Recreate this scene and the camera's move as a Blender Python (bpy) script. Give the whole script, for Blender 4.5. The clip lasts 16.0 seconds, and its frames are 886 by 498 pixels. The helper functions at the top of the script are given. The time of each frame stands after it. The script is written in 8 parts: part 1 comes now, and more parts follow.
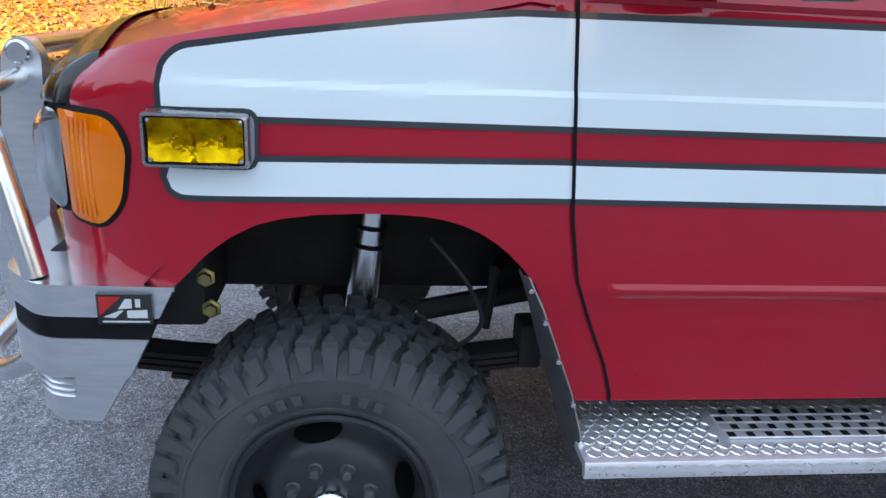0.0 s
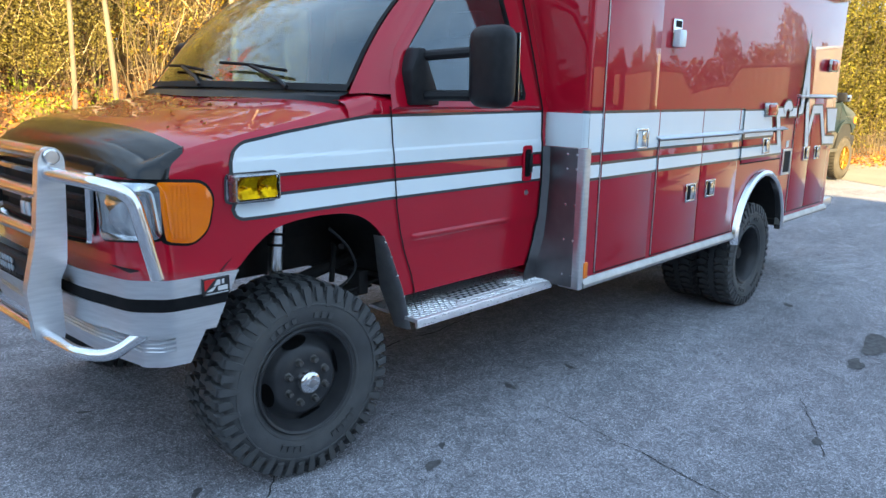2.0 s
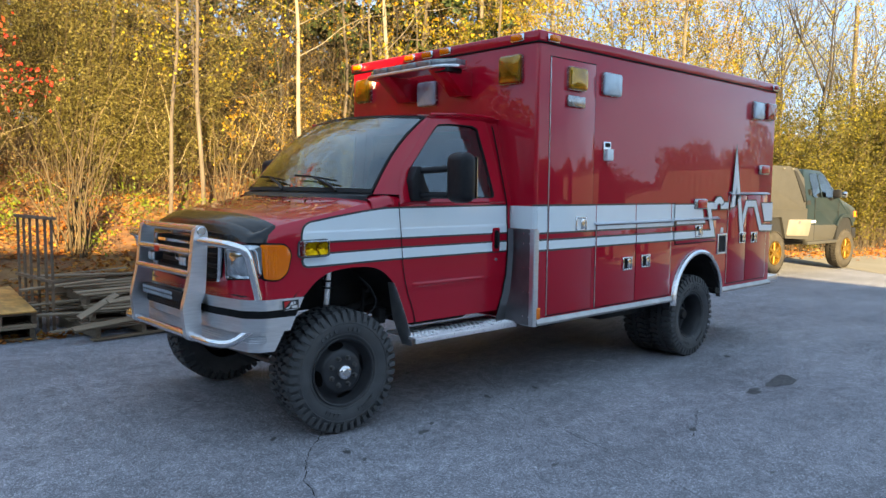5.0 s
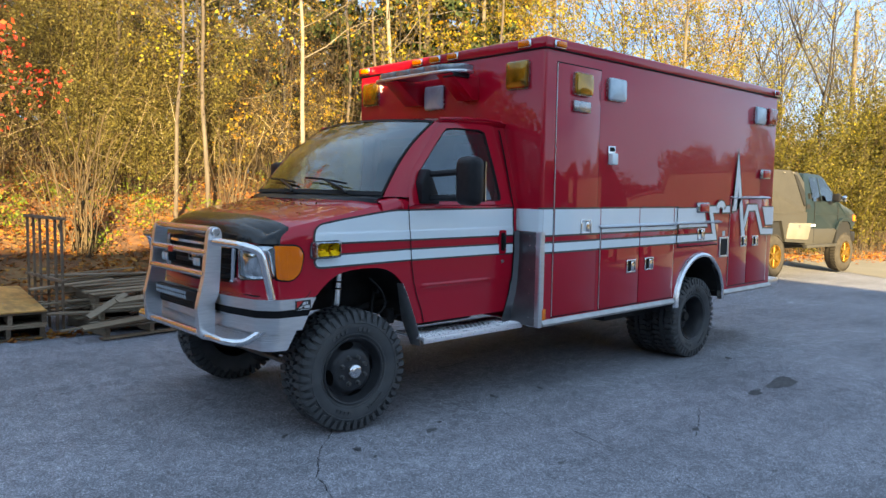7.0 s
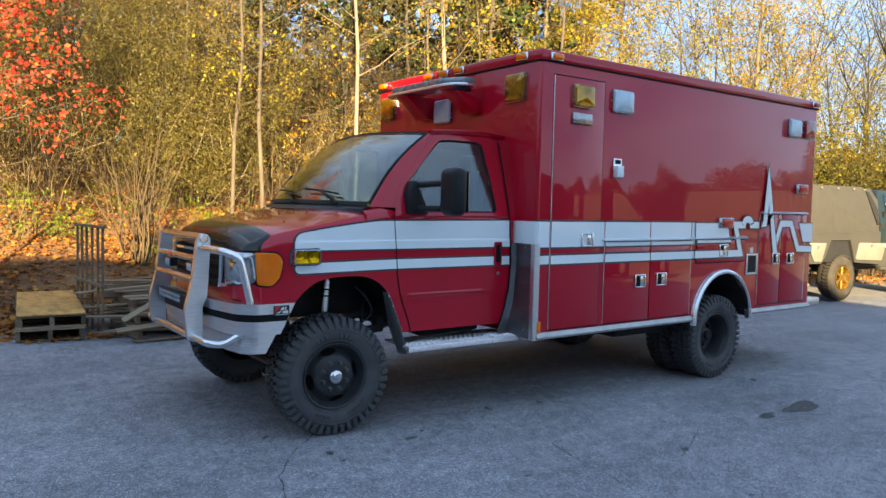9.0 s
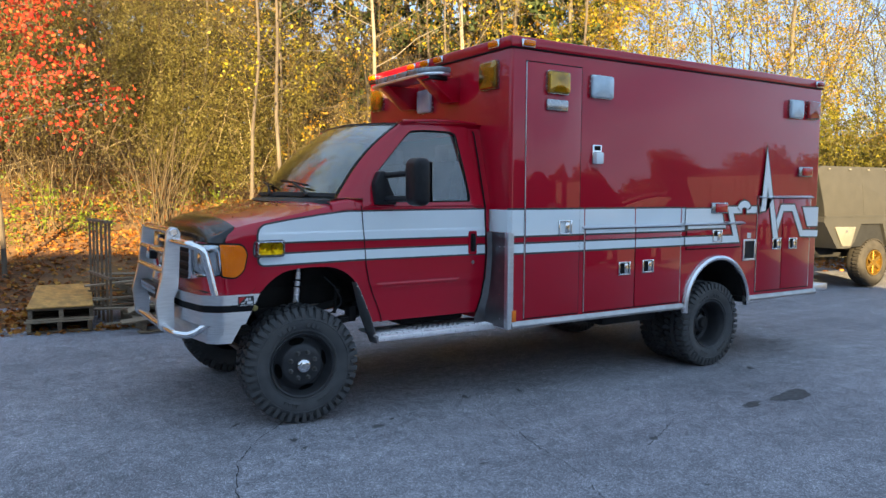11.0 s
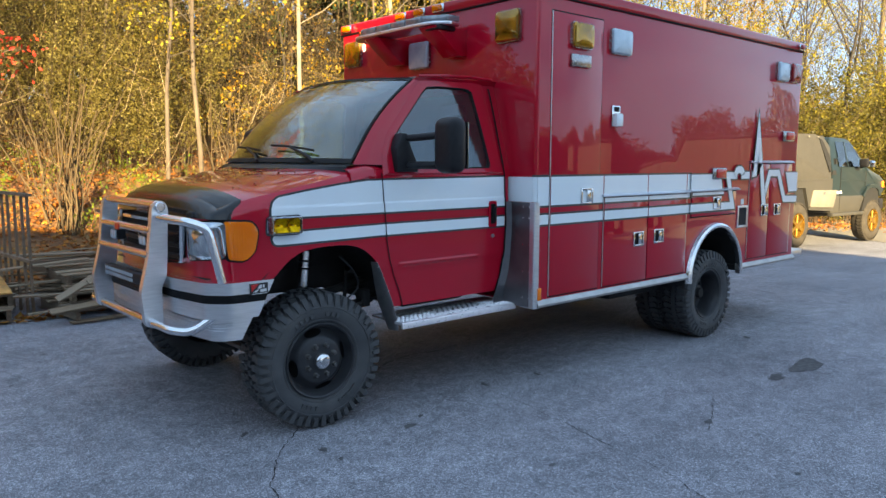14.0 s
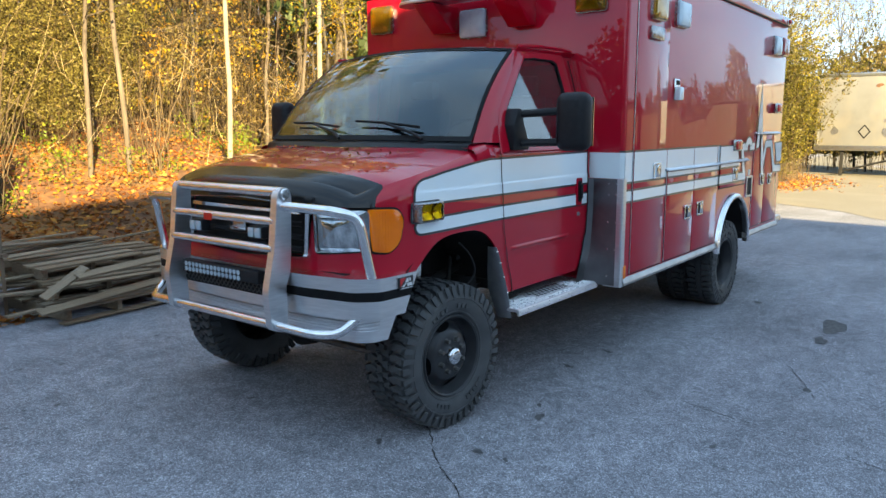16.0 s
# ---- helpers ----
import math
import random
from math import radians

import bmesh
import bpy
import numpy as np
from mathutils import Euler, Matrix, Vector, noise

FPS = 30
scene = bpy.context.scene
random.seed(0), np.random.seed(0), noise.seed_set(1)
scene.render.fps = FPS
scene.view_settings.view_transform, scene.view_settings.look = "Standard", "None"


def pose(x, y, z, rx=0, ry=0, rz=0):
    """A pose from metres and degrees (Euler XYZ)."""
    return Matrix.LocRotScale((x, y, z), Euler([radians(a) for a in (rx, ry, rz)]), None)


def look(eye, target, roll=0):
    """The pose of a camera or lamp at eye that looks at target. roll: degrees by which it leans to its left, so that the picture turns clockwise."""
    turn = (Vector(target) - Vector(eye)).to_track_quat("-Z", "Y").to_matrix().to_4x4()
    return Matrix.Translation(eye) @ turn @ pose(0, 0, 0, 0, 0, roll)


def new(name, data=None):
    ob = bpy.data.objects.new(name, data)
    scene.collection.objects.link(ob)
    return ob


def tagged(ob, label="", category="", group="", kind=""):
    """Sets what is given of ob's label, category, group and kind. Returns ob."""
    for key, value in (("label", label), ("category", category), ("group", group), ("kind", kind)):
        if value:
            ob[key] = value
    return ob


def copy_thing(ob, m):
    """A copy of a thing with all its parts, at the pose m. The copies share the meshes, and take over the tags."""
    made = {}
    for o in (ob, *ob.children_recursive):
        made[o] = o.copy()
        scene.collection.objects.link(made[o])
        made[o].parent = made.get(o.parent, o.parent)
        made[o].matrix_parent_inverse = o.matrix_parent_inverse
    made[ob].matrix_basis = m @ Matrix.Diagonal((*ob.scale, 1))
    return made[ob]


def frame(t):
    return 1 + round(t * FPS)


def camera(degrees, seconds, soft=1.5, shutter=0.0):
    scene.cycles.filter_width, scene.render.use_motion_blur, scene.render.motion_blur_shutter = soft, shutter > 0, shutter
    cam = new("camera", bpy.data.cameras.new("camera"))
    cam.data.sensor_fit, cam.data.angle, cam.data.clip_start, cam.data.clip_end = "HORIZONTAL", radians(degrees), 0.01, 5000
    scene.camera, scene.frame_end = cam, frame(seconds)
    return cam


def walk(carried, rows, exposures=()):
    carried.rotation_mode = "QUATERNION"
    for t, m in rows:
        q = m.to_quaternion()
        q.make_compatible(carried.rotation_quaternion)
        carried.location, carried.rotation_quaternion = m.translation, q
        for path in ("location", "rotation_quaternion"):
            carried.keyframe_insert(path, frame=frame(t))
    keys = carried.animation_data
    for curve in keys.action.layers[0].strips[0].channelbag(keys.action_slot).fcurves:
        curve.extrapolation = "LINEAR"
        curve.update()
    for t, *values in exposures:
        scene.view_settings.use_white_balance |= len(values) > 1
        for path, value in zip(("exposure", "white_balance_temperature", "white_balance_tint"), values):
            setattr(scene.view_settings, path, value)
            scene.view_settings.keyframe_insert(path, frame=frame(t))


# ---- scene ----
cam = camera(61.8, 16.0)
PATH = [
    (0, (0.064, -1.437, 1.571), (0.283, 0.448, 0.939), 2.9),
    (0.5, (-0.477, -1.421, 1.648), (0.353, 0.276, 0.993), 1.7),
    (1, (-0.925, -1.738, 1.65), (0.24, -0.237, 1.026), 3.0),
    (1.5, (-1.334, -2.107, 1.646), (-0.063, -0.654, 1.123), 0.8),
    (2, (-1.807, -2.439, 1.68), (-0.38, -1.102, 1.257), 1.0),
    (2.5, (-2.089, -2.861, 1.674), (-0.678, -1.473, 1.385), 0.1),
    (3, (-2.39, -3.241, 1.69), (-1.004, -1.818, 1.457), -0.1),
    (3.5, (-2.679, -3.62, 1.7), (-1.296, -2.188, 1.508), 0.0),
    (4, (-2.784, -3.976, 1.702), (-1.43, -2.514, 1.532), 0.4),
    (6.5, (-3.018, -4.155, 1.725), (-1.67, -2.686, 1.559), 0.7),
    (7, (-3.023, -4.143, 1.721), (-1.672, -2.677, 1.558), 0.9),
    (7.5, (-3.006, -4.141, 1.718), (-1.666, -2.664, 1.561), 1.0),
    (8, (-2.833, -4.216, 1.702), (-1.533, -2.702, 1.56), 1.0),
    (8.5, (-2.557, -4.387, 1.699), (-1.321, -2.819, 1.571), 1.1),
    (9, (-2.488, -4.661, 1.687), (-1.313, -3.047, 1.566), 1.3),
    (11.5, (-1.945, -5.025, 1.706), (-0.883, -3.338, 1.551), 0.2),
    (12, (-1.943, -5.011, 1.716), (-0.869, -3.332, 1.558), 0.6),
    (12.5, (-1.978, -4.915, 1.721), (-0.87, -3.258, 1.558), 1.2),
    (13, (-2.185, -4.673, 1.701), (-1.024, -3.054, 1.526), 1.1),
    (13.5, (-2.391, -4.317, 1.694), (-1.16, -2.753, 1.496), 0.5),
    (14, (-2.418, -3.87, 1.681), (-1.109, -2.377, 1.444), 0.1),
    (14.5, (-2.614, -3.455, 1.682), (-1.234, -2.033, 1.407), 0.2),
    (15, (-2.857, -3.057, 1.695), (-1.414, -1.704, 1.401), 0.3),
    (15.5, (-3.038, -2.716, 1.716), (-1.531, -1.438, 1.405), 0.0),
    (16, (-3.322, -2.472, 1.746), (-1.764, -1.261, 1.422), -0.2),
]
walk(cam, [(t, look(eye, target, roll)) for t, eye, target, roll in PATH],
     exposures=[(0, 3.40, 8300, 7), (1, 3.50, 8400, 5), (2, 3.22, 7200, 1), (2.5, 3.01, 7000, 1), (3.5, 2.76, 7300, 2), (9, 2.57, 6950, 3), (12.5, 2.57, 7100, 4), (14, 2.70, 7150, 3), (15, 2.80, 7600, 1), (16, 2.81, 7200, -1)])

# ---- light ----
SUN = Vector((0.50, 0.88, -0.29)).normalized()      # the way the sunlight travels
world = bpy.data.worlds.new("sky")
scene.world = world
world.use_nodes = True
wn = world.node_tree
sky = wn.nodes.new("ShaderNodeTexSky")
sky.sky_type, sky.sun_disc = "NISHITA", False
sky.sun_elevation = math.asin(-SUN.z)
sky.sun_rotation = math.atan2(-SUN.x, -SUN.y)
sky.air_density, sky.dust_density, sky.ozone_density = 1.0, 0.4, 1.5
# thin high cloud: a pale veil with soft streaks over the clear sky
veil_co = wn.nodes.new("ShaderNodeTexCoord")
veil_map = wn.nodes.new("ShaderNodeMapping")
veil_map.inputs["Scale"].default_value = (1.2, 1.2, 4.5)
wn.links.new(veil_co.outputs["Generated"], veil_map.inputs[0])
veil_noise = wn.nodes.new("ShaderNodeTexNoise")
veil_noise.inputs["Scale"].default_value, veil_noise.inputs["Detail"].default_value = 1.6, 6.0
wn.links.new(veil_map.outputs[0], veil_noise.inputs["Vector"])
veil_ramp = wn.nodes.new("ShaderNodeValToRGB")
veil_ramp.color_ramp.elements[0].position, veil_ramp.color_ramp.elements[0].color = 0.38, (0.46, 0.76, 1.36, 1)
veil_ramp.color_ramp.elements[1].position, veil_ramp.color_ramp.elements[1].color = 0.72, (1.08, 1.40, 2.00, 1)
wn.links.new(veil_noise.outputs["Fac"], veil_ramp.inputs[0])
veil = wn.nodes.new("ShaderNodeMix")
veil.data_type = "RGBA"
veil.inputs[0].default_value = 0.95
wn.links.new(sky.outputs[0], veil.inputs[6])
wn.links.new(veil_ramp.outputs[0], veil.inputs[7])
wn.links.new(veil.outputs[2], wn.nodes["Background"].inputs[0])
wn.nodes["Background"].inputs[1].default_value = 0.15
sun = new("sun", bpy.data.lights.new("sun", "SUN"))
sun.data.energy, sun.data.angle, sun.data.color = 4.5, radians(0.5), (1.0, 0.77, 0.47)
sun.matrix_world = look((0, 0, 20), Vector((0, 0, 20)) + SUN)

# ---- materials ----
def mat(name, color, rough=0.5, metal=0.0, second=None, scale=6.0, detail=6.0, bump=0.0, bump_scale=None, coat=0.0, rough2=None,
        third=None, scale3=1.0, island=None, spec=0.5, mapping=None, objrand=None):
    """A principled surface: two colours mixed by a noise, a third by a larger one, a bump, and tints per island or per object."""
    m = bpy.data.materials.new(name)
    m.use_nodes = True
    nt = m.node_tree
    p = nt.nodes["Principled BSDF"]
    p.inputs["Roughness"].default_value, p.inputs["Metallic"].default_value = rough, metal
    p.inputs["Coat Weight"].default_value, p.inputs["Coat Roughness"].default_value = coat, 0.03
    p.inputs["Specular IOR Level"].default_value = spec
    tc = nt.nodes.new("ShaderNodeTexCoord")
    co = tc.outputs["Object"]
    if mapping:
        mp = nt.nodes.new("ShaderNodeMapping")
        mp.inputs["Scale"].default_value = mapping
        nt.links.new(co, mp.inputs[0])
        co = mp.outputs[0]

    def noise_tex(s, d=detail):
        n = nt.nodes.new("ShaderNodeTexNoise")
        n.inputs["Scale"].default_value, n.inputs["Detail"].default_value = s, d
        nt.links.new(co, n.inputs["Vector"])
        return n.outputs["Fac"]

    def mix(a, b, fac, lo=0.4, hi=0.6):
        r = nt.nodes.new("ShaderNodeMapRange")
        r.inputs[1].default_value, r.inputs[2].default_value = lo, hi
        nt.links.new(fac, r.inputs[0])
        x = nt.nodes.new("ShaderNodeMix")
        x.data_type = "RGBA"
        nt.links.new(r.outputs[0], x.inputs[0])
        for s, v in ((6, a), (7, b)):
            if isinstance(v, tuple):
                x.inputs[s].default_value = (*v, 1)
            else:
                nt.links.new(v, x.inputs[s])
        return x.outputs[2]

    col = tuple(color)
    if second:
        col = mix(col, tuple(second), noise_tex(scale), 0.3, 0.7)
    if third:
        col = mix(col, tuple(third), noise_tex(scale3, 4), 0.45, 0.7)
    if island or objrand:
        ramp = nt.nodes.new("ShaderNodeValToRGB")
        cols = island or objrand
        ramp.color_ramp.interpolation = "LINEAR"
        els = ramp.color_ramp.elements
        while len(els) < len(cols):
            els.new(0.5)
        for k, c in enumerate(cols):
            els[k].position, els[k].color = k / max(1, len(cols) - 1), (*c, 1)
        src = nt.nodes.new("ShaderNodeNewGeometry" if island else "ShaderNodeObjectInfo")
        nt.links.new(src.outputs["Random Per Island" if island else "Random"], ramp.inputs[0])
        if second:
            x = nt.nodes.new("ShaderNodeMix")
            x.data_type, x.blend_type = "RGBA", "MULTIPLY"
            x.inputs[0].default_value = 1.0
            nt.links.new(ramp.outputs[0], x.inputs[6])
            nt.links.new(col, x.inputs[7])
            col = x.outputs[2]
        else:
            col = ramp.outputs[0]
    if isinstance(col, tuple):
        p.inputs["Base Color"].default_value = (*col, 1)
    else:
        nt.links.new(col, p.inputs["Base Color"])
    if rough2 is not None:
        r = nt.nodes.new("ShaderNodeMapRange")
        r.inputs[1].default_value, r.inputs[2].default_value, r.inputs[3].default_value, r.inputs[4].default_value = 0.3, 0.7, rough, rough2
        nt.links.new(noise_tex(scale * 1.7), r.inputs[0])
        nt.links.new(r.outputs[0], p.inputs["Roughness"])
    if bump:
        b = nt.nodes.new("ShaderNodeBump")
        b.inputs["Strength"].default_value, b.inputs["Distance"].default_value = 1.0, bump
        nt.links.new(noise_tex(bump_scale or scale * 4, 5), b.inputs["Height"])
        nt.links.new(b.outputs[0], p.inputs["Normal"])
    return m


def glass(name, tint, rough=0.02):
    m = bpy.data.materials.new(name)
    m.use_nodes = True
    p = m.node_tree.nodes["Principled BSDF"]
    p.inputs["Base Color"].default_value, p.inputs["Roughness"].default_value = (*tint, 1), rough
    p.inputs["Transmission Weight"].default_value, p.inputs["IOR"].default_value = 1.0, 1.52
    p.inputs["Coat Weight"].default_value, p.inputs["Coat Roughness"].default_value = 0.8, 0.02
    return m


RED = mat("red_paint", (0.46, 0.0027, 0.021), 0.32, second=(0.41, 0.0023, 0.018), scale=1.2, coat=1.0, bump=0.0003, bump_scale=2.2, spec=0.1)
RED.node_tree.nodes["Principled BSDF"].inputs["Coat Roughness"].default_value = 0.012
RED.node_tree.nodes["Principled BSDF"].inputs["Coat IOR"].default_value = 1.48
WHITE = mat("white_vinyl", (0.80, 0.87, 0.89), 0.3, second=(0.76, 0.83, 0.86), scale=2.5, coat=0.7, spec=0.3)
OUTLINE = mat("dark_grey_vinyl", (0.022, 0.026, 0.032), 0.35, coat=0.4, second=(0.032, 0.036, 0.044), scale=9)
ALU = mat("brushed_aluminium", (0.78, 0.79, 0.81), 0.28, 0.95, second=(0.66, 0.67, 0.69), scale=9, rough2=0.40, bump=0.00012, bump_scale=120, mapping=(1, 1, 9))
POLISHED = mat("polished_aluminium", (0.86, 0.86, 0.87), 0.17, 1.0, second=(0.76, 0.76, 0.78), scale=6, rough2=0.27)
CHROME = mat("chrome", (0.78, 0.78, 0.79), 0.08, 1.0, second=(0.68, 0.68, 0.69), scale=30, rough2=0.2)
STEEL = mat("bare_steel", (0.40, 0.40, 0.41), 0.42, 0.9, second=(0.30, 0.30, 0.31), scale=18, bump=0.0006, bump_scale=80)
BLACK = mat("black_plastic", (0.013, 0.013, 0.015), 0.42, second=(0.020, 0.020, 0.022), scale=25, bump=0.0005, bump_scale=220, spec=0.2)
TRIM = mat("black_rubber_trim", (0.006, 0.006, 0.007), 0.6, second=(0.011, 0.011, 0.012), scale=30, spec=0.12)
UNDER = mat("dirty_black_underbody", (0.018, 0.018, 0.019), 0.6, second=(0.034, 0.032, 0.030), scale=7, bump=0.002, bump_scale=40, spec=0.12)
RUBBER = mat("tyre_rubber", (0.046, 0.048, 0.051), 0.62, second=(0.070, 0.072, 0.075), scale=9, bump=0.0015, bump_scale=160, third=(0.088, 0.087, 0.084), scale3=3, spec=0.3)
WHEEL = mat("satin_black_wheel", (0.028, 0.029, 0.032), 0.32, second=(0.038, 0.039, 0.042), scale=16, bump=0.0005, bump_scale=90, spec=0.25)
FILLER = mat("dull_grey_metal", (0.20, 0.20, 0.21), 0.32, 0.85, second=(0.15, 0.15, 0.16), scale=9, rough2=0.45)
BEZEL = mat("dull_chrome_bezel", (0.42, 0.42, 0.43), 0.2, 0.95, second=(0.34, 0.34, 0.35), scale=25, rough2=0.3)
RAIL = mat("dull_aluminium_rail", (0.50, 0.49, 0.48), 0.36, 0.9, second=(0.38, 0.37, 0.36), scale=12, rough2=0.5)
NUT = mat("dull_lug_nut", (0.13, 0.125, 0.12), 0.45, 0.6, second=(0.08, 0.078, 0.075), scale=30)
HOLE = mat("black_opening", (0.002, 0.002, 0.002), 0.9, second=(0.003, 0.003, 0.003), scale=10, spec=0.1)
BRAFILM = mat("weathered_black_bra", (0.006, 0.006, 0.007), 0.09, second=(0.012, 0.010, 0.009), scale=8, coat=0.0, rough2=0.20, spec=0.45, bump=0.0005, bump_scale=24)
LITTER = mat("leaf_litter_soil", (0.21, 0.095, 0.035), 0.9, second=(0.08, 0.042, 0.022), scale=5, bump=0.03, bump_scale=12, third=(0.26, 0.15, 0.055), scale3=0.7)
GLASS = glass("tinted_glass", (0.30, 0.42, 0.45))
SCREENGLASS = glass("windscreen_glass", (0.16, 0.27, 0.29))
SIDEGLASS = glass("clear_side_glass", (0.66, 0.74, 0.76))


def asphalt():
    """Worn asphalt: stone grains of mixed greys in dark binder, with large bleached and dark patches and faint streaks."""
    m = mat("worn_asphalt", (0.5, 0.5, 0.5), 0.85, bump=0.004, bump_scale=150, spec=0.35)
    nt = m.node_tree
    p = nt.nodes["Principled BSDF"]
    co = nt.nodes.new("ShaderNodeTexCoord").outputs["Object"]

    def ramp(src, stops):
        r = nt.nodes.new("ShaderNodeValToRGB")
        els = r.color_ramp.elements
        while len(els) < len(stops):
            els.new(0.5)
        for e, (at, v) in zip(els, stops):
            e.position, e.color = at, (v, v, v * 1.015, 1)
        nt.links.new(src, r.inputs[0])
        return r.outputs[0]

    def times(a, b):
        x = nt.nodes.new("ShaderNodeMix")
        x.data_type, x.blend_type = "RGBA", "MULTIPLY"
        x.inputs[0].default_value = 1.0
        nt.links.new(a, x.inputs[6])
        nt.links.new(b, x.inputs[7])
        return x.outputs[2]

    def noise_of(scale, detail, stretch=None):
        n = nt.nodes.new("ShaderNodeTexNoise")
        n.inputs["Scale"].default_value, n.inputs["Detail"].default_value = scale, detail
        if stretch:
            mp = nt.nodes.new("ShaderNodeMapping")
            mp.inputs["Scale"].default_value, mp.inputs["Rotation"].default_value = stretch, (0, 0, 0.35)
            nt.links.new(co, mp.inputs[0])
            nt.links.new(mp.outputs[0], n.inputs["Vector"])
        else:
            nt.links.new(co, n.inputs["Vector"])
        return n.outputs["Fac"]

    v = nt.nodes.new("ShaderNodeTexVoronoi")
    v.inputs["Scale"].default_value = 240.0
    nt.links.new(co, v.inputs["Vector"])
    sep = nt.nodes.new("ShaderNodeSeparateColor")
    nt.links.new(v.outputs["Color"], sep.inputs[0])
    col = ramp(sep.outputs[0], [(0.0, 0.094), (0.45, 0.190), (0.8, 0.285), (1.0, 0.56)])
    col = times(col, ramp(noise_of(46, 8), [(0.30, 0.72), (0.5, 1.0), (0.70, 1.28)]))
    col = times(col, ramp(noise_of(9, 8), [(0.34, 0.84), (0.5, 1.0), (0.66, 1.14)]))
    col = times(col, ramp(noise_of(0.55, 8), [(0.34, 0.84), (0.5, 1.0), (0.66, 1.15)]))
    col = times(col, ramp(noise_of(2.4, 7, (0.3, 1.6, 1)), [(0.36, 0.92), (0.5, 1.0), (0.66, 1.08)]))
    # dark pits where the binder has lost its stones
    pits = nt.nodes.new("ShaderNodeTexVoronoi")
    pits.inputs["Scale"].default_value, pits.inputs["Randomness"].default_value = 9.0, 1.0
    nt.links.new(co, pits.inputs["Vector"])
    col = times(col, ramp(pits.outputs["Distance"], [(0.035, 0.45), (0.075, 0.9), (0.12, 1.0)]))
    nt.links.new(col, p.inputs["Base Color"])
    return m


ASPHALT = asphalt()

# ---- building tools ----
def box(bm, lo, hi, bev=0.0, seg=2):
    r = bmesh.ops.create_cube(bm, size=1.0)
    c = [(a + b) / 2 for a, b in zip(lo, hi)]
    s = [abs(b - a) for a, b in zip(lo, hi)]
    for v in r["verts"]:
        v.co = Vector((c[0] + v.co.x * s[0], c[1] + v.co.y * s[1], c[2] + v.co.z * s[2]))
    if bev:
        es = list({e for v in r["verts"] for e in v.link_edges})
        bmesh.ops.bevel(bm, geom=es, offset=min(bev, 0.45 * min(s)), segments=seg, affect="EDGES", profile=0.5)
    return bm


def prism(bm, pts, axis, a, b, bev=0.0):
    """A polygon, given in the plane across the axis, drawn out from a to b along it."""
    def put(p, d):
        return {"x": (d, p[0], p[1]), "y": (p[0], d, p[1]), "z": (p[0], p[1], d)}[axis]
    v0 = [bm.verts.new(put(p, a)) for p in pts]
    v1 = [bm.verts.new(put(p, b)) for p in pts]
    fs = [bm.faces.new(v0), bm.faces.new(v1[::-1])]
    n = len(pts)
    for i in range(n):
        fs.append(bm.faces.new((v0[i], v1[i], v1[(i + 1) % n], v0[(i + 1) % n])))
    bmesh.ops.recalc_face_normals(bm, faces=fs)
    if bev:
        es = list({e for v in v0 + v1 for e in v.link_edges})
        bmesh.ops.bevel(bm, geom=es, offset=bev, segments=2, affect="EDGES", profile=0.5)
    return bm


def rounded(pts, rad, n=5):
    """A polyline whose inner corners are rounded."""
    pts = [Vector(p) for p in pts]
    out = [pts[0]]
    for a, b, c in zip(pts, pts[1:], pts[2:]):
        r = min(rad, 0.45 * (a - b).length, 0.45 * (c - b).length)
        p, q = b + (a - b).normalized() * r, b + (c - b).normalized() * r
        for k in range(n + 1):
            t = k / n
            out.append(p * (1 - t) ** 2 + b * 2 * t * (1 - t) + q * t * t)
    out.append(pts[-1])
    return out


def tube(bm, pts, r, seg=10, r1=None):
    pts = [Vector(p) for p in pts]
    n, rings, up = len(pts), [], None
    for i, p in enumerate(pts):
        d = (pts[min(i + 1, n - 1)] - pts[max(i - 1, 0)]).normalized()
        if up is None:
            up = d.orthogonal().normalized()
        up = (up - d * up.dot(d)).normalized()
        w = d.cross(up)
        rr = r if r1 is None else r + (r1 - r) * i / (n - 1)
        rings.append([bm.verts.new(p + (up * math.cos(2 * math.pi * k / seg) + w * math.sin(2 * math.pi * k / seg)) * rr) for k in range(seg)])
    for a, b in zip(rings, rings[1:]):
        for k in range(seg):
            bm.faces.new((a[k], a[(k + 1) % seg], b[(k + 1) % seg], b[k]))
    bm.faces.new(rings[0][::-1])
    bm.faces.new(rings[-1])
    return bm


def lathe(bm, prof, n=48, at=(0, 0, 0)):
    """Turns a profile of (radius, y) round the y axis."""
    rings = []
    for r, y in prof:
        rings.append([bm.verts.new((at[0] + r * math.sin(2 * math.pi * k / n), at[1] + y, at[2] + r * math.cos(2 * math.pi * k / n))) for k in range(n)])
    for a, b in zip(rings, rings[1:]):
        for k in range(n):
            bm.faces.new((a[k], a[(k + 1) % n], b[(k + 1) % n], b[k]))
    for ring, (r, y) in ((rings[0], prof[0]), (rings[-1], prof[-1])):
        if r < 0.2:
            bm.faces.new(ring)
    return bm


def grid(bm, rows, flip=False):
    vs = [[bm.verts.new(p) for p in row] for row in rows]
    for a, b in zip(vs, vs[1:]):
        for i in range(len(a) - 1):
            f = (a[i], a[i + 1], b[i + 1], b[i])
            bm.faces.new(f[::-1] if flip else f)
    return bm


def thick(bm, d):
    """Gives a sheet a thickness, inwards."""
    bmesh.ops.recalc_face_normals(bm, faces=bm.faces[:])
    bmesh.ops.solidify(bm, geom=bm.faces[:], thickness=d)
    return bm


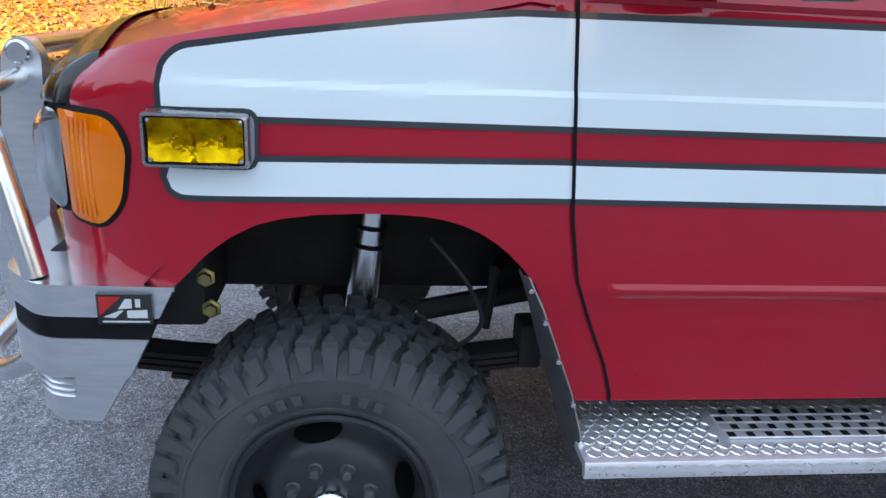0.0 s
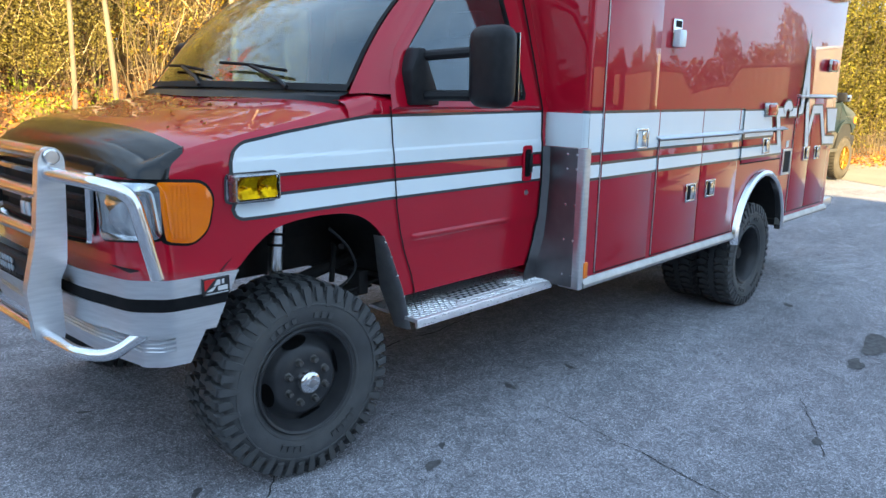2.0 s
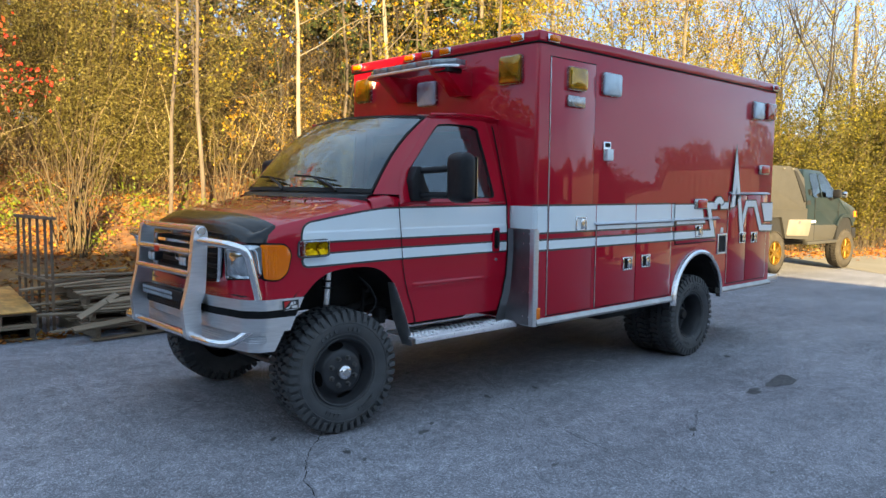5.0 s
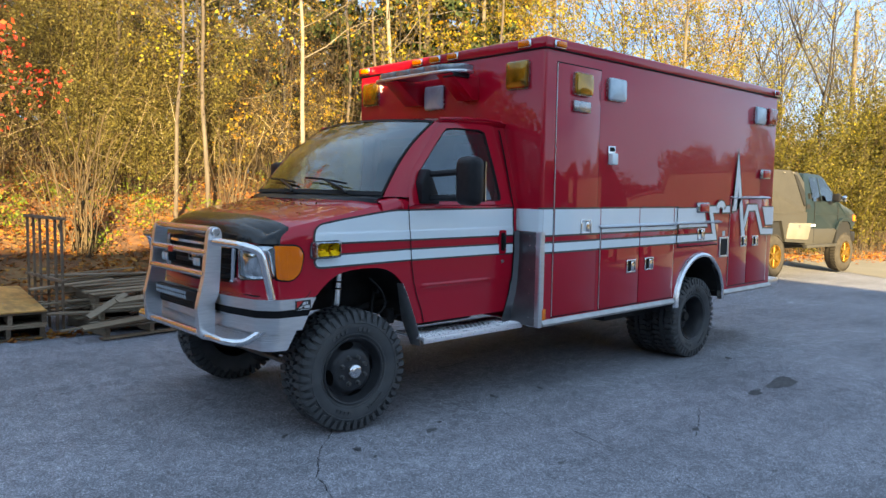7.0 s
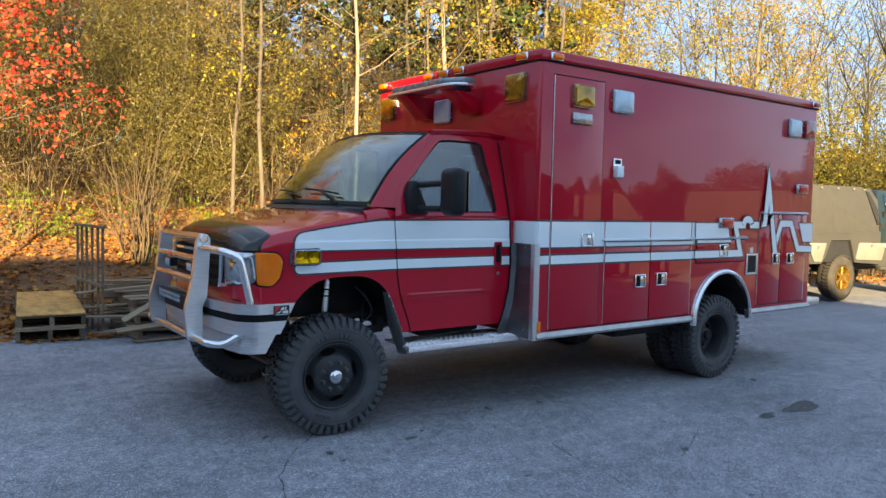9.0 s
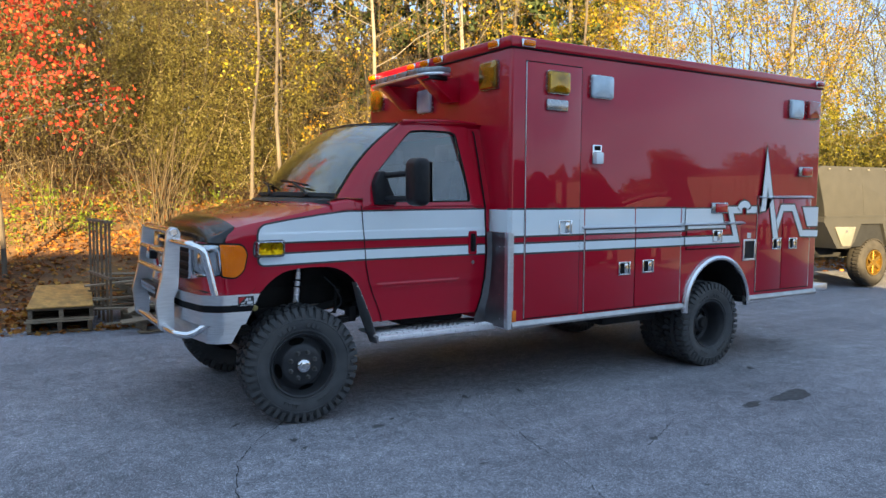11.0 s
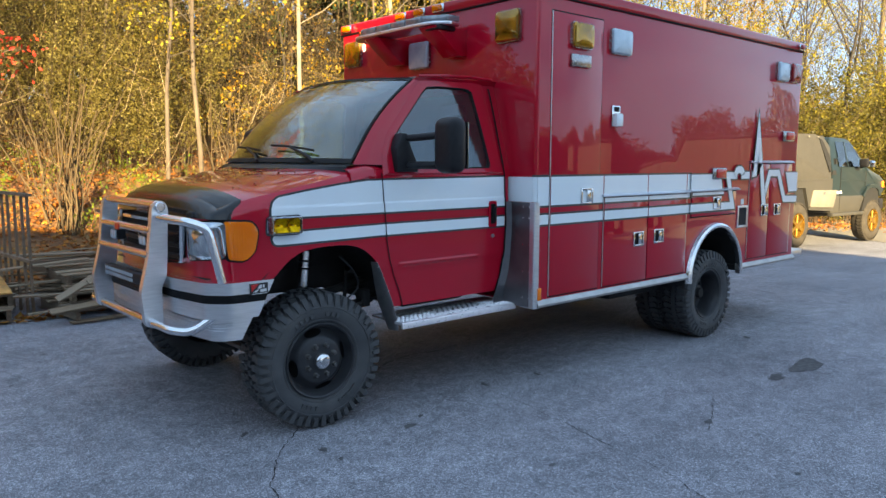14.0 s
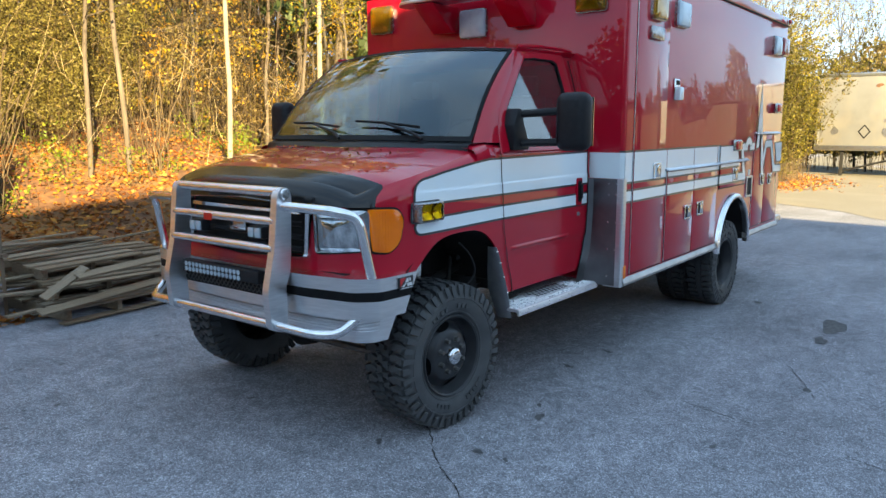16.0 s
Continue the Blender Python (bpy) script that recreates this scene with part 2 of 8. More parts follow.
def mirrored(bm, yc):
    m = bm.copy()
    for v in m.verts:
        v.co.y = 2 * yc - v.co.y
    bmesh.ops.reverse_faces(m, faces=m.faces[:])
    return m


def part(name, bm, material, parent=None, label="", angle=35, recalc=True):
    if recalc:
        bmesh.ops.recalc_face_normals(bm, faces=bm.faces[:])
    me = bpy.data.meshes.new(name)
    bm.to_mesh(me)
    bm.free()
    me.materials.append(material)
    me.polygons.foreach_set("use_smooth", [True] * len(me.polygons))
    me.set_sharp_from_angle(angle=radians(angle))
    ob = new(name, me)
    if parent:
        ob.parent = parent
        if parent.parent is None:
            ob.matrix_parent_inverse = parent.matrix_basis.inverted()
    if label:
        ob["label"] = label
    return ob


def both(name, bm, material, parent=None, label="", angle=35, yc=1.03):
    """The part, and its twin on the other side of the vehicle."""
    m = mirrored(bm, yc)
    a = part(name, bm, material, parent, label, angle)
    return a, part(name, m, material, parent, label, angle)


def thing(name, at, label, category, group="", kind=""):
    e = new(name)
    e.matrix_basis = Matrix.Translation(at)
    e.empty_display_size = 0.2
    return tagged(e, label, category, group, kind)


def lerp_table(table, x):
    if x <= table[0][0]:
        return table[0][1]
    for (a, va), (b, vb) in zip(table, table[1:]):
        if x <= b:
            return va + (vb - va) * (x - a) / (b - a)
    return table[-1][1]


def smooth_table(table, x):
    if x <= table[0][0]:
        return table[0][1]
    for (a, va), (b, vb) in zip(table, table[1:]):
        if x <= b:
            t = (x - a) / (b - a)
            return va + (vb - va) * t * t * (3 - 2 * t)
    return table[-1][1]


def gz(x, y):
    """Height of the paved lot, which falls gently."""
    return -0.010 * max(-30, min(x, 40)) + 0.018 * max(-14, min(y, 8))


# ---- ambulance ----
YC = 1.03
BX0, BX1, BY0, BY1, BZ0, BZ1 = 1.68, 6.03, -0.226, 2.286, 0.60, 2.955
amb = thing("ambulance", (0, YC, gz(0, YC)), "red four-wheel-drive box ambulance with white stripes, parked on asphalt", "ambulance")


def shell_y(z):
    """How far the cab side leans in at a height."""
    d = 0.0
    if z > 1.58:
        d += (z - 1.58) * 0.27
    if z < 0.985:
        d += 0.008 * min(1.0, (0.985 - z) / 0.05) + (0.985 - z) * 0.06
    d += 0.0045 * max(0.0, min(1.0, (z - 1.402) / 0.012))
    return d


NOSE = [(-0.16, 0.03), (-0.23, 0.032), (-0.30, 0.042), (-0.40, 0.069), (-0.486, 0.112), (-0.553, 0.166), (-0.602, 0.235), (-0.632, 0.33), (-0.650, 0.50), (-0.660, 0.75), (-0.664, 1.03)]


def spline(pts, n=6):
    """A smooth curve through points."""
    out = []
    P = [Vector(p) for p in pts]
    P = [P[0] * 2 - P[1]] + P + [P[-1] * 2 - P[-2]]
    for i in range(1, len(P) - 2):
        a, b, c, d = P[i - 1:i + 3]
        for k in range(n):
            t = k / n
            out.append(0.5 * (2 * b + (c - a) * t + (2 * a - 5 * b + 4 * c - d) * t * t + (3 * b - a - 3 * c + d) * t ** 3))
    out.append(P[-2])
    return out


NOSECURVE = spline(NOSE)


def plan():
    """The cab's outline from the door's rear edge round to the middle of the nose, as (x, y, outward x, outward y)."""
    pts = [(1.66 - 0.01 * i, 0.03, 0.0, -1.0) for i in range(182)]
    for i, p in enumerate(NOSECURVE):
        q, o = NOSECURVE[min(i + 1, len(NOSECURVE) - 1)], NOSECURVE[max(i - 1, 0)]
        d = (q - o).normalized()
        pts.append((p.x, p.y, -abs(d.y), -abs(d.x)))
    return pts


FRONTY = 0.235
ARCH = [(-0.36, 0.975), (-0.32, 0.985), (-0.30, 1.005), (-0.27, 1.040), (-0.235, 1.072), (-0.20, 1.098), (-0.15, 1.124), (-0.097, 1.139), (-0.03, 1.148), (0.06, 1.153), (0.135, 1.152),
        (0.19, 1.149), (0.23, 1.143), (0.275, 1.131), (0.315, 1.113), (0.35, 1.091), (0.38, 1.066), (0.41, 1.036), (0.44, 1.000), (0.467, 0.94), (0.502, 0.85), (0.532, 0.779), (0.55, 0.732), (0.565, 0.70)]
HOODEDGE = [(-0.65, 1.375), (-0.60, 1.395), (-0.53, 1.43), (-0.42, 1.463), (-0.25, 1.498), (0.0, 1.545), (0.2, 1.59), (0.38, 1.63), (0.5, 1.62), (1.66, 1.60)]
HOODMID = [(-0.65, 1.45), (-0.60, 1.47), (-0.53, 1.50), (-0.4, 1.535), (0.0, 1.612), (0.2, 1.645), (0.38, 1.68)]


def shell_bottom(x):
    if x < -0.36:
        return 0.975 - min(0.175, (-0.36 - x) * 0.4)
    return lerp_table(ARCH, x)


def hood_z(x, u):
    """Height of the hood at x, u of the way from the fender's edge to the middle."""
    a, b = lerp_table(HOODEDGE, x), lerp_table(HOODMID, x)
    return a + (b - a) * (1 - (1 - u) ** 3.6)


cols = plan()
bm = bmesh.new()
rows = []
for x, y, ox, oy in cols:
    front = y > FRONTY
    zb = shell_bottom(x) if not front else 0.80
    zt = hood_z(x, (y - FRONTY) / (YC - FRONTY)) if front else lerp_table(HOODEDGE, x)
    if front:
        zt = hood_z(-0.602, (y - FRONTY) / (YC - FRONTY))
    hs = [zb + (zt - zb) * k / 56 for k in range(57)]
    row = []
    for k, z in enumerate(hs):
        d = shell_y(z) * (1.0 if x > -0.16 else 0.6 if x < -0.3 else 0.6 + 0.4 * (x + 0.3) / 0.14)
        round_in = 0.05 * max(0, (z - (zt - 0.10)) / 0.10) ** 2.2 if x < 0.42 else 0.0
        row.append((x - ox * (d + round_in), y - oy * (d + round_in), z))
    rows.append(row)
grid(bm, rows)
thick(bm, 0.012)
both("cab_shell", bm, RED, amb, "glossy red painted cab body", 12)

# hood
hood_cols = [c for c in cols if c[0] <= 0.40 and c[1] <= FRONTY + 0.001]
def hood_rows(x_from, x_to, lift, n=18):
    out = []
    for x, y, ox, oy in hood_cols:
        if not (x_from <= x <= x_to):
            continue
        zt = lerp_table(HOODEDGE, x)
        d = (shell_y(zt) if x > -0.3 else shell_y(zt) * 0.6) + 0.05
        x0, y0 = x - ox * d, y - oy * d
        w = max(0.0, min(1.0, (-0.30 - x) / 0.30))
        out.append([(x0 - w * 0.062 * (1 - (1 - k / n) ** 2), y0 + (YC - y0) * k / n, hood_z(x, k / n) + lift) for k in range(n + 1)])
    return out
bm = bmesh.new()
grid(bm, hood_rows(-0.66, 0.40, 0.0))
both("hood_panel", bm, RED, amb, "red hood with a worn, reflective top")
# the bra covers the front of the hood and rolls over its edge
bm = bmesh.new()
over = hood_rows(-0.66, -0.475, 0.008)
grid(bm, over)
both("hood_bra", bm, BRAFILM, amb, "weathered black hood bra")
bm = bmesh.new()
edge = [r[0] for r in over] + over[-1][1:]
lip = []
for i, p in enumerate(edge):
    p = Vector(p)
    q, o = Vector(edge[min(i + 1, len(edge) - 1)]), Vector(edge[max(i - 1, 0)])
    d = (q - o)
    out = Vector((-abs(d.y), -abs(d.x), 0)).normalized()
    g_ = min(1.0, 0.35 + i / 8)
    low = 1.334
    lip.append([p - out * 0.02 + Vector((0, 0, 0.004)), p + out * 0.018 * g_ + Vector((0, 0, -0.004)), p + out * 0.046 * g_ + Vector((0, 0, (low - p.z) * 0.28)), p + out * 0.060 * g_ + Vector((0, 0, (low - p.z) * 0.62)), p + out * 0.068 * g_ + Vector((0, 0, low - p.z + 0.006)), p + out * 0.055 * g_ + Vector((0, 0, low - p.z))])
grid(bm, lip)
both("hood_deflector", bm, BRAFILM, amb, "rounded black front edge of the hood bra", 60)


NOSETABLE = [(p.x, p.y) for p in reversed(NOSECURVE)]


def side_y(x, z):
    """The cab side's outer face at (x, z)."""
    if x > -0.16:
        return 0.03 + shell_y(z)
    return lerp_table(NOSETABLE, x) + shell_y(z) * (0.6 if x < -0.3 else 0.6 + 0.4 * (x + 0.3) / 0.14)


def strip(x0, x1, lo, hi, off, step=0.010, rows=18, surf=side_y):
    """A band of vinyl that follows the cab side between two heights."""
    b = bmesh.new()
    n = max(2, int((x1 - x0) / step))
    out = []
    for i in range(n + 1):
        x = x0 + (x1 - x0) * i / n
        a, c = lo(x), hi(x)
        out.append([(x, surf(x, a + (c - a) * k / rows) - off, a + (c - a) * k / rows) for k in range(rows + 1)])
    grid(b, out)
    return b


def tip(x, x0, r):
    """How far a rounded end narrows the band at x."""
    d = x - x0
    return r - math.sqrt(max(0.0, r * r - (r - d) ** 2)) if d < r else 0.0


UPTOP = [(-0.34, 1.455), (-0.1, 1.495), (0.15, 1.53), (0.28, 1.545), (0.36, 1.552), (1.64, 1.562)]
GAPS = ((0.475, 0.487), )
def seam_x(z):
    """The front edge of the door."""
    return lerp_table([(0.66, 0.648), (0.72, 0.645), (0.80, 0.62), (0.90, 0.575), (1.01, 0.53), (1.15, 0.505), (1.6, 0.47)], z)
for name, lo, hi, r, x0 in (("upper", lambda x: 1.345, lambda x: lerp_table(UPTOP, x), 0.06, -0.322), ("lower", lambda x: 1.195 - 0.012 * max(0, min(1, (0.45 - x) / 0.8)), lambda x: 1.265 - 0.012 * max(0, min(1, (0.45 - x) / 0.8)), 0.038, -0.322)):
    for off, grow, material, tag in ((0.004, 0.013, OUTLINE, "dark outline of the stripe"), (0.0055, 0.0, WHITE, "white vinyl stripe")):
        for a, b in ((x0 - grow, 1.615),):
            def low(x, g=grow, l=lo, s=a):
                return l(x) - g + (tip(x, x0 - g, r + g) if s < 0.4 and name == "lower" else 0)
            def high(x, g=grow, h=hi, s=a):
                return h(x) + g - (tip(x, x0 - g, r + g) if s < 0.4 else 0)
            both("stripe", strip(a, b, low, high, off), material, amb, tag, 12)

# door seams, belt line moulding
bm = bmesh.new()
rows = []
for k in range(90):
    z = 0.70 + (1.60 - 0.70) * k / 89
    x = seam_x(z)
    rows.append([(x - 0.004, side_y(x, z) - 0.0075, z), (x + 0.004, side_y(x, z) - 0.0075, z)])
grid(bm, rows)
both("door_gap", bm, TRIM, amb, "dark gap at the front of the cab door")
REARGAP = [(0.66, 1.515), (0.72, 1.55), (0.82, 1.585), (0.95, 1.605), (1.2, 1.625), (1.56, 1.612), (1.75, 1.612), (2.0, 1.61), (2.18, 1.605), (2.24, 1.595)]
bm = bmesh.new()
rows = []
for k in range(120):
    z = 0.70 + (2.22 - 0.70) * k / 119
    x = lerp_table(REARGAP, z)
    rows.append([(x - 0.007, side_y(x, z) - 0.0075, z), (x + 0.009, side_y(x, z) - 0.0075, z)])
grid(bm, rows)
both("door_seal", bm, TRIM, amb, "black rubber seal behind the cab door")
bm = bmesh.new()
grid(bm, [[(x, side_y(x, 0.99 + dz) - off * min(1, 0.05 + (x - 0.60) / 0.05, 0.05 + (1.36 - x) / 0.05), 0.99 + dz) for x in [0.60 + 0.76 * k / 60 for k in range(61)]] for dz, off in ((-0.022, 0.0), (-0.014, 0.004), (-0.004, 0.008), (0.004, 0.007), (0.014, 0.0005))])
both("body_moulding", bm, RED, amb, "pressed body line", 60)

# cab doors' upper frames and side glass
INNER = [(0.585, 1.625), (0.59, 1.76), (0.64, 1.86), (0.80, 2.02), (0.93, 2.15), (0.985, 2.195), (1.10, 2.207), (1.36, 2.207), (1.415, 2.185), (1.45, 1.93), (1.475, 1.66), (1.46, 1.628), (1.0, 1.622)]
OUTER = [(0.485, 1.585), (0.50, 1.72), (0.565, 1.857), (0.72, 2.02), (0.86, 2.17), (0.93, 2.24), (1.10, 2.275), (1.40, 2.28), (1.54, 2.265), (1.575, 1.95), (1.60, 1.66), (1.61, 1.585), (1.0, 1.585)]
def on_side(p, off=0.0):
    return (p[0], side_y(*p) - off, p[1])
def loop(pts, n=6):
    out = []
    for a, b in zip(pts, pts[1:] + pts[:1]):
        for k in range(n):
            out.append((a[0] + (b[0] - a[0]) * k / n, a[1] + (b[1] - a[1]) * k / n))
    return out
bm = bmesh.new()
li, lo_ = loop(INNER), loop(OUTER)
grid(bm, [[on_side(p, 0.002) for p in lo_ + lo_[:1]], [on_side(p, 0.012) for p in [(a[0] + (b[0] - a[0]) * 0.3, a[1] + (b[1] - a[1]) * 0.3) for a, b in zip(lo_, li)] + [(lo_[0][0] + (li[0][0] - lo_[0][0]) * 0.3, lo_[0][1] + (li[0][1] - lo_[0][1]) * 0.3)]], [on_side(p, 0.012) for p in li + li[:1]], [on_side(p, -0.02) for p in li + li[:1]]])
both("door_frame", bm, RED, amb, "red upper frame of the cab door")
bm = bmesh.new()
sm = [(a[0] + (1.0 - a[0]) * 0.025, a[1] + (1.9 - a[1]) * 0.035) for a in li]
grid(bm, [[on_side(p, 0.014) for p in li + li[:1]], [on_side(p, 0.010) for p in sm + sm[:1]], [on_side(p, -0.015) for p in sm + sm[:1]]])
both("window_seal", bm, TRIM, amb, "black rubber window seal")
bm = bmesh.new()
f = bm.faces.new([bm.verts.new(on_side(p, 0.0)) for p in sm])
f2 = bmesh.ops.triangulate(bm, faces=[f])
thick(bm, 0.005)
for o in both("side_window", bm, SIDEGLASS, amb, "tinted side window"):
    o.visible_shadow = False

# cab corner behind the door, up to the box
bm = bmesh.new()
rows = []
for k in range(25):
    z = 1.56 + (2.275 - 1.56) * k / 24
    x0 = lerp_table([(1.56, 1.60), (1.66, 1.595), (1.95, 1.565), (2.25, 1.53), (2.275, 1.40)], z)
    rows.append([(x0 + (1.70 - x0) * i / 6, side_y(x0, z) + 0.004, z) for i in range(7)])
grid(bm, rows)
thick(bm, 0.008)
both("cab_corner", bm, RED, amb, "red cab corner behind the door")

# windscreen, pillars, roof
def screen(u, v):
    """The windscreen: u from the edge to the middle, v from the base to the top."""
    e0, e1 = Vector((0.305, 0.118, 1.653)), Vector((0.895, 0.220, 2.247))
    m0, m1 = Vector((0.14, YC, 1.66)), Vector((0.775, YC, 2.280))
    w = 1 - (1 - u) ** 1.9
    a, b = e0.lerp(m0, w), e1.lerp(m1, w)
    a.y, b.y = e0.y + (YC - e0.y) * u, e1.y + (YC - e1.y) * u
    p = a.lerp(b, v)
    bulge = 0.05 * math.sin(math.pi * v)
    return p + Vector((-bulge * 0.7, 0, bulge * 0.7))
bm = bmesh.new()
grid(bm, [[screen(max(0.012, i / 14), 0.03 + 0.955 * k / 12) for i in range(0, 15)] for k in range(13)])
thick(bm, 0.006)
for o in both("windscreen", bm, SCREENGLASS, amb, "tinted windscreen reflecting trees"):
    o.visible_shadow = False
bm = bmesh.new()
fr = [screen(i / 14, 0.0) + Vector((-0.012, 0, 0.004)) for i in range(14, -1, -1)] + [screen(0, k / 12) for k in range(1, 12)] + [screen(i / 14, 1.0) for i in range(0, 15)]
inn = [screen(max(i / 14, 0.028), 0.05) for i in range(14, -1, -1)] + [screen(0.028, max(0.05, min(0.97, k / 12))) for k in range(1, 12)] + [screen(max(i / 14, 0.028), 0.975) for i in range(0, 15)]
grid(bm, [[p + Vector((-0.006, 0, 0.006)) for p in fr], [p + Vector((-0.004, 0, 0.004)) for p in inn]])
both("windscreen_seal", bm, TRIM, amb, "black rubber windscreen surround")
# A-pillar
bm = bmesh.new()
rows = []
for k in range(13):
    v = k / 12
    s = screen(0, v)
    x = lerp_table([(1.585, 0.47), (1.72, 0.50), (1.857, 0.565), (2.02, 0.72), (2.17, 0.86), (2.25, 0.93)], s.z) + 0.02
    o = Vector(on_side((x, s.z), 0.004))
    rows.append([s + Vector((0.0, 0.02, -0.01)), s, s.lerp(o, 0.35) + Vector((-0.004, -0.010, 0.004)), s.lerp(o, 0.7) + Vector((-0.002, -0.007, 0)), o])
grid(bm, rows)
both("windscreen_pillar", bm, RED, amb, "red windscreen pillar")
# roof
bm = bmesh.new()
rows = []
for i in range(16):
    w = i / 15
    row = []
    for k in range(15):
        u = k / 14
        s = screen(u, 1.0)
        y = s.y + 0.0
        x = s.x + (1.69 - s.x) * w
        z = s.z + 0.028 * min(1, w * 4) + 0.02 * w - (0.02 * (1 - u) ** 4 * w)
        row.append((x, y, z))
    e = row[0]
    zz = 2.245 + 0.02 * w
    row = [(e[0], side_y(1.2, zz) - 0.002, zz - 0.02), (e[0], e[1] - 0.03, zz + 0.012)] + row
    rows.append(row)
grid(bm, rows)
thick(bm, 0.01)
both("cab_roof", bm, RED, amb, "red cab roof")
bm = bmesh.new()
tube(bm, [(0.92, 0.205, 2.268), (1.2, 0.195, 2.288), (1.45, 0.193, 2.29), (1.62, 0.19, 2.282)], 0.012, 8)
both("drip_rail", bm, RED, amb)
# lower cab rear corner behind the door and cowl
bm = bmesh.new()
cowl = []
for k in range(15):
    u = k / 14
    s = screen(u, 0.0)
    cowl.append([(s.x - 0.10 + 0.04 * (1 - u), s.y, hood_z(min(0.38, max(-0.2, s.x - 0.1)), u) + 0.006), (s.x - 0.05, s.y, s.z - 0.012), (s.x + 0.03, s.y, s.z + 0.012)])
grid(bm, cowl)
both("cowl_panel", bm, BLACK, amb, "black plastic cowl at the windscreen base")
bm = bmesh.new()
rows = []
for k in range(17):
    x = 0.24 + 0.32 * k / 16
    zt = lerp_table(HOODEDGE, x)
    rows.append([(x, side_y(x, zt - 0.05) + 0.001, zt - 0.05), (x, side_y(x, zt) + 0.008, zt - 0.012), (x, 0.068, zt + 0.012), (x, 0.11, zt + 0.024), (x, 0.185, zt + 0.028)])
grid(bm, rows)
both("cowl_side", bm, RED, amb, "red shoulder at the foot of the windscreen pillar", 70)

# interior
bm = bmesh.new()
box(bm, (0.28, 0.14, 1.30), (0.72, 1.92, 1.64), 0.05)
part("dashboard", bm, BLACK, amb, "dark dashboard")
for y in (0.55, 1.5):
    bm = bmesh.new()
    box(bm, (0.98, y - 0.25, 1.10), (1.45, y + 0.25, 1.30), 0.05)
    prism(bm, [(1.36, 1.25), (1.50, 1.25), (1.60, 1.95), (1.50, 1.97)], "y", y - 0.23, y + 0.23)
    box(bm, (1.50, y - 0.12, 1.97), (1.60, y + 0.12, 2.12), 0.03)
    part("seat", bm, UNDER, amb, "dark cab seat")
bm = bmesh.new()
ring = [(0.80 + 0.06 * math.sin(a), 0.55 + 0.19 * math.cos(a), 1.62 + 0.18 * math.sin(a)) for a in [2 * math.pi * k / 24 for k in range(25)]]
tube(bm, ring, 0.014, 8)
tube(bm, [(0.66, 0.55, 1.50), (0.80, 0.55, 1.62)], 0.03, 8)
part("steering_wheel", bm, BLACK, amb, "black steering wheel")
bm = bmesh.new()
box(bm, (0.62, 0.14, 0.70), (1.66, 1.92, 0.76))
box(bm, (1.60, 0.24, 0.76), (1.66, 1.82, 2.20))
part("cab_floor", bm, UNDER, amb)

# ---- box body ----
bm = bmesh.new()
box(bm, (BX0, BY0, BZ0), (BX1, BY1, BZ1), 0.035, 4)
# wheel wells are cut by leaving the lower side panels short: lower body in pieces
bmesh.ops.delete(bm, geom=[f for f in bm.faces if f.normal.z < -0.9], context="FACES_ONLY")
body = part("box_body", bm, RED, amb, "glossy red ambulance box")
wells = bmesh.new()
lathe(wells, [(0.49, -0.5), (0.49, 0.62)], 48, (4.30, BY0 + 0.2, 0.57))
lathe(wells, [(0.49, -0.3), (0.49, 0.6)], 48, (4.30, BY1 - 0.3, 0.57))
bmesh.ops.holes_fill(wells, edges=wells.edges[:], sides=0)
cutter = part("cutter", wells, RED)
md = body.modifiers.new("cut", "BOOLEAN")
md.object, md.operation, md.solver = cutter, "DIFFERENCE", "EXACT"
bpy.context.view_layer.update()
cut = bpy.data.meshes.new_from_object(body.evaluated_get(bpy.context.evaluated_depsgraph_get()))
body.modifiers.clear()
body.data = cut
bpy.data.objects.remove(cutter)
bm = bmesh.new()
box(bm, (BX0 + 0.02, BY0 + 0.03, BZ0 + 0.01), (3.86, BY1 - 0.03, BZ0 + 0.03))
box(bm, (4.76, BY0 + 0.03, BZ0 + 0.01), (BX1 - 0.02, BY1 - 0.03, BZ0 + 0.03))
part("box_floor", bm, UNDER, amb)
for s in (0, 1):
    bm = bmesh.new()
    y0, y1 = (BY0 + 0.02, BY0 + 0.50) if s == 0 else (BY1 - 0.50, BY1 - 0.02)
    rows = [[(4.30 + 0.485 * math.cos(a), y, 0.57 + 0.485 * math.sin(a)) for y in (y0, y1)] for a in [math.pi * k / 24 for k in range(25)]]
    grid(bm, rows)
    box(bm, (3.80, y1 if s == 0 else y0 - 0.01, 0.60), (4.80, y1 + 0.01 if s == 0 else y0, 1.08))
    part("wheel_well_liner", bm, UNDER, amb, "black wheel well liner", recalc=False)
# roof edge extrusion
bm = bmesh.new()
box(bm, (BX0 - 0.012, BY0 - 0.012, BZ1 - 0.085), (BX1 + 0.008, BY1 + 0.012, BZ1 + 0.004), 0.014, 3)
part("roof_edge", bm, RED, amb, "square red roof edge")
bm = bmesh.new()
box(bm, (BX0 - 0.014, BY0 - 0.014, BZ1 - 0.094), (BX1 + 0.010, BY1 + 0.014, BZ1 - 0.083), 0.003)
part("roof_seam", bm, TRIM, amb)


